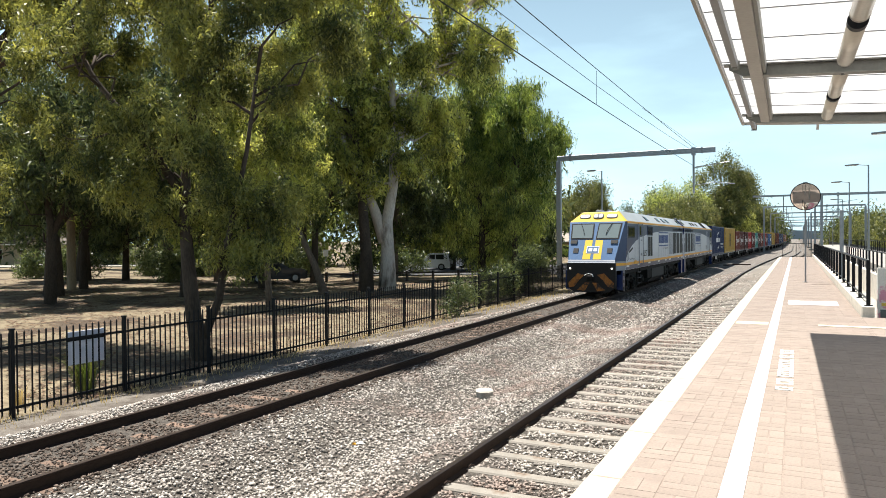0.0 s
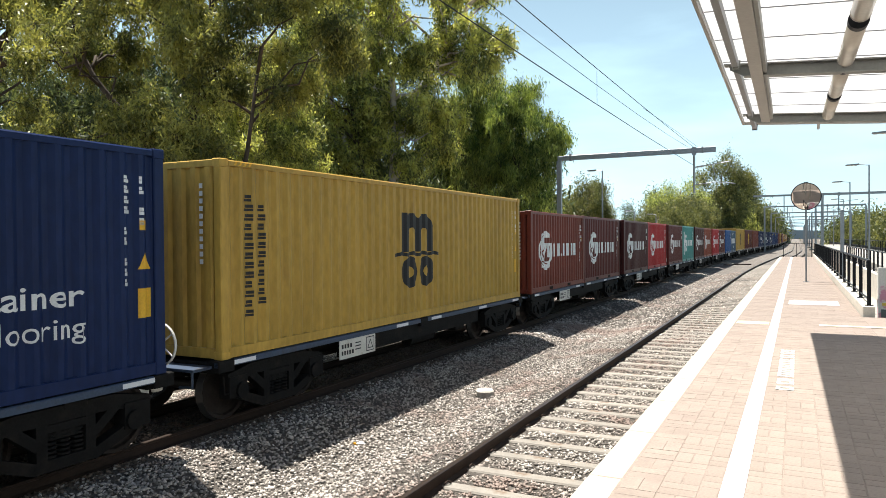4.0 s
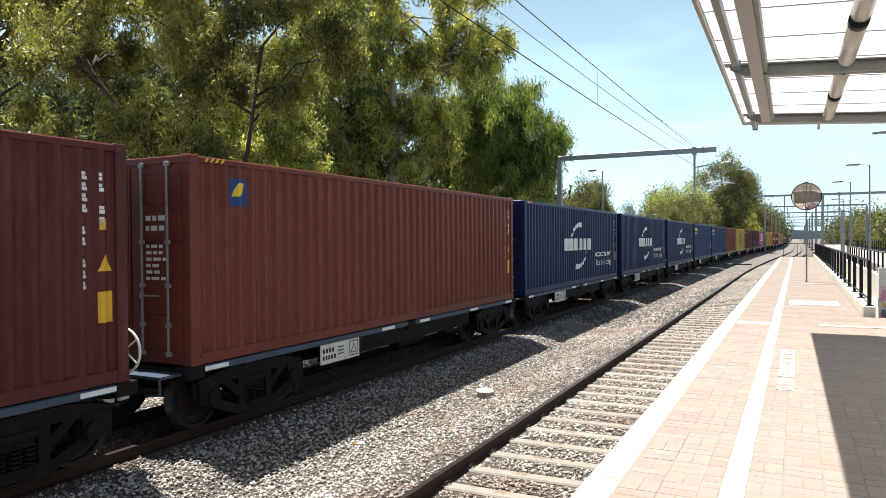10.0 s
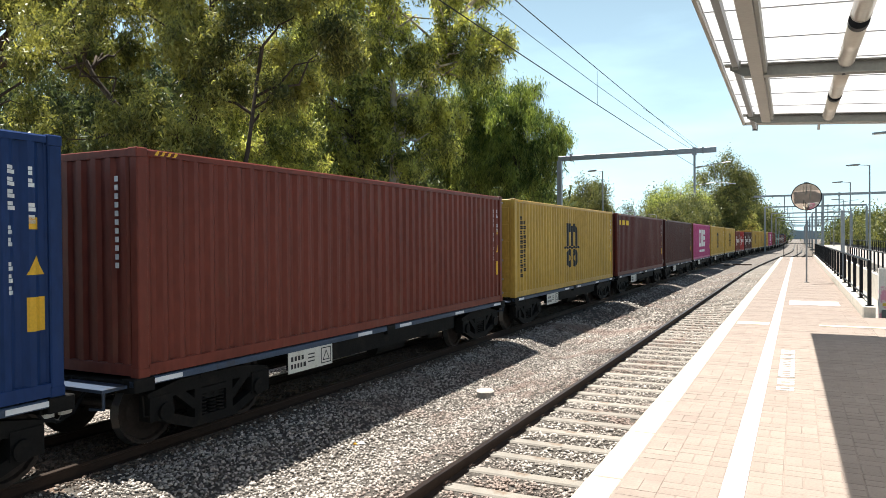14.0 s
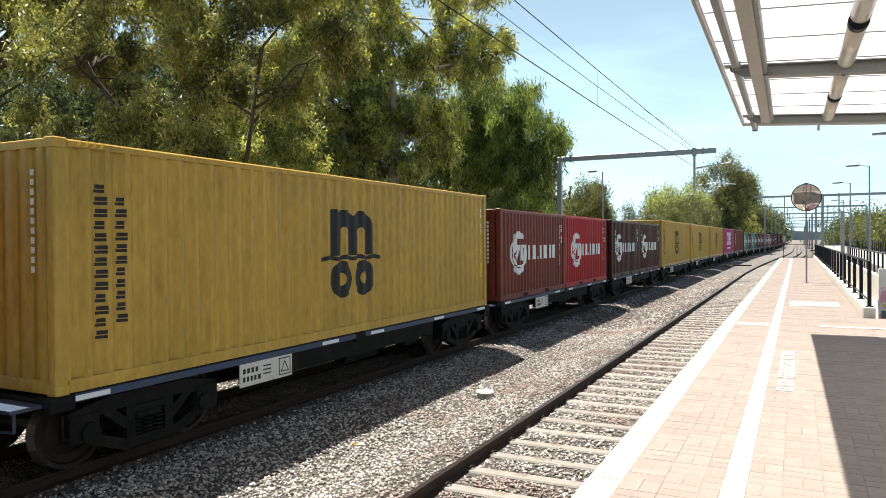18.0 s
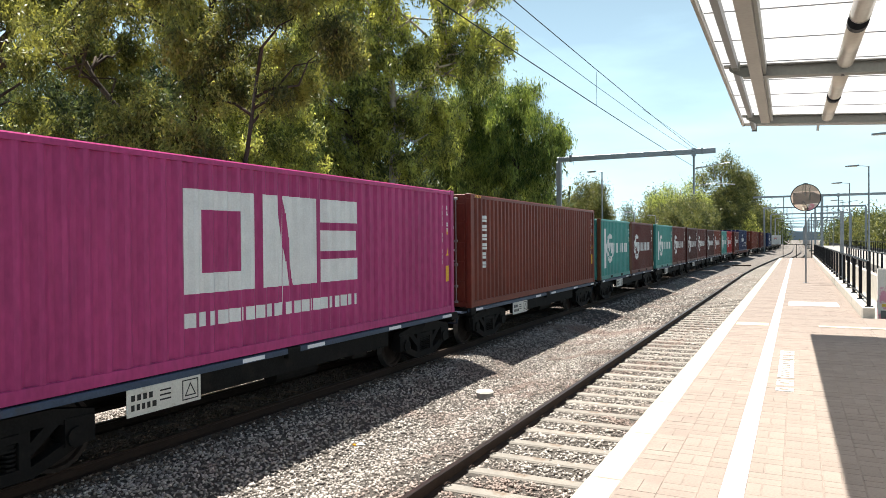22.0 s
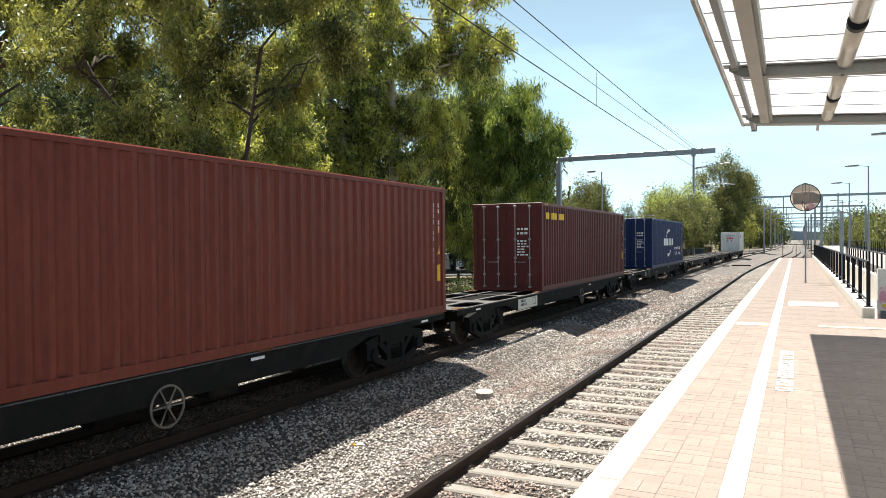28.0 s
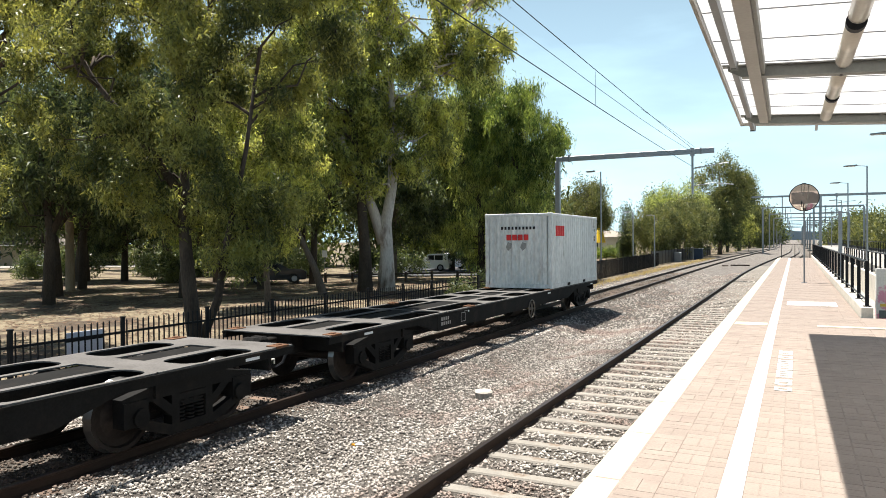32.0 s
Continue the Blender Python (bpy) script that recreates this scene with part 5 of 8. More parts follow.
        part("nose_vent", Geo().prism([(Y(1.75), 1.98), (Y(2.55), 2.16), (Y(2.62), 2.26), (Y(1.82), 2.10)], "x", sx * 1.398, sx * 1.408), M_GRILLE, loco)
        part("filter_box", box(Geo(), 2.95, 3.4, sx * 1.408, sx * 1.43, 1.44, 1.60, 0.01), M_LORANGE, loco)
        box_side = n * sx > 0          # the filter louvres are on one side only
        for a0, a1, z0, z1 in ([(6.5, 7.13, 1.72, 2.78), (7.19, 7.85, 1.72, 2.78), (6.5, 7.13, 2.88, 3.3), (7.19, 7.85, 2.88, 3.3)] if box_side else []) + [(13.75 + 0.45 * i, 14.02 + 0.45 * i, 1.68, 3.04) for i in range(3)] + [(15.2 + 1.42 * i, 16.42 + 1.42 * i, 1.68, 3.04) for i in range(3)] + [
                (15.24 + 1.42 * i, 16.38 + 1.42 * i, 3.16, 3.32) for i in range(3)]:
            g = Geo()
            box(g, a0, a1, sx * 1.398, sx * 1.404, z0, z1)
            m = int((z1 - z0) / 0.065)
            for i in range(m):
                z = z0 + 0.01 + (z1 - z0 - 0.02) * i / m
                box(g, a0 + 0.02, a1 - 0.02, sx * 1.404, sx * 1.416, z, z + 0.03)
            lou = part("louvre", g, M_GRILLE, loco)
            fr = Geo().ring([(Y(a0 - 0.05), z0 - 0.05), (Y(a1 + 0.05), z0 - 0.05), (Y(a1 + 0.05), z1 + 0.05), (Y(a0 - 0.05), z1 + 0.05)], [(Y(a0), z0), (Y(a1), z0), (Y(a1), z1), (Y(a0), z1)], "x", sx * 1.40, sx * 1.42)
            part("louvre_frame", fr, M_LBLUE if z0 > 2.85 else M_LWHITE, lou)
        # handles and a small inset window at the blunt end, a handle by the nose
        for a in (19.40, 19.53):
            inset = part("handle_recess", box(Geo(), a - 0.05, a + 0.05, sx * 1.40, sx * 1.406, 1.66, 2.34), M_GRILLE, loco)
            part("handle", Geo().tube([(sx * 1.40, Y(a), 1.72), (sx * 1.44, Y(a), 1.78), (sx * 1.44, Y(a), 2.22), (sx * 1.40, Y(a), 2.28)], 0.016, 6), M_LGREY, inset)
        part("inset_lamp", box(Geo(), 19.37, 19.54, sx * 1.40, sx * 1.407, 2.46, 2.70), M_BLACK, loco)
        part("nose_handle", Geo().tube([(sx * 1.40, Y(1.28), 1.62), (sx * 1.45, Y(1.28), 1.68), (sx * 1.45, Y(1.28), 2.08), (sx * 1.40, Y(1.28), 2.14)], 0.018, 6), M_LGREY, loco)
        # panel joints
        for a in (3.1, 5.4, 9.9, 13.5, 19.33):
            part("panel_joint", box(Geo(), a, a + 0.018, sx * 1.40, sx * 1.409, 1.55, 3.41), M_LGREY, loco)
        for a in (10.0, 10.75, 11.5, 12.25, 13.0):
            part("panel_joint", box(Geo(), a, a + 0.010, sx * 1.40, sx * 1.4055, 1.60, 3.30), M_LGREY, loco)
        # roof hatches on the slope
        for a in (7.3, 11.0, 12.9, 14.4, 18.9):
            m = Matrix.Translation((sx * 1.13, Y(a), 3.765)) @ Matrix.Rotation(sx * radians(43.9), 4, "Y")
            h = part("roof_hatch", cached("hatch", lambda: Geo().box(-0.17, 0.17, -0.36, 0.36, -0.02, 0.02, 0.01).mesh("roof_hatch", M_BLACK)), None, loco, at=m)
            part("hatch_pane", cached("hatchp", lambda: Geo().box(-0.11, 0.11, -0.28, 0.28, 0.02, 0.03).mesh("hatch_pane", M_GLASS)), None, h)
        if n < 0:
            for a in (6.2, 7.15):
                m = Matrix.Translation((sx * 1.13, Y(a), 3.765)) @ Matrix.Rotation(sx * radians(43.9), 4, "Y")
                g = Geo().box(-0.36, 0.36, -0.36, 0.36, 0.0, 0.012)
                for i in range(7):
                    g.box(-0.34, 0.34, -0.33 + i * 0.1, -0.29 + i * 0.1, 0.012, 0.03)
                part("roof_grille", g, M_GRILLE, loco, at=m)
    # lettering towards the platform
    if n < 0:
        for z in (2.93, 3.24):
            part("small_badge_line", Geo().box(1.404, 1.409, Y(5.75), Y(5.3), z, z + 0.03) if Y(5.75) < Y(5.3) else Geo().box(1.404, 1.409, Y(5.3), Y(5.75), z, z + 0.03), M_LWHITE, loco)
        for a in (5.36, 5.57):
            part("small_badge_block", Geo().box(1.404, 1.409, min(Y(a), Y(a + 0.13)), max(Y(a), Y(a + 0.13)), 3.0, 3.19), M_LWHITE, loco)
    a0, a1 = (9.95, 13.4) if n > 0 else (13.4, 9.95)
    y0 = min(Y(a0), Y(a1))
    part("emblem_overlay", sign_mesh(("ll", n), tri_poly([(y0, 2.98), (y0 + 3.45, 2.98), (y0 + 3.3, 3.05), (y0, 3.05)]) + tri_poly([(y0, 2.22), (y0 + 3.3, 2.22), (y0 + 3.45, 2.29), (y0, 2.29)]), 1.406, M_LOGOBLUE, 0.002, True), None, loco,
         "two blue lines")
    row = blocks(y0 + 0.12, 2.40, y0 + 3.2, 2.88, (0.9, 0.9, 0.25, 0.75, 0.75, 0.25, 0.9, 0.85, 0.85), 0.18, False)
    for i in range(0, len(row), 2):
        part("emblem_block", sign_mesh(("lb", n, i), row[i:i + 2], 1.406, M_LOGOBLUE, 0.002, True), None, loco, "plain blue block")
    part("emblem_small_line", sign_mesh(("ls", n), tri_text("Asset Management", y0 + 1.3, 2.02, 0.16, 2.0), 1.406, M_ROD, 0.002, True, 0.01), None, loco, "small grey words")
    yn = Y(5.2) if n > 0 else Y(6.35)
    part("class_number", sign_mesh(("num", number), tri_text(number, yn, 1.76, 0.30, 1.15, 0.02), 1.404, M_LOGOBLACK, 0.003, True, 0.012), None, loco, "black class number")
    # front
    fr = n

    def on_face(pts, lift=0.012):
        """Points (x, z) laid on the sloped nose, with a little thickness."""
        v = [(x, Y(F(z) - lift), z) for x, z in pts] + [(x, Y(F(z) + 0.03), z) for x, z in pts]
        k = len(pts)
        return Geo().add(v, [tuple(range(k)), tuple(range(2 * k - 1, k - 1, -1))] + [(i, k + i, k + (i + 1) % k, (i + 1) % k) for i in range(k)])

    def on_brow(x, z, w, h, lift, k=16):
        """A rounded plate laid on the slope of the brow."""
        ring = [(x + w * math.copysign(abs(math.cos(math.tau * i / k)) ** 0.6, math.cos(math.tau * i / k)),
                 z + h * math.copysign(abs(math.sin(math.tau * i / k)) ** 0.6, math.sin(math.tau * i / k))) for i in range(k)]

        def B(zz):
            return F(3.5) + (1.78 - F(3.5)) * (zz - 3.5) / 0.48
        v = [(u, Y(B(q) - lift), q + lift) for u, q in ring] + [(u, Y(B(q) + 0.02), q - 0.02) for u, q in ring]
        return Geo().add(v, [tuple(range(k)), tuple(range(2 * k - 1, k - 1, -1))] + [(i, k + i, k + (i + 1) % k, (i + 1) % k) for i in range(k)])
    for sx in (-1, 1):
        fr_ = part("windscreen", on_face([(sx * 0.06, 2.66), (sx * 1.15, 2.66), (sx * 1.22, 3.42), (sx * 0.10, 3.42)], 0.02), M_BLACK, loco)
        part("screen_pane", on_face([(sx * 0.12, 2.72), (sx * 1.09, 2.72), (sx * 1.15, 3.37), (sx * 0.15, 3.37)], 0.032), M_SCREEN, fr_)
        part("wiper", Geo().tube([(sx * 0.75, Y(F(3.42) - 0.05), 3.42), (sx * 0.60, Y(F(3.15) - 0.08), 3.15), (sx * 0.52, Y(F(2.9) - 0.06), 2.9)], 0.015, 5), M_BLACK, fr_)
        part("yellow_stripe", on_face([(sx * 0.07, 1.72), (sx * 0.44, 1.72), (sx * 0.42, 2.62), (sx * 0.07, 2.62)], 0.008), M_LYELLOW, loco)
        part("nose_lamp", on_face([(sx * 0.68, 2.02), (sx * 0.92, 2.02), (sx * 0.92, 2.24), (sx * 0.68, 2.24)], 0.03), M_GRILLE, loco)
        part("horn_grille", on_face([(sx * 0.80, 2.46), (sx * 1.12, 2.46), (sx * 1.12, 2.62), (sx * 0.80, 2.62)], 0.06), M_GRILLE, loco)
        box_ = part("number_box", on_brow(sx * 0.65, 3.76, 0.27, 0.105, 0.02), M_GRILLE, loco, "dark rimmed number lamp on the brow")
        part("number_glass", on_brow(sx * 0.65, 3.76, 0.235, 0.075, 0.03), M_LGREY, box_)
        g = Geo()
        for t in tri_text(number, -0.16, 3.70, 0.115, 0.32, 0.015):
            g.add([(sx * 0.65 + n * u, Y(1.25 + 1.104 * (z - 3.5) - 0.05), z) for u, z in t], [(0, 1, 2)])
        part("number_text", g.mesh("number_text", M_LOGOBLACK, fix=False), None, loco, "black class number")
        # the orange stripe runs round the corner of the nose
        pts = [(sx * face_w(z), Y(F(z) - 0.008), z) for z in (1.42, 1.545)] + [(sx * (W + 0.006), Y(C(z) - 0.008), z) for z in (1.545, 1.42)]
        part("corner_stripe", Geo().add(pts + [(x * 0.985, y + n * 0.03, z) for x, y, z in pts], [(0, 1, 2, 3), (7, 6, 5, 4), (0, 4, 5, 1), (1, 5, 6, 2), (2, 6, 7, 3), (3, 7, 4, 0)]), M_LORANGE, loco)
        part("marker_lamp", Geo().cyl((sx * 0.98, Y(0.0), 1.30), (sx * 0.98, Y(-0.05), 1.30), 0.045, 12), M_LAMP, loco, "small lit marker lamp")
        # pilot with chevrons
        part("pilot_side", Geo().prism([(Y(0.50), 0.30), (Y(0.90), 0.22), (Y(1.0), 1.20), (Y(0.50), 1.20)], "x", sx * 1.10, sx * 1.36), M_LBLUE, loco)
        for a in (0.35, 0.68, 1.0):
            part("step_hole", box(Geo(), 0.58, 0.86, sx * 1.36, sx * 1.366, a - 0.06, a + 0.08), M_GRILLE, loco)
        ch = part("chevron", Geo().prism([(sx * 0.30, 1.00), (sx * 0.62, 1.08), (sx * 1.08, 0.62), (sx * 1.04, 0.40), (sx * 0.78, 0.46), (sx * 0.58, 0.74)], "y", Y(-0.012), Y(0.03)), M_CHEV, loco, "dull orange chevron")
        part("chevron", Geo().prism([(sx * 0.06, 0.64), (sx * 0.28, 0.64), (sx * 0.66, 0.30), (sx * 0.30, 0.24)], "y", Y(-0.012), Y(0.03)), M_CHEV, loco)
    part("pilot", Geo().prism([(-1.14, 0.42), (-0.80, 0.20), (0.80, 0.20), (1.14, 0.42), (1.14, 1.55), (-1.14, 1.55)], "y", Y(-0.005), Y(0.30)), M_GRILLE, loco, "black pilot below the nose")
    badge = part("nose_badge", on_face([(-0.30, 2.0), (0.30, 2.0), (0.30, 2.34), (-0.30, 2.34)], 0.018), M_LWHITE, loco, "square badge with a pale border")
    part("badge_field", on_face([(-0.26, 2.03), (0.26, 2.03), (0.26, 2.31), (-0.26, 2.31)], 0.024), M_LFACE, badge)
    for x0, x1 in ((-0.2, -0.02), (0.04, 0.2)):
        part("badge_block", on_face([(x0, 2.09), (x1, 2.09), (x1, 2.25), (x0, 2.25)], 0.030), M_LWHITE, badge)
    lamp = part("head_lamp", on_brow(0, 3.76, 0.25, 0.125, 0.03), M_GRILLE, loco, "dark housing of the twin head lamps")
    for x in (-0.115, 0.115):
        part("lamp_glass", on_brow(x, 3.76, 0.10, 0.095, 0.042, 14), M_LROOF, lamp)
    # blunt end: blue top that runs down to one corner, lamps, a step of pipe on the roof
    part("end_paint", Geo().prism([(-1.38, 2.05), (-1.38, 3.40), (1.38, 3.40), (1.38, 3.0), (0.2, 2.05)], "y", Y(19.6), Y(19.604)), M_LBLUE, loco, "dark blue paint over the blunt end")
    part("end_stripe", Geo().prism([(-1.40, 3.42), (1.40, 3.42), (1.40, 3.52), (-1.40, 3.52)], "y", Y(19.6), Y(19.608)), M_LORANGE, loco)
    part("tail_lamp", Geo().cyl((1.05, Y(19.6), 2.35), (1.05, Y(19.63), 2.35), 0.07, 12), M_CHEV, loco)
    part("marker_glass", Geo().cyl((0.86, Y(19.6), 2.35), (0.86, Y(19.63), 2.35), 0.07, 12), M_LOGOWHITE, loco)
    part("roof_rail", Geo().tube([(1.0, Y(19.3), 3.9), (1.0, Y(19.3), 4.06), (1.0, Y(18.6), 4.08), (1.0, Y(18.6), 3.9)], 0.025, 6), M_LGREY, loco)
    if n > 0:
        part("slogan", sign_mesh(("slogan", n), tri_text("Australian Horsepower", Y(1.85), 1.66, 0.085, 1.15), 1.402, M_LOGOBLACK, 0.003, True, 0.012), None, loco, "small black words")
    part("roof_horn", Geo().box(-0.5, -0.2, min(Y(3), Y(3.5)), max(Y(3), Y(3.5)), 4.02, 4.14, 0.02).cyl((0.2, Y(2.6), 4.08), (0.2, Y(3.2), 4.08), 0.05, 10), M_LGREY, loco)
    part("exhaust_hood", Geo().box(-0.4, 0.4, min(Y(11), Y(12.6)), max(Y(11), Y(12.6)), 4.02, 4.12, 0.03), M_GRILLE, loco)
    # below the floor
    part("underframe", Geo().box(-1.30, 1.30, -9.5, 9.5, 1.0, 1.2, 0.02).box(-0.9, 0.9, -9.4, 9.4, 0.85, 1.0), M_UNDER, loco)
    part("fuel_tank", Geo().prism([(-1.32, 1.0), (-1.32, 0.50), (-1.05, 0.24), (1.05, 0.24), (1.32, 0.50), (1.32, 1.0)], "y", -1.9, 2.1), M_TANK, loco, "dusty fuel tank")
    for x0, x1, b0, b1 in ((0.95, 1.34, -3.3, -2.1), (-1.34, -0.95, -3.3, -2.1), (0.95, 1.34, 2.3, 3.0)):
        part("battery_box", Geo().box(x0, x1, b0, b1, 0.53, 1.0, 0.03), M_UNDER, loco)
    for sx in (-1, 1):
        st = part("cab_steps", Geo().box(sx * 1.30 - 0.03, sx * 1.30 + 0.03, Y(4.4) - 0.34, Y(4.4) - 0.30, 0.35, 1.2).box(sx * 1.30 - 0.03, sx * 1.30 + 0.03, Y(4.4) + 0.30, Y(4.4) + 0.34, 0.35, 1.2), M_UNDER, loco)
        for z in (0.38, 0.66, 0.94):
            part("tread", Geo().box(sx * 1.28 - 0.11, sx * 1.28 + 0.11, Y(4.4) - 0.31, Y(4.4) + 0.31, z, z + 0.04), M_DECK, st)
        part("end_step_plate", Geo().prism([(Y(19.0), 0.25), (Y(19.55), 0.25), (Y(19.6), 1.2), (Y(18.9), 1.2)], "x", sx * 1.2, sx * 1.38), M_LBLUE, loco)
    for mid in (-5.9, 5.9):
        bo = part("bogie", Geo().box(-1.0, 1.0, mid - 0.3, mid + 0.3, 0.5, 0.85, 0.03), M_UNDER, loco, "three-axle locomotive bogie")
        for sx in (-1, 1):
            g = Geo()
            pr = [(-2.35, 0.42), (-2.25, 0.72), (-1.4, 0.80), (-1.2, 0.95), (1.2, 0.95), (1.4, 0.80), (2.25, 0.72), (2.35, 0.42), (1.9, 0.42), (1.7, 0.62), (1.25, 0.62), (0.5, 0.42), (-0.5, 0.42), (-1.25, 0.62), (-1.7, 0.62), (-1.9, 0.42)]
            g.prism([(mid + a, z) for a, z in pr], "x", sx * 1.02, sx * 1.16)
            for d in (-1.9, 0.0, 1.9):
                g.cyl((sx * 1.14, mid + d, 0.53), (sx * 1.24, mid + d, 0.53), 0.15, 14)
                g.box(sx * 1.12 - 0.06, sx * 1.12 + 0.06, mid + d - 0.24, mid + d + 0.24, 0.36, 0.72, 0.02)
            for d in (-0.95, 0.95):
                for i in range(5):
                    g.cyl((sx * 1.16, mid + d, 0.56 + i * 0.07), (sx * 1.16, mid + d, 0.595 + i * 0.07), 0.10, 10)
                g.box(sx * 1.2 - 0.05, sx * 1.2 + 0.05, mid + d * 0.5 - 0.12, mid + d * 0.5 + 0.12, 0.3, 0.62, 0.02)
            part("side_frame", g, M_UNDER, bo)
        for d in (-1.9, 0.0, 1.9):
            m = pose(0, mid + d, 0.53)
            w = part("wheelset", cached(("ws", 0.53), lambda: wheelset(0.53).mesh("wheelset", [M_WHEEL, M_TREAD])), None, bo, at=m)
            ROLLERS.append((w, m, s_mid + mid + d, 0.53))
    coupler(loco, Y(19.6), n)
    part("nose_coupler", Geo().box(-0.16, 0.16, min(Y(-0.35), Y(0.1)), max(Y(-0.35), Y(0.1)), 0.74, 1.0, 0.05), M_UNDER, loco)
    part("coupler_handle", Geo().tube([(-0.3, Y(-0.06), 0.98), (-0.1, Y(-0.12), 1.06), (0.14, Y(-0.30), 1.04), (0.18, Y(-0.30), 0.92)], 0.016, 6), M_WHITE, loco, "thin white handle over the coupler")
    part("nose_sill", on_face([(-1.12, 1.56), (1.12, 1.56), (1.10, 1.70), (-1.10, 1.70)], 0.02), M_LWHITE, loco, "pale strip under the nose")
    RIDERS.append((loco, s_mid, 0.0))
    return loco


locomotive(-30.85, 1, "EL57")
locomotive(-10.72, -1, "EL63")


# ------------------------------------------------------------ platform
M_PAVER = mat("pink_brick_paver", (0.250, 0.204, 0.172), 0.85, 0, 0.12, 6, 60, 0.25, 0.003, rnd=0.06, stain=(0.240, 0.188, 0.160), stain_scale=1.0)
M_PAVERS = mat("pink_brick_pavers", (0.250, 0.204, 0.172), 0.85, 0, 0.12, 6, 60, 0.25, 0.003, island=0.06, stain=(0.240, 0.188, 0.160), stain_scale=1.0)
M_JOINT = mat("sandy_paver_joint", (0.236, 0.191, 0.161), 0.95, 0, 0.2, 8, 70, 0.3, 0.003)
M_COPING = mat("cream_painted_coping", (0.50, 0.455, 0.345), 0.8, 0, 0.10, 3, 50, 0.15, 0.003, stain=(0.36, 0.31, 0.23), stain_scale=2.5, stain_at=(0.56, 0.8))
M_LINE = mat("white_platform_line", (0.78, 0.78, 0.76), 0.7, 0, 0.06, 4, 50, 0.1, 0.002, stain=(0.48, 0.38, 0.31), stain_scale=3.5, stain_at=(0.64, 0.74))
M_WALLFACE = mat("platform_wall_concrete", (0.222, 0.207, 0.185), 0.9, 0, 0.2, 2, 40, 0.3, 0.005, stain=(0.118, 0.104, 0.089), stain_scale=1.5)
PLAT_END = 63.0
slab = Geo().box(EDGE_X + 0.06, 1.13, -12, PLAT_END, -0.35, PLAT_Z - 0.0025)
platform = tagged(new("platform_floor", slab.mesh("platform_floor", M_JOINT)), "brick-paved station platform", "platform", kind="structure")
tagged(new("platform_wall", Geo().box(EDGE_X + 0.03, EDGE_X + 0.058, -12, PLAT_END, -0.30, PLAT_Z - 0.10).mesh("platform_wall", M_WALLFACE)), "dirty concrete platform face below the coping", "wall", kind="structure")
# the right-hand side of the platform widens under the canopy
tagged(new("platform_side_floor", Geo().box(1.134, 9.0, -12, 15.9, -0.35, PLAT_Z - 0.004).mesh("platform_side_floor", M_PAVERS)), "brick-paved concourse under the canopy", "platform", kind="structure")
coping = tagged(empty("platform_coping"), "cream painted concrete coping along the platform edge", "kerb", kind="structure")
cop = Geo().box(0, COPING_X - EDGE_X - 0.004, 0.004, 1.196, -0.10, 0, 0.012).mesh("coping_slab", M_COPING)
for i in range(62):
    part("coping_slab", cop, None, coping, at=pose(EDGE_X, -11 + i * 1.2, PLAT_Z))
# pavers: bricks laid in pairs, turned by quarter turns, the near ones single objects
single = Geo().box(0.003, 0.227, 0.003, 0.112, -0.06, 0.0, 0.004).mesh("paver", M_PAVER)
turned = Geo().box(0.003, 0.112, 0.003, 0.227, -0.06, 0.0, 0.004).mesh("paver", M_PAVER)
rest = Geo()
floor_x0 = COPING_X + 0.004
cols = int((1.13 - floor_x0) / 0.23)
near = 0
for j in range(int((PLAT_END + 2) / 0.23)):
    y = -2.0 + j * 0.23
    for i in range(cols + 1):
        x = floor_x0 + i * 0.23
        w = min(0.23, 1.13 - x)
        if w < 0.06:
            continue
        z = PLAT_Z + 0.0010 * math.sin(i * 12.9 + j * 7.7)
        if w > 0.22 and 3.95 < y < 7.6 and near < 290 and x > -1.0:
            if (i + j) % 2:
                for k in (0, 1):
                    part("paver", single, None, platform, at=pose(x, y + k * 0.115, z))
            else:
                for k in (0, 1):
                    part("paver", turned, None, platform, at=pose(x + k * 0.115, y, z))
            near += 2
        elif y < 34:
            t = 0.004
            for k in (0, 1):
                q = (x + 0.002, x + w - 0.002, y + 0.115 * k + 0.002, y + 0.115 * k + 0.113) if (i + j) % 2 else (x + w / 2 * k + 0.002, x + w / 2 * (k + 1) - 0.002, y + 0.002, y + 0.228)
                rest.box(q[0], q[1], q[2], q[3], PLAT_Z - 0.06, z)
        elif i == 0:
            rest.box(x, 1.13, y + 0.003, y + 0.227, PLAT_Z - 0.06, z)
ob = part("paving", rest.mesh("paving", M_PAVERS, fix=False), None, platform)
ob["kind"] = "stuff"


def painted(name, x0, x1, y0, y1, label, material=None):
    return tagged(new(name, Geo().box(x0, x1, y0, y1, PLAT_Z + 0.001, PLAT_Z + 0.006).mesh(name, material or M_LINE)), label, "line", kind="structure")


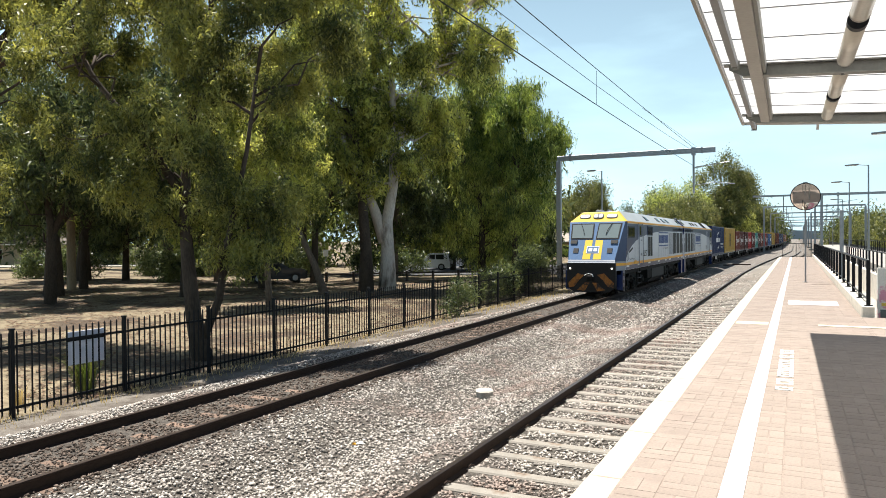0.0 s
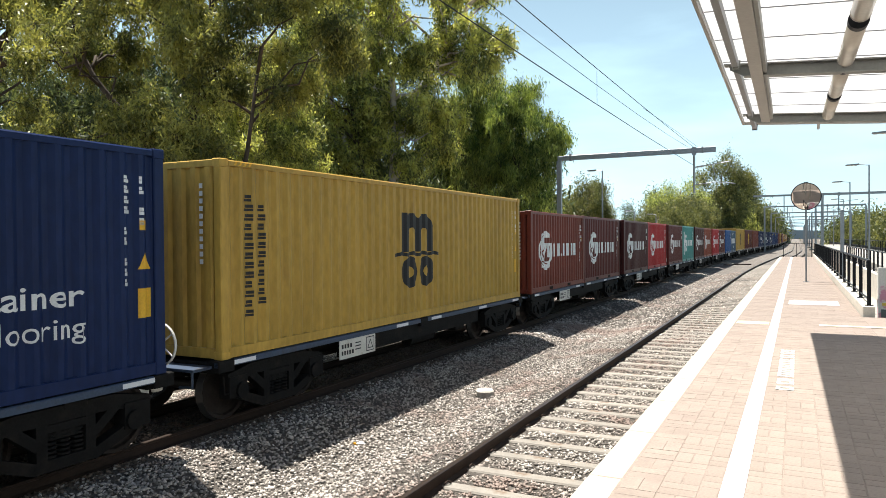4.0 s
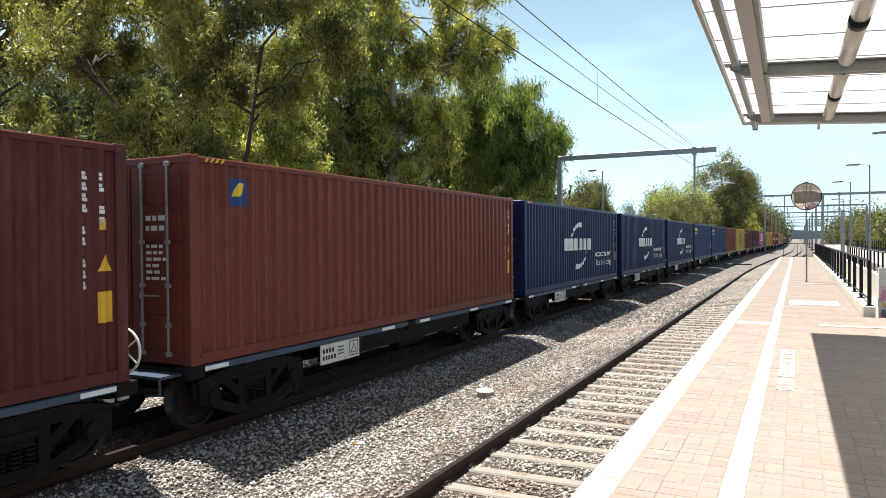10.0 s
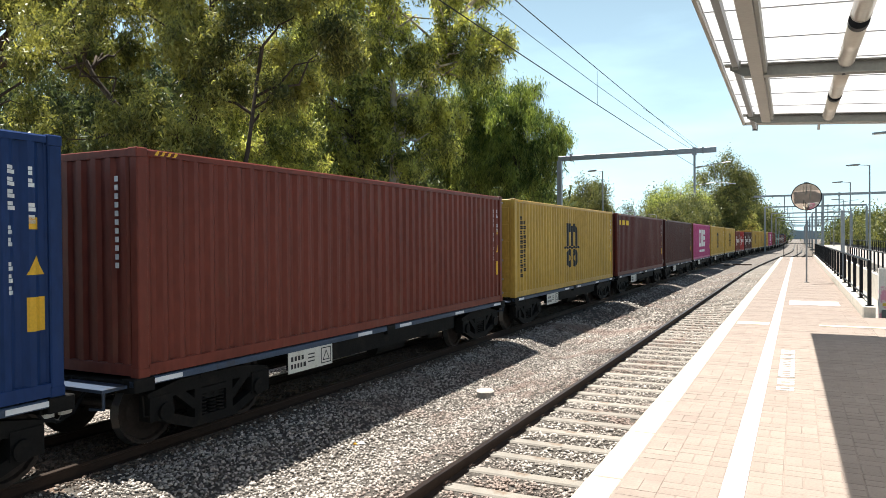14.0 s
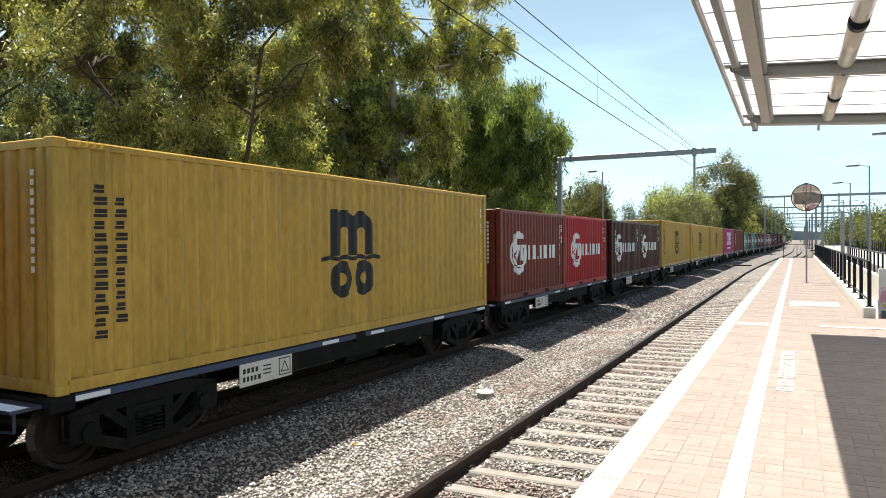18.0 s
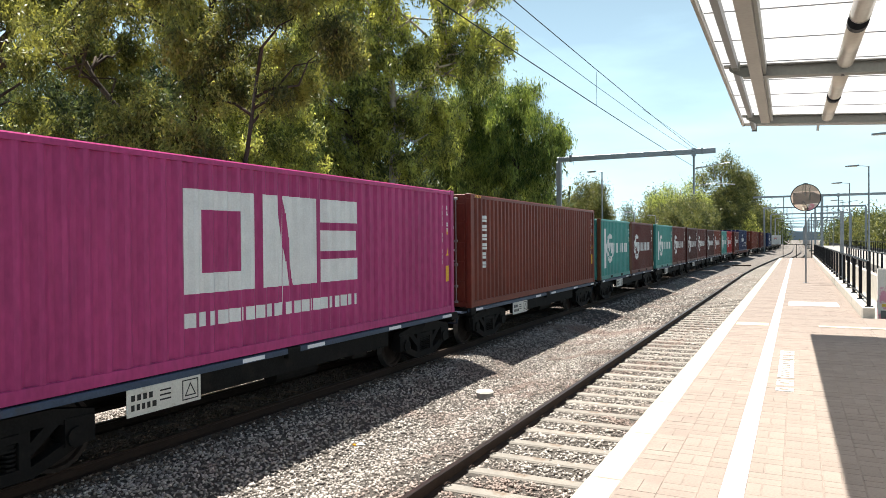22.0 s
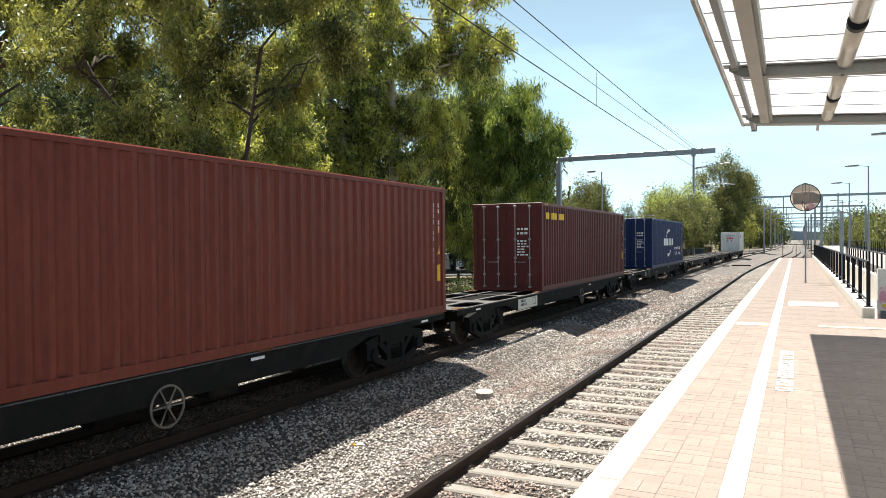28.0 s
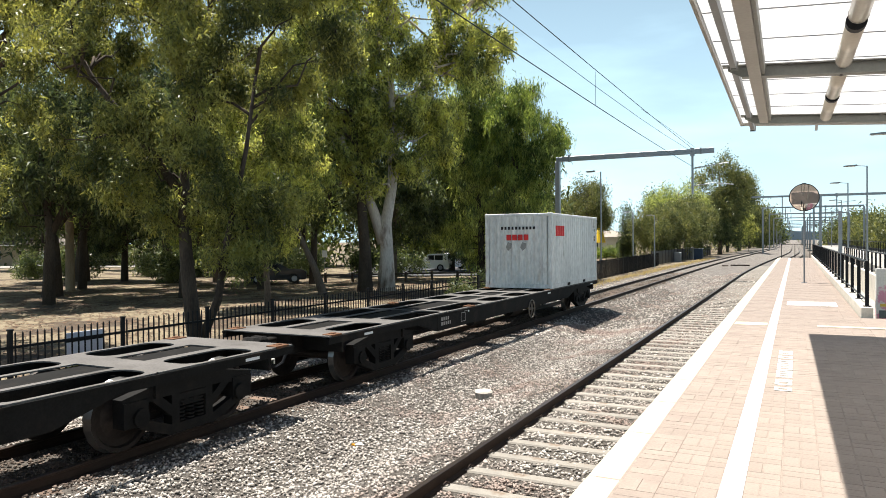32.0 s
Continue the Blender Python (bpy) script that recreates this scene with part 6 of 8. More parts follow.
painted("waiting_line", -0.423, -0.288, -2, PLAT_END - 1, "worn white line painted along the platform")
painted("cross_line", -0.99, -0.45, 13.85, 14.3, "short cream line across the platform edge", M_COPING)
painted("cross_line", 0.35, 3.0, 14.0, 14.22, "cream line across the paving", M_COPING)
painted("cross_line", -0.17, 0.87, 18.3, 19.4, "pale painted bar across the platform")
painted("cross_line", 0.45, 1.2, 26.4, 26.5, "thin grey drain line across the platform", M_JOINT)
words = tagged(empty("painted_notice"), "white painted notice along the platform, reduced to bars", "marking", kind="structure")
r = random.Random(4)
y = 7.98
while y < 10.75:
    d = r.choice((0.07, 0.10, 0.10, 0.13))
    g = Geo()
    if d > 0.08:
        g.box(-0.195, -0.03, y, y + d * 0.35, PLAT_Z + 0.001, PLAT_Z + 0.006).box(-0.195, -0.16, y, y + d, PLAT_Z + 0.001, PLAT_Z + 0.0055).box(-0.07, -0.03, y, y + d, PLAT_Z + 0.001, PLAT_Z + 0.0055)
    else:
        g.box(-0.195, -0.03, y, y + d * 0.6, PLAT_Z + 0.001, PLAT_Z + 0.006)
    part("bar", g, M_LINE, words)
    y += d + r.choice((0.03, 0.035, 0.03, 0.12))

# ------------------------------------------------------------ canopy over the platform
M_ROOFSHEET = bpy.data.materials.new("translucent_white_roof_sheet")
M_ROOFSHEET.use_nodes = True
nt = M_ROOFSHEET.node_tree
pb = nt.nodes["Principled BSDF"]
pb.inputs["Base Color"].default_value = (0.85, 0.86, 0.84, 1)
pb.inputs["Roughness"].default_value = 0.55
tl = nt.nodes.new("ShaderNodeBsdfTranslucent")
no = nt.nodes.new("ShaderNodeTexNoise")
no.inputs["Scale"].default_value = 1.6
rp = nt.nodes.new("ShaderNodeMapRange")
rp.inputs["To Min"].default_value, rp.inputs["To Max"].default_value = 0.46, 0.58
cb = nt.nodes.new("ShaderNodeCombineColor")
nt.links.new(no.outputs["Fac"], rp.inputs["Value"])
for k in ("Red", "Green", "Blue"):
    nt.links.new(rp.outputs["Result"], cb.inputs[k])
nt.links.new(cb.outputs["Color"], tl.inputs["Color"])
ms = nt.nodes.new("ShaderNodeMixShader")
ms.inputs["Fac"].default_value = 0.62
nt.links.new(pb.outputs["BSDF"], ms.inputs[1])
nt.links.new(tl.outputs["BSDF"], ms.inputs[2])
nt.links.new(ms.outputs["Shader"], nt.nodes["Material Output"].inputs["Surface"])
M_BEAM = mat("pale_painted_beam", (0.34, 0.326, 0.296), 0.5, 0, 0.08, 2, 30, 0.04, 0.002, stain=(0.222, 0.2, 0.17), stain_scale=1.5, stain_at=(0.6, 0.8))
M_RAFTER = mat("grey_green_rafter", (0.2, 0.207, 0.192), 0.5, 0, 0.1, 2, 30, 0.04, 0.002)
M_DIFF = mat("clouded_lamp_cover", (0.66, 0.62, 0.54), 0.25, 0, 0.06, 4, 30, 0.02, 0.002)

TILTED = Matrix.Translation(EYE) @ pose(0, 0, 0, 0, 3.7, 0.55)      # the roof falls away from the track
canopy = tagged(empty("canopy", TILTED), "translucent white platform canopy on pale steel beams and grey rafters", "canopy", kind="structure")
CX0, CX1, CY0, CY1 = -0.812, 5.7, -8.0, 13.22
RAFTERS = (-5.45, -1.97, 1.51, 4.99, 8.42, 11.9)
xs = [CX0 + (CX1 - CX0) * i / 44 for i in range(45)]
vs = [(a, b, 1.93 + (0.010 if i % 2 else 0.0)) for b in (CY0, CY1) for i, a in enumerate(xs)]
part("roof_sheet", Geo().add(vs, [(i, i + 1, 46 + i, 45 + i) for i in range(44)]), M_ROOFSHEET, canopy, "clouded white translucent roof sheeting")
part("edge_channel", Geo().box(CX0 - 0.016, CX0 + 0.016, CY0, CY1, 1.88, 1.955, 0.006), M_BEAM, canopy)
part("front_channel", Geo().box(CX0 - 0.016, CX1, CY1 - 0.015, CY1 + 0.02, 1.885, 1.95, 0.006), M_BEAM, canopy)
for y0, y1 in zip((CY0,) + RAFTERS, RAFTERS + (CY1 + 0.05,)):
    part("edge_purlin", Geo().box(-0.66, -0.60, y0 + 0.075, y1 - 0.075, 1.80, 1.885, 0.008), M_GREYSTEEL, canopy)
    part("purlin_cleat", Geo().box(-0.67, -0.585, y1 - 0.078, y1 - 0.06, 1.79, 1.89).box(-0.65, -0.60, y1 - 0.16, y1 - 0.12, 1.785, 1.80), M_RAFTER, canopy)
for b in RAFTERS:
    g = Geo()
    g.prism([(-0.70, 1.845), (-0.69, 1.80), (-0.55, 1.735), (CX1, 1.735), (CX1, 1.845)], "y", b - 0.012, b + 0.012)
    g.box(-0.545, CX1, b - 0.065, b + 0.065, 1.722, 1.735)
    g.box(-0.75, CX1, b - 0.065, b + 0.065, 1.845, 1.858)
    part("rafter", g, M_RAFTER, canopy, "grey steel rafter")
part("main_beam", Geo().box(-0.47, -0.35, CY0, 11.7, 1.710, 1.84, 0.008), M_BEAM, canopy, "pale box beam along the canopy")
part("beam_web", Geo().box(-0.348, -0.315, CY0, 11.7, 1.745, 1.84), M_RAFTER, canopy)
for i in range(21):
    part("sheet_batten", cached("batten", lambda: Geo().box(CX0 + 0.03, CX1, -0.005, 0.005, -0.004, 0.004).mesh("sheet_batten", M_GREYSTEEL)), None, canopy, at=pose(0, 12.5 - 0.985 * i, 1.924))
for x in (-0.62, 0.33):
    part("drip_bracket", Geo().box(x - 0.02, x + 0.02, CY1 - 0.06, CY1 + 0.03, 1.80, 1.885), M_BEAM, canopy)
for y0, y1 in ((10.0, 11.72), (8.35, 9.92), (6.62, 8.12), (4.9, 6.5), (3.2, 4.8), (1.4, 3.0)):
    lt = tagged(empty("strip_light", TILTED @ pose(0.405, y0, 1.80)), "long tubular platform light with a clouded cover", "lamp", "strip lights under the canopy")
    ln = y1 - y0
    part("cover", Geo().cyl((0, 0.16, 0), (0, ln - 0.02, 0), 0.075, 18), M_DIFF, lt, smooth=True)
    part("end_cap", Geo().cyl((0, 0.06, 0), (0, 0.16, 0), 0.080, 18), M_BLACK, lt)
    part("end_cap", Geo().cyl((0, ln - 0.02, 0), (0, ln, 0), 0.078, 18), M_BEAM, lt)
    part("gland", Geo().cyl((0, -0.02, 0), (0, 0.06, 0), 0.02, 8), M_BLACK, lt)
    part("bracket", Geo().box(-0.03, 0.03, ln * 0.3, ln * 0.3 + 0.05, 0.06, 0.12).box(-0.03, 0.03, ln * 0.8, ln * 0.8 + 0.05, 0.06, 0.12), M_BLACK, lt)
for b in RAFTERS[::2]:
    part("canopy_post", Geo().box(3.1, 3.28, b - 0.09, b + 0.09, -1.72, 1.72, 0.01), M_BEAM, canopy)

# ------------------------------------------------------------ kerb, railing and ramp on the far side of the platform
M_KERB = mat("pale_concrete_kerb", (0.56, 0.52, 0.45), 0.85, 0, 0.1, 3, 50, 0.2, 0.003, stain=(0.38, 0.35, 0.30), stain_scale=2)
kerb = tagged(new("platform_kerb", Geo().box(1.15, 1.36, 16.0, PLAT_END, -0.3, PLAT_Z + 0.20, 0.012).mesh("platform_kerb", M_KERB)), "pale concrete upstand along the ramp", "kerb", kind="structure")


def railing_run(name, x, y0, y1, z, h, step, label):
    rl = tagged(empty(name, pose(x, 0, z)), label, "railing", "black steel railings")
    part("top_rail", Geo().tube([(0, y0, h), (0, y1, h)], 0.028, 8), M_BLACK, rl)
    part("lower_rail", Geo().tube([(0, y0, 0.12), (0, y1, 0.12)], 0.018, 6), M_BLACK, rl)
    n = int((y1 - y0) / step)
    pm = cached(("rpost", h), lambda: Geo().box(-0.035, 0.035, -0.035, 0.035, 0, h + 0.02, 0.008).box(-0.07, 0.07, -0.07, 0.07, 0, 0.015).mesh("post", M_BLACK))
    for i in range(n + 1):
        part("post", pm, None, rl, at=pose(0, y0 + (y1 - y0) * i / n, 0))
    return rl


railing_run("railing", 1.27, 16.2, 40.2, PLAT_Z + 0.20, 0.88, 2.0, "black steel railing along the kerb of the platform")
railing_run("railing", 1.27, 42.2, PLAT_END, PLAT_Z + 0.20, 0.88, 2.0, "black steel railing along the kerb of the platform")
railing_run("railing", 3.3, 19.0, 60.0, PLAT_Z - 0.1, 0.98, 1.8, "black steel railing on the far side of the ramp")
tagged(new("ramp_wall", Geo().box(3.1, 3.4, 17.0, 62.0, -0.4, PLAT_Z - 0.1).mesh("ramp_wall", M_KERB)), "pale concrete wall of the ramp", "wall", kind="structure")
tagged(new("ramp_floor", Geo().box(1.36, 3.1, 16.0, 62.0, -0.4, -0.1).mesh("ramp_floor", M_CONC)), "concrete ramp beside the platform", "ramp", kind="structure")
# the wall at the head of the ramp, with faded street art
M_ART = mat("faded_mural_wall", (0.60, 0.60, 0.56), 0.8, 0, 0.1, 2, 30, 0.1, 0.003, stain=(0.55, 0.25, 0.33), stain_scale=1.3, stain_at=(0.52, 0.56))
mur = tagged(new("mural_wall", Geo().box(1.55, 5.0, 17.6, 17.8, -0.2, 2.0).mesh("mural_wall", M_ART)), "low white wall with a faded colourful mural", "wall", kind="structure")
M_BLU, M_YEL, M_GRN = mat("mural_blue", (0.037, 0.148, 0.296), 0.8), mat("mural_yellow", (0.6, 0.45, 0.08), 0.8), mat("mural_dark", (0.10, 0.12, 0.12), 0.8)
for k, (x0, x1, z0, z1, m) in enumerate(((1.6, 2.0, 0.95, 1.12, M_GRN), (1.62, 1.9, 1.2, 1.26, M_YEL), (1.75, 2.3, 1.32, 1.38, M_GRN), (2.0, 2.5, 0.7, 0.95, M_BLU), (1.6, 1.75, 0.6, 0.9, M_LOGORED))):
    part("painted_patch", Geo().box(x0, x1, 17.592, 17.598, z0, z1), m, mur)
# gate across the end of the platform
railing_end = tagged(empty("end_barrier", pose(0, PLAT_END - 0.4, PLAT_Z)), "grey tubular barrier across the platform end", "barrier")
for x in (-0.95, 0.0, 1.05):
    part("post", Geo().tube([(x, 0, 0), (x, 0, 1.1)], 0.025, 6), M_BLACK, railing_end)
for z in (0.08, 1.08):
    part("rail", Geo().tube([(-0.95, 0, z), (1.05, 0, z)], 0.022, 6), M_BLACK, railing_end)

# ------------------------------------------------------------ convex mirror on its pole
M_MIRROR = mat("dusty_mirror_face", (0.62, 0.60, 0.57), 0.03, 1.0, 0.03, 3, 30, 0.0)
mir = tagged(empty("platform_mirror", pose(0.29, 27.6, PLAT_Z)), "round platform mirror with a dark rim on a thin steel pole", "mirror")
part("pole", Geo().tube([(0, 0, 0), (0, 0, 2.62)], 0.028, 8).cyl((0, 0, 0), (0, 0, 0.02), 0.09, 10), M_GREYSTEEL, mir)
g = Geo()
rings, n = [(0.0, -0.058), (0.12, -0.0575), (0.24, -0.0555), (0.36, -0.052), (0.45, -0.048)], 32
vs = [(0, rings[0][1], 0)]
for rr, yy in rings[1:]:
    vs += [(rr * math.cos(i * math.tau / n), yy, rr * math.sin(i * math.tau / n)) for i in range(n)]
fs = [(0, 1 + i, 1 + (i + 1) % n) for i in range(n)]
for j in range(3):
    o = 1 + j * n
    fs += [(o + i, o + n + i, o + n + (i + 1) % n, o + (i + 1) % n) for i in range(n)]
g.add(vs, fs)
part("mirror_face", g, M_MIRROR, mir, smooth=True, at=pose(0.0, -0.03, 2.97, 5.2, 0, 2.9))
part("rim", Geo().cyl((0, -0.05, 0), (0, 0.03, 0), 0.478, 32), M_BLACK, mir, at=pose(0, 0.0, 2.97, 5.2, 0, 2.9))
part("rim_clip", Geo().box(-0.07, 0.07, -0.02, 0.04, 0.475, 0.50), M_GREYSTEEL, mir, at=pose(0, 0.0, 2.97))

# ------------------------------------------------------------ overhead line
def wire(name, pts, label, r=0.008):
    cu = bpy.data.curves.new(name, "CURVE")
    cu.dimensions, cu.bevel_depth, cu.bevel_resolution = "3D", r, 1
    sp = cu.splines.new("POLY")
    sp.points.add(len(pts) - 1)
    for p, q in zip(sp.points, pts):
        p.co = (*q, 1)
    cu.materials.append(M_BLACK)
    ob = bpy.data.objects.new(name, cu)
    scene.collection.objects.link(ob)
    me = bpy.data.meshes.new_from_object(ob)
    bpy.data.objects.remove(ob)
    return tagged(new(name, me), label, "cable", "overhead line wires")


MAST_Y, MAST_X, BEAM_Z, WIRE_X = 51.0, -15.75, 8.64, -6.25


def portal(y, x0, x1, z, drops, ground, label, full=True, both=False):
    """A box beam on one or two tubular masts, with drop posts that hold the wires."""
    p = tagged(empty("catenary_portal", pose(0, y, 0)), label, "portal", "overhead line portals")
    part("beam", Geo().box(x0 - 0.1, x1, -0.13, 0.13, z - 0.17, z + 0.17, 0.01), M_STEEL, p)
    for x in (x0, x1) if both else (x0,):
        part("mast", Geo().box(x - 0.17, x + 0.17, -0.15, 0.15, ground, z - 0.17, 0.012), M_STEEL, p, "square galvanised mast")
        part("footing", Geo().box(x - 0.55, x + 0.55, -0.5, 0.5, ground - 0.1, ground + 0.22, 0.03), M_CONC, p)
    for x in drops:
        d = part("drop_post", Geo().tube([(x, 0, z + 0.05), (x, 0, z - 2.9)], 0.075, 8).box(x - 0.13, x + 0.13, -0.17, 0.17, z - 0.3, z + 0.22), M_STEEL, p)
        part("cantilever", Geo().tube([(x, 0, z - 1.15), (x + 2.3, 0, z - 0.85)], 0.03, 6).tube([(x, 0, z - 2.35), (x + 1.4, 0, z - 2.2), (x + 2.6, 0, z - 2.35)], 0.028, 6).tube([(x + 1.2, 0, z - 1.0), (x + 1.4, 0, z - 2.2)], 0.02, 6), M_STEEL, d)
        part("insulator", Geo().cyl((x + 0.15, 0, z - 1.13), (x + 0.55, 0, z - 1.08), 0.06, 10), M_BEAM, d)
    if full:
        part("clamp", Geo().box(x0 + 0.8, x0 + 0.95, -0.18, 0.18, z - 0.22, z + 0.30), M_GREYSTEEL, p)
        part("clamp", Geo().box(x1 - 0.9, x1 - 0.8, -0.16, 0.16, z - 0.2, z + 0.22), M_GREYSTEEL, p)
    return p


portal(MAST_Y, MAST_X, -4.85, BEAM_Z, (WIRE_X,), -0.36, "galvanised steel half portal that carries the overhead wires")
for z, sag, lab, r in ((8.84, 0.22, "dark overhead messenger wire above the track", 0.013), (8.62, 0.60, "thin dark overhead feeder wire", 0.009), (7.62, 0.26, "dark overhead contact wire of copper", 0.014)):
    pts = [(WIRE_X, y, z - sag * (1 - ((y - 18) / 33) ** 2)) for y in (-15, -6, 3, 12, 18, 24, 32, 40, 51)]
    wire("overhead_wire", pts, lab, r)
wire("dropper", [(WIRE_X, 24.7, 8.56), (WIRE_X, 24.7, 7.39)], "thin dropper between the overhead wires", 0.006)
wire("overhead_wire", [(WIRE_X + 0.25, 51, 8.85), (WIRE_X + 0.15, 42, 8.74), (WIRE_X, 33, 8.61)], "thin dark overhead feeder wire", 0.008)
for i in range(9):
    y = 112.0 + 40.0 * i
    portal(y, 3.2 + 0.02 * i, 11.5, BEAM_Z, (5.2,), -0.3, "distant galvanised portal over the main line", False, True)
    half = tagged(empty("catenary_portal", pose(0, y, 0)), "distant half portal beside the tracks", "portal", "overhead line portals")
    part("beam", Geo().box(-5.6, 3.0, -0.12, 0.12, BEAM_Z - 0.13, BEAM_Z + 0.13), M_STEEL, half)
    part("mast", Geo().box(-5.75, -5.45, -0.12, 0.12, -0.35, BEAM_Z - 0.13), M_STEEL, half) if i > 0 else part("hanger", Geo().box(2.9, 3.1, -0.1, 0.1, BEAM_Z - 0.2, BEAM_Z + 0.2), M_STEEL, half)
    part("drop_post", Geo().tube([(-1.6, 0, BEAM_Z), (-1.6, 0, BEAM_Z - 2.6)], 0.07, 6), M_STEEL, half)
for x in (-0.6, 5.4):
    for z in (7.0, 5.9):
        wire("overhead_wire", [(x, 112, z), (x, 250, z), (x, 480, z)], "distant dark overhead line wire", 0.02)


def street_lamp(x, y, z0, top, arm, label, rise=0.05):
    la = tagged(empty("street_lamp", pose(x, y, z0)), label, "lamp", "lamp posts")
    part("pole", Geo().cyl((0, 0, 0), (0, 0, top), 0.075, 10, 0.05), M_STEEL, la)
    part("base_plate", Geo().box(-0.15, 0.15, -0.15, 0.15, 0, 0.03), M_STEEL, la)
    part("arm", Geo().tube([(0, 0, top - 0.03), (arm * 0.45, 0, top + rise)], 0.03, 6), M_STEEL, la)
    part("lamp_head", Geo().prism([(arm * 0.42, top + rise - 0.04), (arm, top + rise - 0.05), (arm, top + rise + 0.02), (arm * 0.42, top + rise + 0.07)], "y", -0.14, 0.14), M_GREYSTEEL, la)
    part("lens", Geo().box(min(arm * 0.5, arm * 0.95), max(arm * 0.5, arm * 0.95), -0.11, 0.11, top + rise - 0.075, top + rise - 0.045), M_DIFF, la)
    return la


LAMP_R = "tall grey platform lamp post with a flat arm"
for x, y, top in ((5.0, 43.0, 6.95), (4.72, 60.0, 6.85), (4.5, 77.0, 6.8), (5.75, 112.0, 6.8), (6.1, 150.0, 6.8)):
    street_lamp(x, y, 1.05, top, -1.5, LAMP_R)
street_lamp(-14.1, 57.3, -0.40, 8.6, -1.2, "tall grey lamp post beside the fence")
street_lamp(-13.9, 69.0, -0.40, 5.7, -0.9, "grey lamp post beside the fence")
street_lamp(-13.8, 80.0, -0.40, 5.7, -0.9, "grey lamp post beside the fence")
post = tagged(empty("grey_post", pose(1.42, 28.3, PLAT_Z - 0.9)), "plain grey steel post behind the railing", "post")
part("pole", Geo().box(-0.06, 0.06, -0.06, 0.06, 0.5, 3.4, 0.01), M_STEEL, post)
for x, y, h, what in ((-14.75, 116, 1.7, "pale grey trackside cabinet"), (-12.9, 112, 1.6, "light blue trackside cabinet"), (-14.5, 101, 1.2, "low grey trackside cabinet")):
    cbx = tagged(empty("trackside_cabinet", pose(x, y, -0.40)), what, "cabinet", "trackside cabinets")
    body_m = M_BLUEGREY if "blue" in what else M_GREYSTEEL
    part("body", Geo().box(-0.6, 0.6, -0.4, 0.4, 0, h, 0.03), body_m, cbx)
    part("lid", Geo().box(-0.66, 0.66, -0.46, 0.46, h, h + 0.08, 0.02), M_STEEL, cbx)
# low hazy skyline at the end of the line
M_HAZE = mat("hazy_blue_grey_distance", (0.20, 0.25, 0.29), 0.95, 0, 0.1, 0.01, 0.05, 0.0, spec=0.0)
g = Geo()
sx_ = [-900 + 36 * i for i in range(51)]
tops = [14 + 15 * abs(noise.noise(Vector((i * 0.37, 1.7, 0)))) + (9 if i % 7 == 3 else 0) for i in range(51)]
g.add([(x, 1500 + 60 * math.cos(x / 300), -1) for x in sx_] + [(x, 1500 + 60 * math.cos(x / 300), z) for x, z in zip(sx_, tops)] + [(x, 1560 + 60 * math.cos(x / 300), z) for x, z in zip(sx_, tops)],
      [(i, i + 1, 52 + i, 51 + i) for i in range(50)] + [(51 + i, 52 + i, 103 + i, 102 + i) for i in range(50)])
tagged(new("skyline", g.mesh("skyline", M_HAZE)), "hazy blue-grey skyline far along the line", "skyline", kind="structure")
# far platform beyond the main line
tagged(new("far_platform", Geo().box(4.2, 8.5, 36, 175, -0.4, 1.05).mesh("far_platform", M_CONC)), "concrete platform of the main line in the distance", "platform", kind="structure")
railing_run("far_railing", 8.3, 36, 170, 1.05, 1.15, 2.4, "dark railing along the distant platform")
tagged(new("far_fence", Geo().box(9.4, 9.5, 30, 260, -0.4, 1.3).mesh("far_fence", M_BLACK)), "dark screen fence beside the main line", "fence", kind="structure")
for c in (5.4 + 8.2, 5.4 + 12.2):
    for s in (-0.83, 0.83):
        tagged(new("rail", Geo().box(c + s - 0.035, c + s + 0.035, 30, 420, -0.15, 0.0).mesh("rail", M_RUST)), "rusty steel rail of the main line", "rail", "running rails", kind="structure")

# concrete pit lid between the tracks, litter and a loose bar
pit = tagged(empty("pit_lid", pose(-5.36, 12.5, -0.32)), "round pale concrete pit lid set in the ballast", "lid")
part("rim", Geo().cyl((0, 0, -0.05), (0, 0, 0.085), 0.155, 20, 0.165), M_CONC, pit)
part("lid", Geo().cyl((0, 0, 0.085), (0, 0, 0.115), 0.175, 20, 0.15), M_KERB, pit)
lit = tagged(empty("litter", pose(-5.35, 8.0, -0.10)), "crumpled white and orange wrapper on the ballast", "litter")
part("wrapper", Geo().add([(0, 0, 0.02), (0.09, 0.02, 0.03), (0.12, 0.09, 0.015), (0.03, 0.08, 0.04), (0.06, 0.05, 0.055)], [(0, 1, 4), (1, 2, 4), (2, 3, 4), (3, 0, 4)]), M_WHITE, lit)
part("print", Geo().box(-0.03, 0.02, 0.0, 0.03, 0.01, 0.03), M_LORANGE, lit)
old = tagged(empty("spare_rail", pose(-5.0, 78.0, -0.10)), "short rusty spare rail on the ballast", "rail")
part("bar", Geo().box(-0.9, 0.9, -0.09, 0.09, 0, 0.13, 0.02), M_RUST, old)
part("block", Geo().box(-1.6, -1.0, -1.6, -1.2, 0, 0.10, 0.02), M_RUST, old)


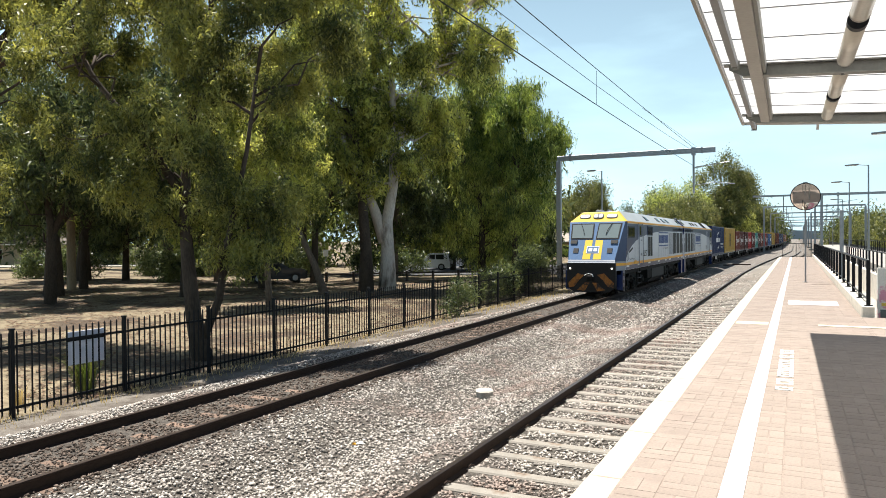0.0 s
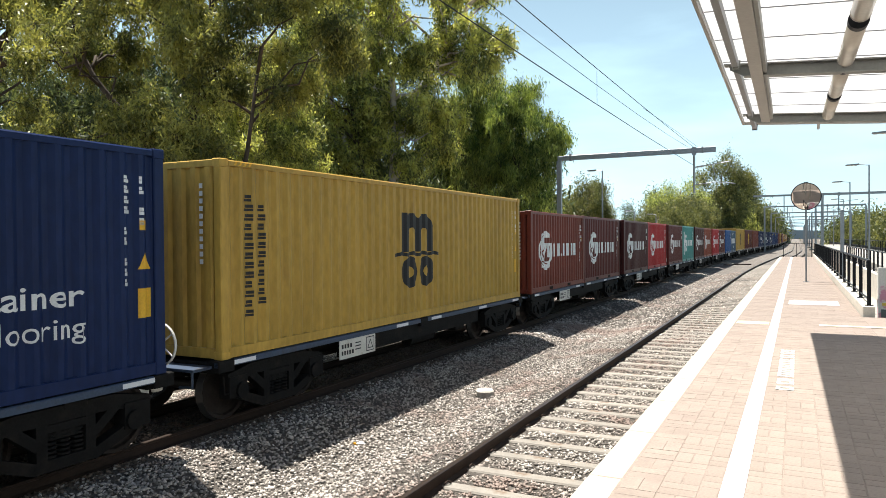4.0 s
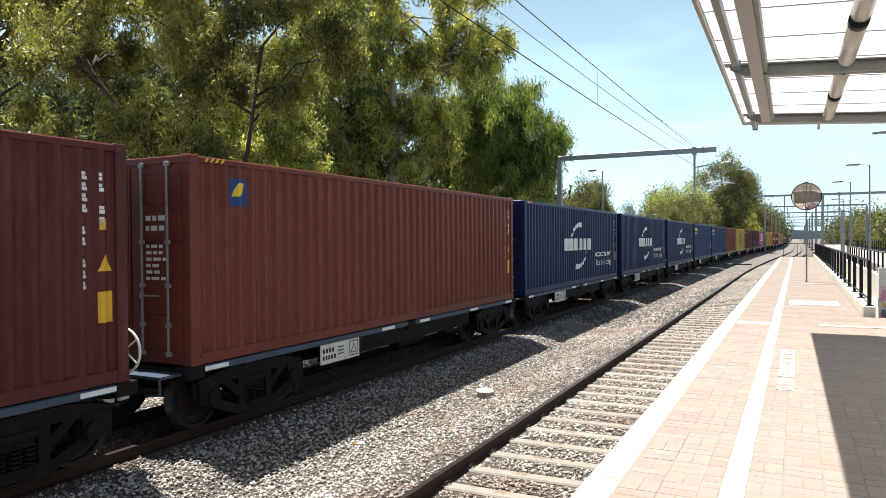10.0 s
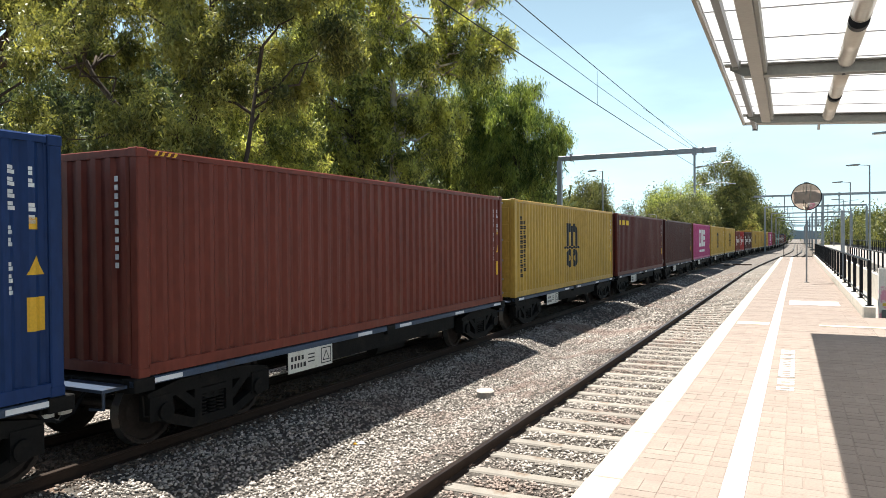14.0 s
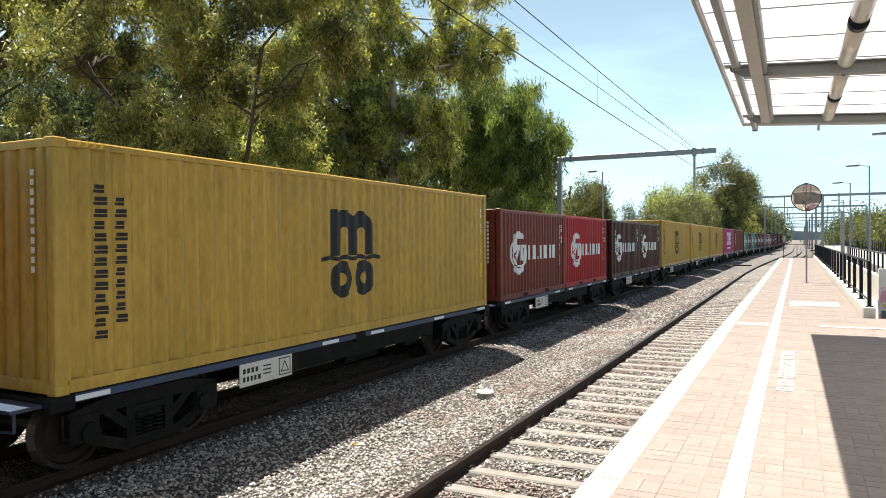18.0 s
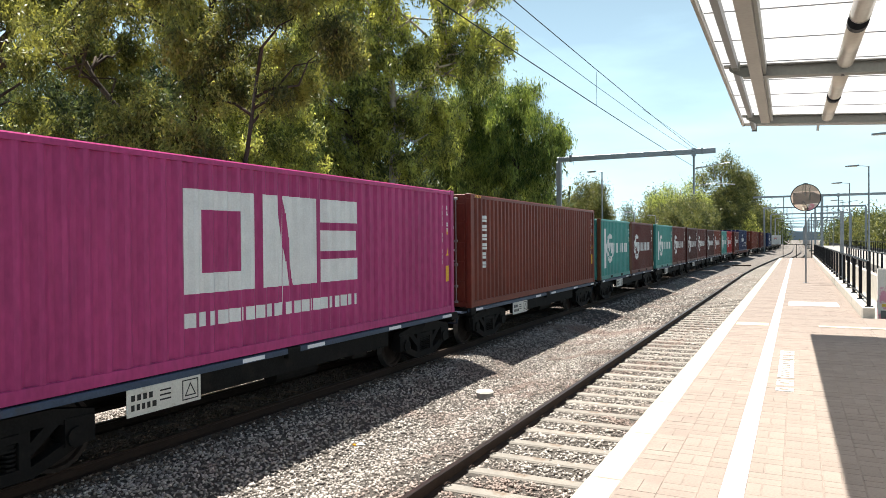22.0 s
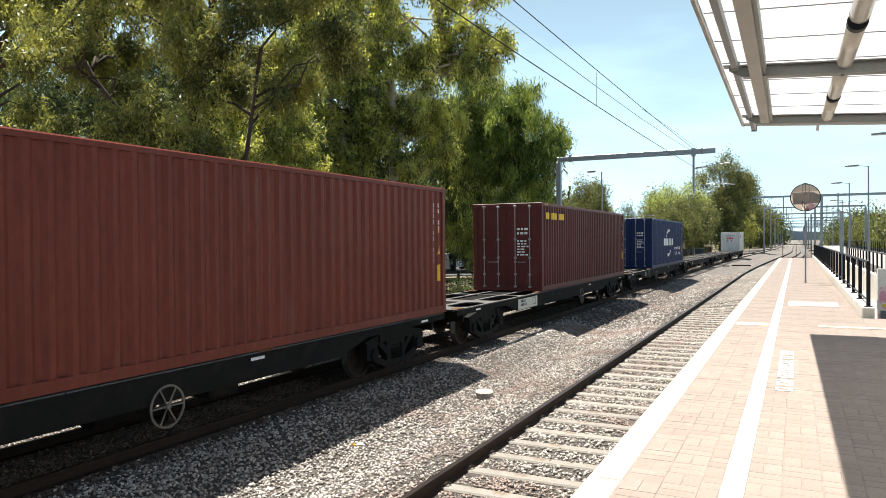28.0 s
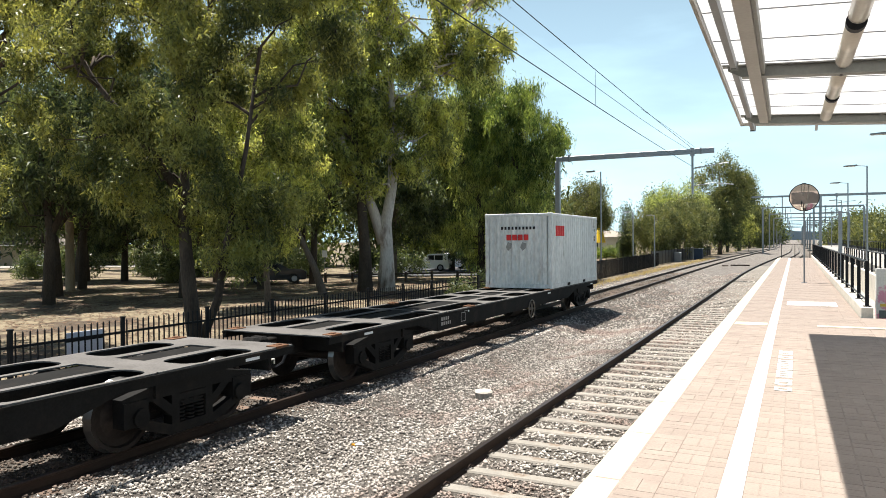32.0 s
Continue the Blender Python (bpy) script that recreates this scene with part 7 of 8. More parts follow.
# ------------------------------------------------------------ picket fence along the park
rail_top = Geo().box(-0.02, 0.02, 0.0, 2.33, 1.24, 1.285).mesh("rail", M_BLACK)
rail_low = Geo().box(-0.02, 0.02, 0.0, 2.33, 0.16, 0.205).mesh("rail", M_BLACK)
picket = Geo().box(0.021, 0.043, -0.011, 0.011, 0.05, 1.50).add([(0.021, -0.011, 1.5), (0.043, -0.011, 1.5), (0.043, 0.011, 1.5), (0.021, 0.011, 1.5), (0.032, 0, 1.54)], [(0, 1, 4), (1, 2, 4), (2, 3, 4), (3, 0, 4)]).mesh("picket", M_BLACK)
fpost = Geo().box(-0.035, 0.035, -0.035, 0.035, -0.1, 1.56, 0.006).box(-0.045, 0.045, -0.045, 0.045, 1.56, 1.585, 0.006).mesh("post", M_BLACK)


def fence_path(y):
    return FENCE_X - 0.15 - 0.022 * max(0.0, y - 20) - 0.4 * smoothstep(30, 60, y)


for i in range(-3, 34):
    y0 = 5.42 + 2.33 * i
    x0, x1 = fence_path(y0), fence_path(y0 + 2.33)
    turn = math.degrees(math.atan2(-(x1 - x0), 2.33))
    fp = tagged(empty("fence_panel", pose(x0, y0, ground_h(x0, y0), 0, 0, turn)), "black steel picket fence panel along the park", "fence", "picket fence panels")
    part("post", fpost, None, fp)
    part("rail", rail_top, None, fp)
    part("rail", rail_low, None, fp)
    if 0 <= i < 14:
        for k in range(17):
            part("picket", picket, None, fp, at=pose(0, 0.07 + 0.137 * k, 0))
    else:
        g = Geo()
        for k in range(17):
            g.box(0.021, 0.043, 0.06 + 0.137 * k, 0.082 + 0.137 * k, 0.05, 1.5)
        part("pickets", cached("pickets_far", lambda: g.mesh("pickets", M_BLACK)), None, fp)["kind"] = "stuff"
sg = tagged(empty("sign_panel", pose(FENCE_X - 0.22, 9.26, 0.33)), "blank pale blue sign panel fixed behind the fence", "sign")
part("panel", Geo().box(-0.012, 0.012, -0.40, 0.40, 0, 0.64, 0.005), mat("pale_sign_back", (0.50, 0.53, 0.62), 0.5, 0, 0.06, 2, 20, 0.02, 0.002), sg)
part("strap", Geo().box(0.012, 0.03, -0.41, 0.41, 0.46, 0.50), M_BLACK, sg)
dark = tagged(empty("screen_fence", pose(0, 0, 0)), "dark shade-cloth fence beyond the lamp posts", "fence")
for i in range(24):
    y0 = 84 + 2.4 * i
    x0 = -14.9 - 0.012 * i + (freight_x(y0) - FREIGHT_X) * 0.8
    part("screen", cached("screen", lambda: Geo().box(-0.02, 0.02, 0, 2.38, 0, 1.65).mesh("screen", M_BLACK)), None, dark, at=pose(x0, y0, -0.38))
    part("post", cached("scpost", lambda: Geo().box(-0.03, 0.03, -0.03, 0.03, 0, 1.75).mesh("post", M_BLACK)), None, dark, at=pose(x0, y0, -0.38))

# ------------------------------------------------------------ trees
M_BARK = mat("dark_rough_bark", (0.056, 0.043, 0.033), 0.95, 0, 0.4, 3, 25, 0.9, 0.02, stretch=(1, 1, 0.3))
M_GUM = mat("pale_gum_bark", (0.50, 0.455, 0.41), 0.8, 0, 0.25, 1.2, 18, 0.4, 0.01, stain=(0.141, 0.104, 0.081), stain_scale=1.1, stain_at=(0.5, 0.62), stretch=(1, 1, 0.3))
M_BARKMID = mat("grey_brown_bark", (0.126, 0.1, 0.078), 0.9, 0, 0.35, 2, 22, 0.7, 0.015, stretch=(1, 1, 0.3))
LEAF_OLIVE = leaf_mat("olive_gum_leaves", (0.085, 0.113, 0.042), (0.52, 0.55, 0.170), 0.50)
LEAF_NEAR = leaf_mat("soft_olive_leaves", (0.054, 0.072, 0.028), (0.31, 0.325, 0.100), 0.45)
LEAF_GREEN = leaf_mat("mid_green_leaves", (0.071, 0.112, 0.041), (0.47, 0.53, 0.165), 0.50)
LEAF_DARK = leaf_mat("dark_casuarina_leaves", (0.032, 0.050, 0.026), (0.15, 0.185, 0.078), 0.42)
LEAF_GREY = leaf_mat("grey_olive_leaves", (0.050, 0.066, 0.028), (0.21, 0.225, 0.085), 0.42)
LEAF_BRIGHT = leaf_mat("bright_pepper_leaves", (0.054, 0.098, 0.030), (0.31, 0.39, 0.105), 0.48)
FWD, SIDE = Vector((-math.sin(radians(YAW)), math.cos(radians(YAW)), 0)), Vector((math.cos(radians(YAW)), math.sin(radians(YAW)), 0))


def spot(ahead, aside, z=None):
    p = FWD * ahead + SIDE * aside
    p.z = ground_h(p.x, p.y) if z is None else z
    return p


def leaf_cloud(name, blobs, count, size, material, parent, seed, droop=0.7, clump=48, narrow=0.28, loose=1.0):
    """Leaves in hanging clumps about the blobs: each leaf one slim blade."""
    r = np.random.default_rng(seed)
    c = np.array([b[:3] for b in blobs], float)
    rad = np.array([b[3] for b in blobs], float)
    nc = count // clump
    pick = r.choice(len(blobs), nc, p=rad ** 2 / (rad ** 2).sum())
    d = r.normal(size=(nc, 3))
    d /= np.linalg.norm(d, axis=1)[:, None]
    cc = c[pick] + d * (rad[pick] * (0.25 + 0.75 * r.random(nc) ** 0.6))[:, None] * np.array([1, 1, 0.8])
    k = nc * clump
    spread = size * loose * 1.1
    o = np.repeat(cc, clump, 0) + r.normal(size=(k, 3)) * spread * np.array([0.8, 0.8, 1.25])
    way = r.normal(size=(k, 3))
    way[:, 2] -= droop * 2.2
    way /= np.linalg.norm(way, axis=1)[:, None]
    sid = np.cross(way, r.normal(size=(k, 3)))
    sid /= np.linalg.norm(sid, axis=1)[:, None] + 1e-9
    ln = size * 1.22 * r.uniform(0.6, 1.3, (k, 1))
    q = 3
    v = np.stack([o + sid * ln * narrow * 0.46, o + way * ln, o - sid * ln * narrow * 0.46], 1)
    me = bpy.data.meshes.new(name)
    me.vertices.add(k * q)
    me.vertices.foreach_set("co", v.reshape(-1))
    me.loops.add(k * q)
    me.loops.foreach_set("vertex_index", np.arange(k * q))
    me.polygons.add(k)
    me.polygons.foreach_set("loop_start", np.arange(0, k * q, q))
    me.update(calc_edges=True)
    me.materials.append(material)
    return part(name, me, None, parent)


def limbs(stems, blobs, seed):
    """Crooked limbs that leave a stem below each blob and bend up into it."""
    r = random.Random(seed)
    out = []
    for b in blobs:
        tip = Vector(b[:3])
        near = []
        for st in stems:
            for p, q in zip(st, st[1:]):
                for _ in range(5):
                    a = p.lerp(q, r.random())
                    if 1.6 < a.z < tip.z - 0.3:
                        near.append(((a - tip).length * r.uniform(0.6, 1.5), a))
        if not near:
            continue
        a = min(near, key=lambda k: k[0])[1]
        w = (tip - a).length * 0.13
        pts = [a]
        for f in (0.22, 0.42, 0.6, 0.8):
            pts.append(a.lerp(tip, f) + Vector((r.uniform(-w, w), r.uniform(-w, w), r.uniform(-0.5, 1.3) * w)))
        out.append(pts + [tip])
    return out


def tree(name, ahead, aside, stems, blobs, label, leaf, bark, leaves, size, seed, r0=0.25, droop=0.55, fill=None, clump=48, narrow=0.34, far=False, second=0.78):
    """stems and blobs are given from the foot: (aside, up, ahead) in metres; fill: (centre, radii, number, blob size)."""
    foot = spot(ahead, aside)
    t = tagged(empty(name, Matrix.Translation(foot)), label, "tree", "" if far else "trees")
    rnd = random.Random(seed)

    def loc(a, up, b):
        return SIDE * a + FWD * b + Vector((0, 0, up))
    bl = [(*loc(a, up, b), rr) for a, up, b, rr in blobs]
    for (ca, cu, cb), (ra, ru, rb), n, rr in (fill or []):
        for _ in range(n if far else int(n * 1.75)):
            while True:
                u = Vector((rnd.uniform(-1, 1), rnd.uniform(-1, 1), rnd.uniform(-1, 1)))
                if u.length <= 1:
                    break
            bl.append((*loc(ca + u.x * ra, cu + u.y * ru, cb + u.z * rb), (rr if far else rr * 0.70) * rnd.uniform(0.6, 1.3)))
    st = [[loc(*p) for p in s] for s in stems]
    for i, s in enumerate(st):
        k = len(s)
        rs = [(r0 * (1, second, 0.56)[i]) * (1.25 if j == 0 and i == 0 else 1.0) * (1 - 0.75 * j / (k - 1)) for j in range(k)]
        low = [p.copy() for p in s]
        if i == 0:
            low[0].z -= 0.25
        part("trunk", Geo().tube(low, rs, 10), bark, t, smooth=True)
    if not far:
        ways = limbs(st, bl, seed)
        for i, pts in enumerate(ways):
            if i % 2 == 0:
                part("limb", Geo().tube(pts, [r0 * k for k in (0.20, 0.16, 0.13, 0.10, 0.06, 0.02)], 5), bark, t, smooth=True)
        g = Geo()
        for b in bl:
            c = Vector(b[:3])
            for _ in range(8):
                d = Vector((rnd.gauss(0, 1), rnd.gauss(0, 1), rnd.gauss(0.1, 0.8))).normalized() * b[3] * rnd.uniform(0.8, 1.25)
                k = 0.004 + size * 0.04
                g.tube([c - d * 0.2, c + d * 0.5 + Vector((0, 0, 0.08)), c + d], [k, k * 0.7, k * 0.3], 3)
        part("branchwork", g.mesh("branchwork", bark, fix=False), None, t)
    leaf_cloud("crown", bl, leaves if far else int(leaves * 1.25), size if far else size * 0.84, leaf, t, seed, droop, clump, narrow, 1.6 if far else 1.0)
    return t


OLIVE = "eucalyptus with drooping olive foliage"
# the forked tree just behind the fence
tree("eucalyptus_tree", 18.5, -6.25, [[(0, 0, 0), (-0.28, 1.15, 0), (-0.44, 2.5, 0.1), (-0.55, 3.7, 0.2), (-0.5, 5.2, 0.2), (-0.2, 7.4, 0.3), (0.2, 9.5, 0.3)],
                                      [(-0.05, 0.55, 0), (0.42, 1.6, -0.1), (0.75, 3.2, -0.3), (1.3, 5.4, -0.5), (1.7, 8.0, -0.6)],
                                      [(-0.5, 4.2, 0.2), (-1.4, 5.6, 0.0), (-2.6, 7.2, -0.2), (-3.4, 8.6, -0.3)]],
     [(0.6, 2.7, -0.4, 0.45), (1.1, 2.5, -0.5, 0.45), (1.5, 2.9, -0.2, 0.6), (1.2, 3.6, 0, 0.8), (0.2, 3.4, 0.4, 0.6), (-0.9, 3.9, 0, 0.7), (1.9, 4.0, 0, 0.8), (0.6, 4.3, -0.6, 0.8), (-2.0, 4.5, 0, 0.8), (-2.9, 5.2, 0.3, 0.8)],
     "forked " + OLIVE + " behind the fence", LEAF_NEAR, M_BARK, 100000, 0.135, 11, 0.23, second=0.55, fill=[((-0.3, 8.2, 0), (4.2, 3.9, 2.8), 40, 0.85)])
# large twin gum
tree("gum_tree", 44.3, -4.05, [[(0.55, 0, 0), (0.6, 2.2, 0), (0.55, 4.2, 0), (0.95, 6.5, 0.2), (1.05, 9.5, 0.3), (0.9, 13, 0.5), (0.6, 17, 0.5)],
                               [(0.4, 3.0, 0), (-0.2, 5.0, 0), (-1.0, 7.0, -0.3), (-2.2, 9.6, -0.6), (-3.2, 13, -0.8)],
                               [(0.9, 8.0, 0.3), (2.0, 11.5, 0.2), (4.0, 14.5, 0), (5.5, 17.5, 0)]],
     [(-0.4, 6.6, -1.2, 1.0), (1.9, 7.6, -1, 1.1), (0.8, 9.0, -1.6, 0.9)], "tall gum tree with a pale forked trunk", LEAF_OLIVE, M_GUM, 66000, 0.30, 12, 0.50,
     fill=[((0.5, 16.0, 0), (6.2, 6.5, 4.0), 34, 1.35), ((-2.6, 9.6, 0), (3.0, 3.0, 2.0), 12, 1.0), ((3.2, 10.0, 0.5), (2.6, 2.6, 2), 9, 1.0), ((6.0, 16.5, 0), (2.4, 4.5, 2.2), 12, 1.2)])
tree("gum_tree", 43.6, -4.75, [[(0, 0, 0), (0.02, 2.5, 0), (-0.15, 5, 0), (-0.35, 8, 0.4), (-0.9, 12, 0.8), (-1.6, 16, 1.0)]],
     [(-1.4, 8.0, 0, 1.2)], "tall gum tree with a dark straight trunk", LEAF_OLIVE, M_BARK, 30000, 0.28, 13, 0.42, fill=[((-2.2, 13.5, 0.5), (4.2, 5.5, 3.0), 22, 1.3)])
# dense dark tree and bright weeping one beside the portal
tree("weeping_tree", 56.0, 5.6, [[(0, 0, 0), (0.1, 2, 0), (-0.1, 5, 0), (0.3, 8, 0), (0.4, 11, 0)]],
     [(2.6, 8.6, -0.6, 1.1), (3.2, 10.0, -0.4, 1.0), (2.0, 6.4, -0.4, 1.0), (3.3, 11.6, 0, 1.0)], "dense weeping tree with bright tips and dark hanging foliage", LEAF_BRIGHT, M_BARK, 42000, 0.31, 14, 0.32, 1.2,
     fill=[((0.2, 11.2, 0), (3.4, 4.0, 2.4), 32, 1.3)], narrow=0.22)
tree("casuarina_tree", 58.0, 3.2, [[(0, 0, 0), (0, 3, 0), (-0.2, 7, 0), (-0.3, 12, 0)]], [], "dense dark green casuarina behind the fence", LEAF_GREEN, M_BARK, 56000, 0.36, 15, 0.33, 1.3,
     fill=[((0.6, 5.6, 0), (4.9, 5.2, 2.6), 44, 1.5), ((-0.9, 13.0, 0), (3.8, 5.0, 2.5), 26, 1.6)], narrow=0.2)
tree("eucalyptus_tree", 42.1, -7.0, [[(0, 0, 0), (-0.6, 1.6, 0), (-1.5, 3.6, 0), (-2.6, 6.0, 0.2), (-3.2, 9, 0.3)]], [], "leaning " + OLIVE, LEAF_GREEN, M_BARKMID, 26000, 0.27, 16, 0.24,
     fill=[((-3.0, 9.0, 0), (3.6, 4.0, 2.5), 26, 1.3)])
tree("eucalyptus_tree", 33.4, -8.2, [[(0, 0, 0), (-0.1, 2, 0), (0.1, 4, 0), (-0.2, 7, 0), (0, 10, 0)]], [(-0.8, 2.6, -0.4, 0.7), (-1.2, 3.4, 0, 0.9), (0.5, 3.5, 0, 0.9)], "slender " + OLIVE, LEAF_OLIVE, M_BARKMID, 34000, 0.21, 17, 0.15,
     fill=[((-0.4, 7.5, 0), (3.0, 4.4, 2.2), 28, 1.1)])
tree("gum_tree", 41.6, -22.9, [[(0, 0, 0), (0.1, 2.5, 0), (-0.1, 6, 0), (0.3, 10, 0)], [(0, 4.0, 0), (1.8, 6.0, 0), (3.5, 8.0, 0)]], [(2.3, 5.2, 0, 1.2), (3.4, 4.6, 0, 1.1), (-2.4, 4.6, 0, 1.2)], "dark-trunked gum tree on the dry park ground", LEAF_DARK, M_BARK,
     48000, 0.30, 18, 0.5, fill=[((2.5, 10.0, 0), (8.0, 4.4, 5.0), 50, 1.6)])
tree("gum_tree", 59.0, -30.0, [[(0, 0, 0), (0.1, 3, 0), (0.3, 8, 0), (0, 13, 0)]], [], "dark-trunked gum tree on the dry park ground", LEAF_DARK, M_BARK, 26000, 0.40, 19, 0.55, fill=[((0.5, 9.5, 0), (6.0, 5.4, 4.0), 34, 1.9)])
tree("gum_tree", 84.0, -32.8, [[(0, 0, 0), (0.1, 4, 0), (0.3, 9, 0), (0, 15, 0)]], [], "tall gum tree far across the park", LEAF_DARK, M_BARK, 20000, 0.55, 20, 0.7, fill=[((0, 10.5, 0), (7.5, 6.6, 4.0), 34, 2.4)])
# large-limbed tree that reaches in from the near side of the park
tree("eucalyptus_tree", 21.0, -14.8, [[(0, 0, 0), (0.2, 3, 0), (0.6, 6, 0), (1.2, 8.4, 0), (2.2, 9.6, 0.2), (4.2, 10.1, 0.3), (6.0, 10.0, 0.4)], [(0.5, 5.5, 0), (-0.4, 8, 0), (-0.8, 11, 0)], [(1.0, 8.0, 0), (2.8, 8.9, -0.3), (4.6, 9.2, -0.5)]],
     [(2.6, 10.3, 0.4, 0.9), (3.6, 9.2, -0.5, 0.8), (4.8, 9.0, -0.6, 0.8), (5.4, 10.8, 0.2, 1.0)], "large-limbed " + OLIVE, LEAF_NEAR, M_BARK, 42000, 0.16, 21, 0.30, fill=[((2.0, 10.6, 0.6), (4.6, 2.4, 2.4), 30, 1.0), ((0.6, 6.4, 1.5), (2.2, 2.2, 1.6), 8, 0.9)])
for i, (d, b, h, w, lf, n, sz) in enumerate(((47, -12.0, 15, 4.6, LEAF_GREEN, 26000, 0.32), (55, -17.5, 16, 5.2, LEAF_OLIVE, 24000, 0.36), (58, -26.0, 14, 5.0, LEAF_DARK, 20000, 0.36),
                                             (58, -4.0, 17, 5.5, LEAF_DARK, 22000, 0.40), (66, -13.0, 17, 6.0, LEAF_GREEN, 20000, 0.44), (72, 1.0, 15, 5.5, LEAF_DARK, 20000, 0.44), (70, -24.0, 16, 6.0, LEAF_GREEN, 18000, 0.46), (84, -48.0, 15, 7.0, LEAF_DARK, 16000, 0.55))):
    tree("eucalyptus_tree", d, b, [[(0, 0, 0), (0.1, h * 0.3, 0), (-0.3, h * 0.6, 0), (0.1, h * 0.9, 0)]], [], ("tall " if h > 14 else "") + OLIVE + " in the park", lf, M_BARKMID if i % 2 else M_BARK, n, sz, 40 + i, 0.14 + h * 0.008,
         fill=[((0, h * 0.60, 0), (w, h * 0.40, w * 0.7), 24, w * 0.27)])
# broad trees added only to shade the park, some of them out of view
for i, (d, b, h, w, lf) in enumerate(((48, -24.4, 13, 5.0, LEAF_GREEN), (44, -31.5, 12, 5.0, LEAF_DARK), (52, -36.0, 13, 5.6, LEAF_DARK), (52, -9.5, 13, 4.6, LEAF_DARK), (30, -24.0, 11, 4.5, LEAF_DARK), (36, -20.0, 12, 4.6, LEAF_DARK), (47, -26.2, 13, 5.0, LEAF_DARK), (40, -14.6, 12, 4.4, LEAF_DARK), (49, -17.8, 13, 5.0, LEAF_DARK))):
    tree("eucalyptus_tree", d, b, [[(0, 0, 0), (0.15, h * 0.3, 0), (-0.3, h * 0.6, 0), (0.1, h * 0.9, 0)], [(0.05, h * 0.28, 0), (1.2, h * 0.5, 0.4), (2.2, h * 0.7, 0.6)]], [], "broad " + OLIVE + " added to shade the park", lf, M_BARK, 15000, 0.32, 150 + i, 0.26,
         fill=[((0, h * 0.66, 0), (w, h * 0.30, w), 26, w * 0.30)])
# far row that closes the park
for i in range(10):
    b = -74 + 9.2 * i
    d = (103 if b < -20 else 88) + 5 * (i % 3)
    tree("park_tree", d, b, [[(0, 0, 0), (0.2, 4, 0), (0, 9, 0)]], [], "dense dark tree at the back of the park", LEAF_DARK if i % 2 else LEAF_GREEN, M_BARK, 7000, 0.85, 60 + i, 0.35, fill=[((0, 5.6 + (i % 4), 0), (6.5, 5.6, 3.5), 26, 2.0), ((0, 1.2, -1.5), (6.0, 1.0, 1.0), 8, 1.2)], far=True)
# trees beyond the portal
for i, (x, y, h, w, lf, n, sz, low) in enumerate(((-25.4, 96, 11.9, 3.6, LEAF_GREY, 18000, 0.42, 0.35), (-13.3, 150, 19.0, 5.4, LEAF_GREY, 20000, 0.6, 0.3), (-18.7, 133, 14.0, 5.2, LEAF_GREEN, 18000, 0.5, 0.3),
                                                  (-16.5, 112, 9.6, 4.6, LEAF_GREY, 20000, 0.5, 0.05), (-16.0, 122, 10.4, 4.8, LEAF_GREY, 20000, 0.52, 0.05), (-17.5, 103, 7.4, 3.6, LEAF_GREY, 16000, 0.46, 0.05), (-13.5, 152, 12.0, 4.8, LEAF_DARK, 14000, 0.65, 0.1),
                                                  (-14, 176, 12.5, 5.5, LEAF_OLIVE, 12000, 0.8, 0.1), (-12.8, 196, 18.5, 5.8, LEAF_GREY, 16000, 0.75, 0.2), (-13, 245, 13.0, 7.0, LEAF_GREY, 10000, 1.1, 0.05), (-14, 300, 14.0, 9.0, LEAF_DARK, 10000, 1.4, 0.05), (-15, 380, 15, 12, LEAF_DARK, 9000, 1.8, 0.05),
                                                  (-40, 140, 12.0, 6.5, LEAF_GREY, 9000, 0.8, 0.2), (-28, 165, 13, 7, LEAF_GREY, 9000, 0.9, 0.2), (-52, 125, 12, 7, LEAF_DARK, 8000, 0.8, 0.2), (-50, 175, 13, 9, LEAF_GREY, 7000, 1.0, 0.1), (-75, 165, 13, 9, LEAF_DARK, 7000, 1.0, 0.1),
                                                  (20, 95, 5.4, 4.5, LEAF_GREY, 9000, 0.6, 0.05), (19, 112, 5.2, 5, LEAF_GREY, 9000, 0.65, 0.05), (20, 135, 6.0, 6, LEAF_GREY, 9000, 0.8, 0.05), (19, 165, 6.4, 7, LEAF_GREY, 8000, 1.0, 0.05), (20, 205, 7.2, 8, LEAF_GREY, 8000, 1.2, 0.05), (22, 80, 5.0, 4, LEAF_GREY, 8000, 0.5, 0.05),
                                                  (20, 260, 8, 10, LEAF_GREY, 8000, 1.5, 0.05), (22, 340, 11, 13, LEAF_DARK, 8000, 2.0, 0.05))):
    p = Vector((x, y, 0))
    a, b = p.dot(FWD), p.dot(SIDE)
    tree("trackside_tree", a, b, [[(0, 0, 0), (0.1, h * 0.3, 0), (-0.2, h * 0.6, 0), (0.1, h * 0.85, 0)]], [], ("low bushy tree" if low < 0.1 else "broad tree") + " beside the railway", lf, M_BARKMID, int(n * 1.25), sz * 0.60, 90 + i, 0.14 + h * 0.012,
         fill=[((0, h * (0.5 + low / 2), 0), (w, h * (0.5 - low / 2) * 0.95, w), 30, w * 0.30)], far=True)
# cypresses and hedge near the houses
for d, b, h in ((112, 28.6, 8.2), (113, 29.6, 8.6), (116, 31.0, 7.4)):
    tree("cypress_tree", d, b, [[(0, 0, 0), (0, h * 0.9, 0)]], [(0, h * f, 0, 0.55 * (1.1 - f * 0.7)) for f in (0.1, 0.2, 0.3, 0.4, 0.5, 0.6, 0.7, 0.8, 0.9, 0.97)], "slim dark cypress by the houses", LEAF_DARK, M_BARK, 3500, 0.25, int(h * 10), 0.1, 0.0, far=True)

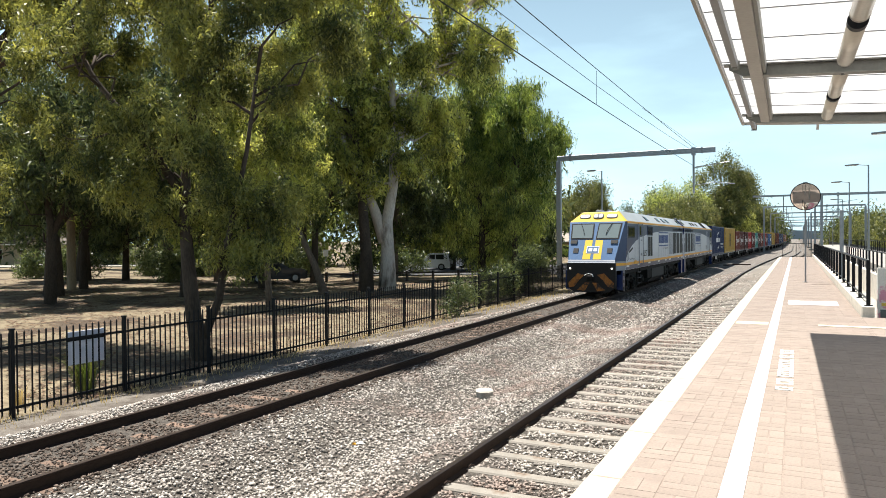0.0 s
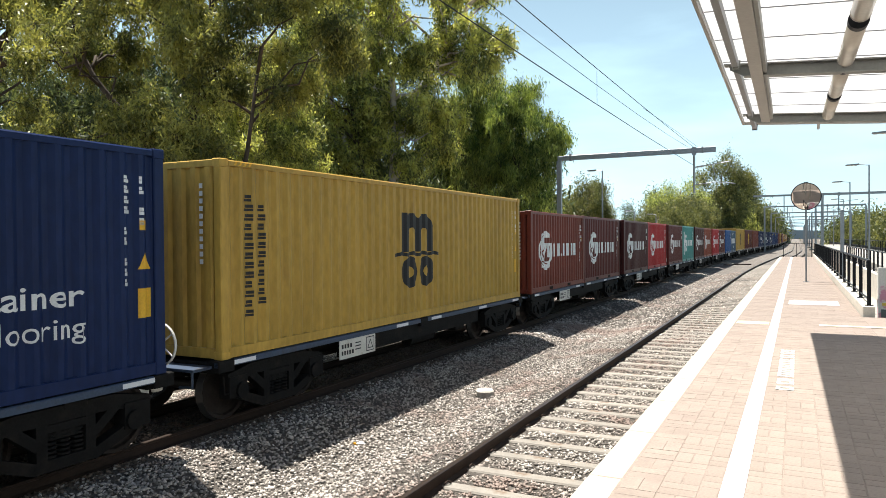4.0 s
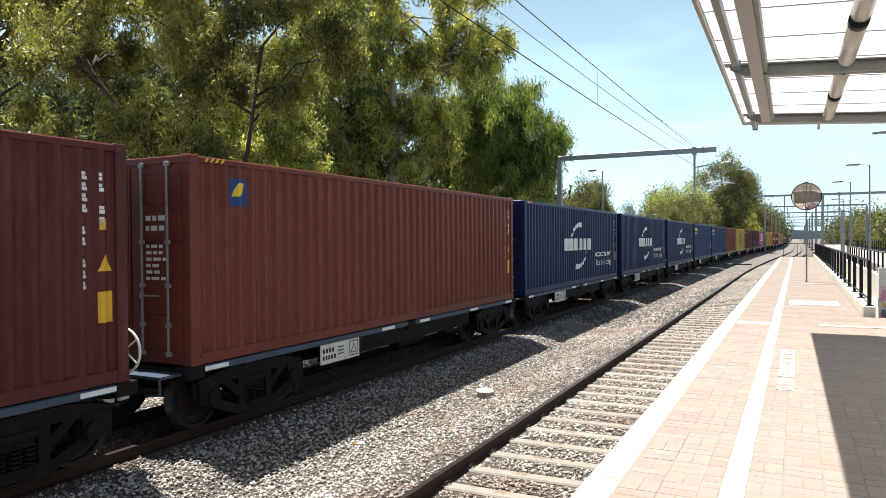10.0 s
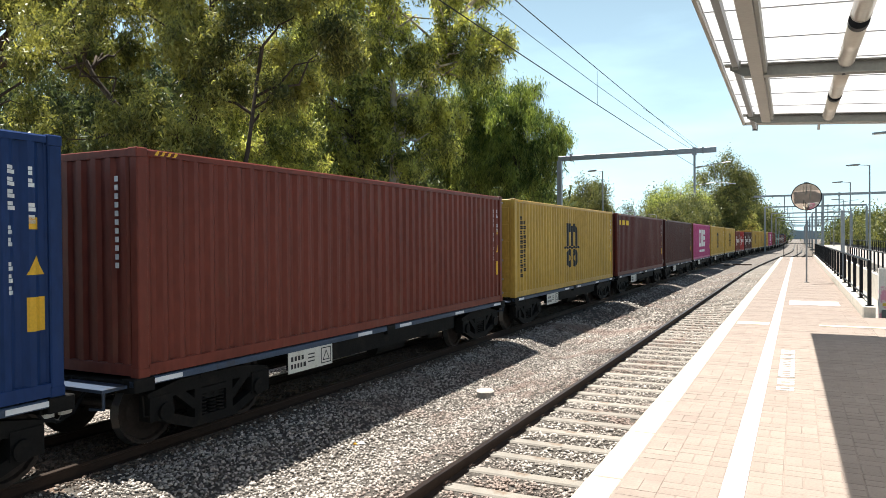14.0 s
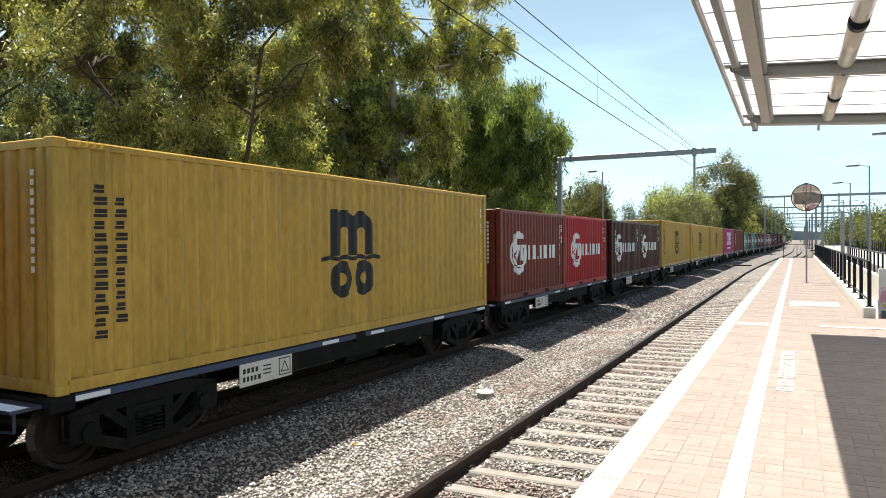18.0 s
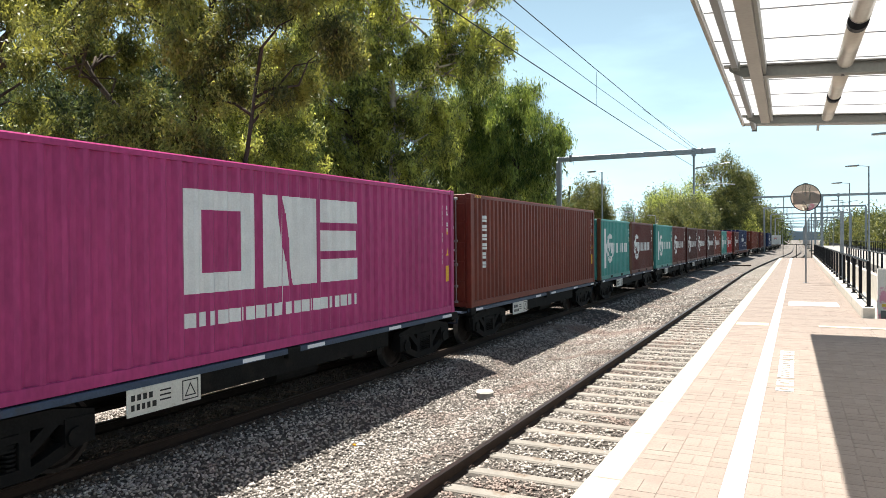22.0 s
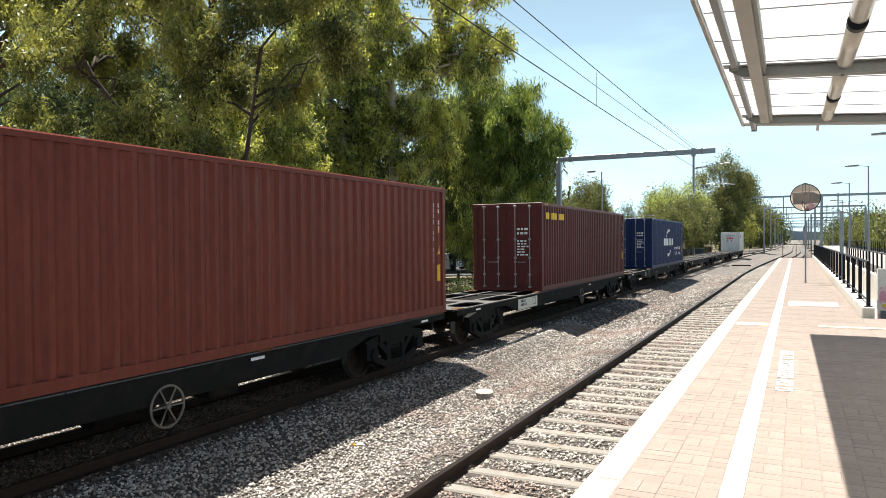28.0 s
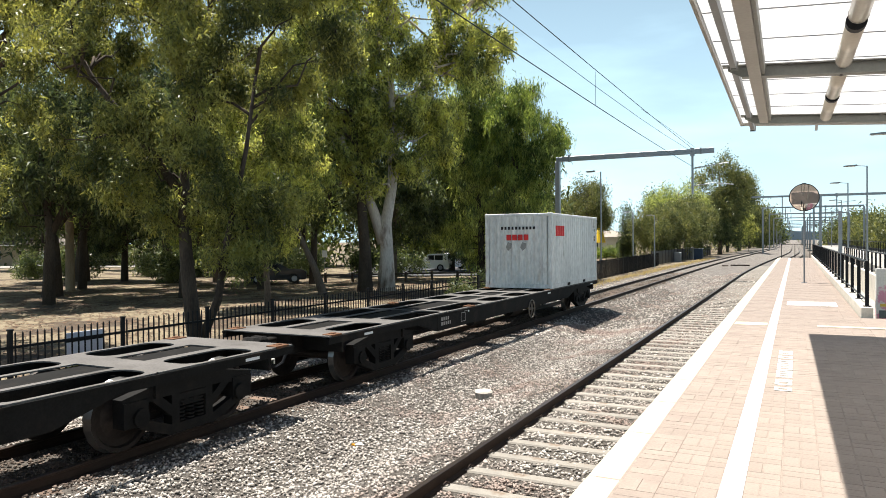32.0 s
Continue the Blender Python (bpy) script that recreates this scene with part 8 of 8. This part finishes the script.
# shrubs, tufts and dry weeds
def shrub(name, x, y, blobs, label, leaf, n, size, seed, droop=0.2, narrow=0.3):
    s = tagged(empty(name, pose(x, y, ground_h(x, y))), label, "shrub", "shrubs")
    g = Geo()
    for bx, by, bz, br in blobs:
        g.tube([(bx * 0.2, by * 0.2, -0.1), (bx * 0.6, by * 0.6, bz * 0.5), (bx, by, bz)], [0.03, 0.02, 0.01], 5)
    part("stems", g, M_BARKMID, s)
    leaf_cloud("foliage", blobs, n, size, leaf, s, seed, droop, 12, narrow)
    return s


shrub("shrub", -12.05, 25.2, [(0, 0, 0.5, 0.45), (0.3, 0.6, 0.8, 0.5), (-0.1, -0.5, 0.5, 0.4), (0.1, 0.2, 1.2, 0.4)], "straggly grey-green shrub growing through the fence", LEAF_DARK, 1800, 0.13, 5)
shrub("shrub", -13.6, 32.0, [(0, 0, 0.8, 0.8), (0.4, 1.2, 1.2, 0.9), (0, -1.0, 0.7, 0.7), (0, 2.4, 0.8, 0.8)], "dark shrub behind the fence", LEAF_DARK, 5000, 0.16, 6)
shrub("shrub", -14.5, 40.0, [(0, 0, 1.0, 1.0), (0.2, 1.6, 1.4, 1.1), (0, -1.4, 0.8, 0.9), (-0.6, 3.0, 1.6, 1.2)], "dark shrub behind the fence", LEAF_DARK, 6000, 0.2, 7)
rs = random.Random(77)
for d, b in ((60, -42), (63, -36), (61, -31.5), (66, -27), (64, -21.5), (68, -17), (63, -12.5), (66, -7.5), (62, -3.5), (70, 3.0), (56, -22.0), (54, -14.0)):
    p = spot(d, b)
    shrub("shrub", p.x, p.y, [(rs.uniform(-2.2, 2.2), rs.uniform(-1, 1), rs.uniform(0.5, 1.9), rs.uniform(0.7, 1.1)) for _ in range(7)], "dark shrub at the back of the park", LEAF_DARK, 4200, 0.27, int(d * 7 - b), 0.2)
for d, b, w in ((118, 24.0, 2.2), (118, 28.2, 2.2), (122, 21.0, 2.0), (121, 16.5, 2.2)):
    p = spot(d, b)
    shrub("hedge", p.x, p.y, [(i * 0.9 - 1.8, 0, 0.8, 0.8) for i in range(5)], "clipped bright green hedge before the houses", LEAF_BRIGHT, 3500, 0.3, int(d + b), 0.0)
M_BLADE = leaf_mat("strap_leaf_blades", (0.05, 0.085, 0.02), (0.16, 0.17, 0.05), 0.3)
M_DRY = leaf_mat("dry_grass_blades", (0.34, 0.26, 0.13), (0.50, 0.41, 0.23), 0.3)


def tuft(name, x, y, z, n, h, spread, material, seed, label):
    r = random.Random(seed)
    t = tagged(empty(name, pose(x, y, z)), label, "grass")
    g = Geo()
    for _ in range(n):
        a, lean = r.uniform(0, math.tau), r.uniform(0.1, 0.6)
        hh = h * r.uniform(0.6, 1.1)
        c, s = math.cos(a), math.sin(a)
        bx, by = c * spread * r.random(), s * spread * r.random()
        w = 0.008 + 0.006 * r.random()
        g.add([(bx - s * w, by + c * w, -0.03), (bx + s * w, by - c * w, -0.03), (bx + c * lean * hh * 0.5 + s * w, by + s * lean * hh * 0.5 - c * w, hh * 0.7), (bx + c * lean * hh * 0.5 - s * w, by + s * lean * hh * 0.5 + c * w, hh * 0.7),
               (bx + c * lean * hh * 1.1, by + s * lean * hh * 1.1, hh * 0.9)], [(0, 1, 2, 3), (3, 2, 4)])
    part("blades", g.mesh("blades", material, fix=False), None, t)
    return t


tuft("strap_grass", -13.1, 9.75, GROUND_Z, 150, 0.95, 0.18, M_BLADE, 3, "green strap-leaved tussock behind the fence")
tuft("strap_grass", -13.3, 8.5, GROUND_Z, 30, 0.4, 0.15, M_DRY, 4, "small dry tussock behind the fence")
rr = random.Random(8)
weeds = Geo()
for _ in range(5200):
    y = 4 + 110 * rr.random() ** 1.4
    k = (freight_x(y) - FREIGHT_X) * 0.8
    x = rr.choice((rr.uniform(-12.9, -10.9), rr.gauss(-12.2, 0.25))) + k
    h = rr.uniform(0.04, 0.16) * (1 + (y > 50) * rr.random() * 1.3)
    a = rr.uniform(0, math.tau)
    w = 0.006 + 0.0004 * y
    z = ground_h(x, y)
    weeds.add([(x - w * math.cos(a), y - w * math.sin(a), z - 0.02), (x + w * math.cos(a), y + w * math.sin(a), z - 0.02), (x + h * 0.5 * math.sin(a), y - h * 0.5 * math.cos(a), z + h)], [(0, 1, 2)])
tagged(new("dry_weeds", weeds.mesh("dry_weeds", M_DRY, fix=False)), "dry pale grass and weeds along the fence", "grass", kind="stuff")
lt = Geo()
for _ in range(9000):
    d = 14 + 46 * rr.random() ** 1.3
    p = spot(d, rr.uniform(-0.62, 0.02) * d)
    if p.x > -12.4:
        continue
    a, w = rr.uniform(0, math.tau), rr.uniform(0.05, 0.14) * (0.6 + d / 40)
    c, s = math.cos(a) * w, math.sin(a) * w
    z = p.z + 0.02
    lt.add([(p.x - c, p.y - s, z + rr.uniform(0, 0.02)), (p.x - s * 0.3, p.y + c * 0.3, z), (p.x + c, p.y + s, z + rr.uniform(0.01, 0.04)), (p.x + s * 0.3, p.y - c * 0.3, z)], [(0, 1, 2, 3)])
tagged(new("bark_litter", lt.mesh("bark_litter", mat("fallen_bark_and_leaves", (0.126, 0.081, 0.052), 0.9, 0, 0.3, 3, 20, 0.1, 0.002, island=0.6), fix=False)), "fallen bark strips and dry leaves", "leaf litter", kind="stuff")

# ------------------------------------------------------------ car park, cars and houses
M_ASPHALT = mat("grey_asphalt", (0.074, 0.074, 0.078), 0.9, 0, 0.2, 1.0, 30, 0.3, 0.004)
def slab_at(name, d0, d1, b0, b1, z, material, label, cat):
    c = [spot(d0, b0), spot(d0, b1), spot(d1, b1), spot(d1, b0)]
    g = Geo()
    g.add([(p.x, p.y, -0.5) for p in c] + [(p.x, p.y, z) for p in c], [(3, 2, 1, 0), (4, 5, 6, 7)] + [(i, (i + 1) % 4, 4 + (i + 1) % 4, 4 + i) for i in range(4)])
    return tagged(new(name, g.mesh(name, material)), label, cat, kind="structure")


slab_at("car_park", 62, 84, -9, 14, -0.33, M_ASPHALT, "grey asphalt car park behind the trees", "car park")
slab_at("park_road", 92, 99, -90, -22, -0.33, M_CONC, "pale road across the back of the park", "road")
M_CARWHITE = mat("white_car_paint", (0.75, 0.76, 0.77), 0.25, 0, 0.03, 2, 20, 0.0, coat=0.5)
M_CARDARK = mat("black_car_paint", (0.015, 0.018, 0.022), 0.25, 0, 0.05, 2, 20, 0.0, coat=0.5)
M_TYRE = mat("tyre_rubber", (0.015, 0.015, 0.015), 0.85, 0, 0.1, 5, 40, 0.1, 0.003)
M_TAIL = mat("red_tail_lamp", (0.296, 0.015, 0.015), 0.3, 0, 0.05)


def car(ahead, aside, turn, paintwork, label, L=4.5, H=1.75, spare=False, wagon=True):
    p = spot(ahead, aside, -0.33)
    c = tagged(empty("parked_car", Matrix.Translation(p) @ Matrix.Rotation(radians(YAW + turn), 4, "Z")), label, "car", "parked cars")
    h = L / 2
    lower = [(-h, 0.35), (-h + 0.05, 0.25), (h - 0.1, 0.25), (h, 0.4), (h - 0.03, 0.80), (h - 0.25, 0.98), (h - 1.25, 1.06), (-h + 0.05, 1.06), (-h, 0.9)]
    cab = [(h - 1.3, 1.05), (h - 1.95, H - 0.06), (h - 2.2, H), (-h + 0.35, H), (-h + 0.15, H - 0.1), (-h + 0.03, 1.05)] if wagon else [(h - 1.2, 1.0), (h - 1.95, H - 0.05), (-h + 1.2, H), (-h + 0.4, 1.0)]
    part("body", Geo().prism(lower, "y", -0.88, 0.88), paintwork, c)
    part("cabin", Geo().prism([(x, z) for x, z in cab], "y", -0.80, 0.80), paintwork, c)
    for s in (-1, 1):
        for x0, x1 in ((h - 2.6, h - 1.75), (h - 3.5, h - 2.68), (-h + 0.3, h - 3.58)):
            if x1 - x0 > 0.25:
                part("side_window", Geo().prism([(x0, 1.1), (x1, 1.1), (x1 - (0.35 if x1 > h - 1.8 else 0), H - 0.14), (x0, H - 0.14)], "y", s * 0.80, s * 0.812), M_GLASS, c)
        for x in (-h + 0.85, h - 0.9):
            w = part("wheel", Geo().cyl((x, s * 0.70, 0.34), (x, s * 0.90, 0.34), 0.34, 20), M_TYRE, c)
            part("rim", Geo().cyl((x, s * 0.90, 0.34), (x, s * 0.91, 0.34), 0.21, 14), M_STEEL, w)
        part("tail_lamp", Geo().box(-h - 0.012, -h + 0.02, s * 0.76 - 0.09, s * 0.76 + 0.09, 0.75, 1.02), M_TAIL, c)
        part("head_lamp", Geo().box(h - 0.12, h - 0.0, s * 0.66 - 0.16, s * 0.66 + 0.16, 0.70, 0.86), M_SCREEN, c)
    part("rear_window", Geo().prism([(-0.68, 1.12), (0.68, 1.12), (0.60, H - 0.15), (-0.60, H - 0.15)], "x", -h + 0.0, -h + 0.09), M_GLASS, c)
    part("bumper", Geo().box(-h - 0.06, -h + 0.05, -0.86, 0.86, 0.3, 0.52, 0.02).box(h - 0.06, h + 0.05, -0.86, 0.86, 0.3, 0.52, 0.02), M_GREYSTEEL, c)
    if spare:
        part("spare_wheel", Geo().cyl((-h - 0.02, 0.1, 0.95), (-h - 0.24, 0.1, 0.95), 0.34, 18), M_CARWHITE, c)
    return c


car(72.0, -1.25, 172, M_CARWHITE, "white four-wheel-drive wagon with a spare wheel, parked", 4.1, 1.72, True)
car(76.0, 1.0, 205, M_CARWHITE, "white utility parked nose out in the car park", 4.7, 1.75)
car(67.0, -4.1, 190, M_CARWHITE, "white hatchback parked behind the gum trees", 4.0, 1.5, wagon=False)
car(52.5, -12.4, 20, M_CARDARK, "black car parked under the trees", 4.4, 1.5, wagon=False)
for i in range(7):
    p = spot(53 + i * 0.4, -10.8 + i * 2.0)
    bo_ = tagged(empty("timber_barrier", pose(p.x, p.y, p.z)), "low dark timber barrier at the car park", "barrier", "timber barriers")
    part("post", Geo().box(-0.08, 0.08, -0.08, 0.08, -0.1, 0.75, 0.01), M_BARK, bo_)
    part("rail", Geo().tube([(0, 0, 0.6), tuple((SIDE * 1.9 + FWD * 0.38) + Vector((0, 0, 0.6)))], 0.06, 6), M_BARK, bo_)
ps = spot(58, -9.6)
sp = tagged(empty("park_sign", pose(ps.x, ps.y, ps.z, 0, 0, YAW)), "small white sign on a thin post in the park", "sign")
part("post", Geo().tube([(0, 0, 0), (0, 0, 2.4)], 0.03, 6), M_STEEL, sp)
part("plate", Geo().box(-0.2, 0.2, -0.03, -0.015, 1.85, 2.4), M_WHITE, sp)
post2 = tagged(empty("timber_pole", Matrix.Translation(spot(46.5, -24.4))), "pale timber pole in the park", "pole")
part("pole", Geo().cyl((0, 0, -0.1), (0, 0, 5.5), 0.30, 12, 0.24), mat("pale_timber", (0.252, 0.185, 0.118), 0.9, 0, 0.2, 2, 20, 0.3, 0.005, stretch=(1, 1, 0.2)), post2)

M_BRICKC = mat("cream_brick_wall", (0.385, 0.318, 0.222), 0.9, 0, 0.15, 3, 30, 0.3, 0.005)
M_BRICKR = mat("red_brown_brick_wall", (0.222, 0.126, 0.074), 0.9, 0, 0.2, 3, 30, 0.3, 0.005)
M_TILE = mat("grey_roof_tile", (0.163, 0.141, 0.126), 0.85, 0, 0.2, 2, 20, 0.4, 0.01)
M_PALEROOF = mat("pale_roof_tile", (0.311, 0.274, 0.229), 0.85, 0, 0.2, 2, 20, 0.4, 0.01)


def house(ahead, aside, turn, w, dep, wall_h, rise, wall_m, roof_m, label, wins):
    p = spot(ahead, aside, GROUND_Z)
    h = tagged(empty("house", Matrix.Translation(p) @ Matrix.Rotation(radians(YAW + turn), 4, "Z")), label, "house", "houses")
    part("wall", Geo().box(-w / 2, w / 2, 0, dep, -0.1, wall_h), wall_m, h)
    e = 0.5
    part("roof", Geo().add([(-w / 2 - e, -e, wall_h - 0.05), (w / 2 + e, -e, wall_h - 0.05), (w / 2 + e, dep + e, wall_h - 0.05), (-w / 2 - e, dep + e, wall_h - 0.05), (-w / 2 + dep * 0.4, dep / 2, wall_h + rise), (w / 2 - dep * 0.4, dep / 2, wall_h + rise)],
                            [(0, 1, 5, 4), (1, 2, 5), (2, 3, 4, 5), (3, 0, 4), (3, 2, 1, 0)]), roof_m, h)
    part("gutter", Geo().box(-w / 2 - e - 0.05, w / 2 + e + 0.05, -e - 0.1, -e, wall_h - 0.10, wall_h + 0.02), M_WHITE, h)
    for x, ww, z0, z1 in wins:
        win = part("window", Geo().box(x - ww / 2 - 0.06, x + ww / 2 + 0.06, -0.03, 0.0, z0 - 0.06, z1 + 0.06), M_WHITE, h)
        part("pane", Geo().box(x - ww / 2, x + ww / 2, -0.045, -0.03, z0, z1), M_GLASS, win)
    return h


house(104, -63.5, 0, 17, 8, 3.0, 2.2, M_BRICKC, M_TILE, "cream brick house with a tiled roof beyond the park", ((5.0, 1.6, 0.9, 2.2), (-2, 1.6, 0.9, 2.2), (2.0, 1.0, 0.3, 2.2)))
g_p = spot(102.5, -57.5, GROUND_Z)
gb = tagged(empty("gable_porch", Matrix.Translation(g_p) @ Matrix.Rotation(radians(YAW), 4, "Z")), "cream gabled porch of the house", "porch")
part("wall", Geo().prism([(-2.4, 0), (2.4, 0), (2.4, 3.0), (0, 4.9), (-2.4, 3.0)], "y", 0, 1.4), M_BRICKC, gb)
part("roof", Geo().prism([(-2.9, 2.75), (0, 5.05), (2.9, 2.75), (2.9, 2.95), (0, 5.3), (-2.9, 2.95)], "y", -0.3, 1.5), M_TILE, gb)
part("window", Geo().box(-0.9, 0.7, -0.04, 0.0, 1.0, 2.1), M_WHITE, gb)
house(128, 19.5, 0, 16, 9, 2.7, 1.9, M_BRICKR, M_PALEROOF, "brown brick house with a pale tiled roof", ((-3.2, 1.5, 0.8, 2.0), (0.2, 2.2, 0.6, 2.2), (4, 1.8, 0.8, 2.0)))
house(126, 29.5, 0, 10, 8, 3.6, 1.2, mat("white_render", (0.62, 0.60, 0.56), 0.8, 0, 0.08, 2, 20, 0.1, 0.003), M_PALEROOF, "white rendered house behind the fence", ((2.2, 1.6, 1.2, 2.6), (-2.5, 1.5, 1.2, 2.6)))
um = tagged(empty("garden_umbrella", Matrix.Translation(spot(121, 27.0, GROUND_Z))), "closed yellow garden umbrella", "umbrella")
part("pole", Geo().tube([(0, 0, 0), (0, 0, 6.3)], 0.05, 6), M_STEEL, um)
part("canopy", Geo().cyl((0, 0, 2.6), (0, 0, 6.2), 0.95, 12, 0.12), M_LOGOYELLOW, um)


# ------------------------------------------------------------ what moves
def train_place(t):
    """Where the leading edge of the first container stands along the line."""
    knots = ((0, 0.0), (5.5, -0.08), (7, -0.2), (10, -0.18), (14, -0.22), (16.5, 0.10), (18.5, -0.08), (20, -0.06), (23, -0.22), (26, -0.2), (28, -0.1), (32, 0.0))
    fix = 0.0
    for (a, u), (b, v) in zip(knots, knots[1:]):
        if a <= t <= b:
            fix = u + (v - u) * (t - a) / (b - a)
    return 73.439 - 19.698 * t - 0.00897 * t * t - 0.00014 * t ** 3 + fix


def on_line(s, z, t):
    y = s + train_place(t)
    turn = math.degrees(math.atan((freight_x(y + 2) - freight_x(y - 2)) / 4))
    return pose(freight_x(y), y, z, 0, 0, -turn)


def motions():
    times = [float(i) for i in range(33)]
    for ob, s, z in RIDERS:
        walk(ob, [(t, on_line(s, z, t)) for t in times])
    for wheel, m, s, radius in ROLLERS:
        # the wheels are keyed turn by turn while they pass the platform
        t0 = min(times, key=lambda t: abs(s + train_place(t) - 30.0))
        rows, angle = [(0.0, m)], 0.0
        a, b = round(max(0.1, t0 - 0.3) * 30) / 30, min(31.9, t0 + 1.6)
        steps = int((b - a) * 30)
        if steps < 2 or not -10 < s + train_place(t0) < 60:
            continue
        start = train_place(a)
        for i in range(steps + 1):
            t = a + i / 30.0
            angle = (train_place(t) - start) / radius
            rows.append((t, m @ Matrix.Rotation(-angle, 4, "X")))
        rows.append((32.0, rows[-1][1]))
        walk(wheel, rows)


motions()
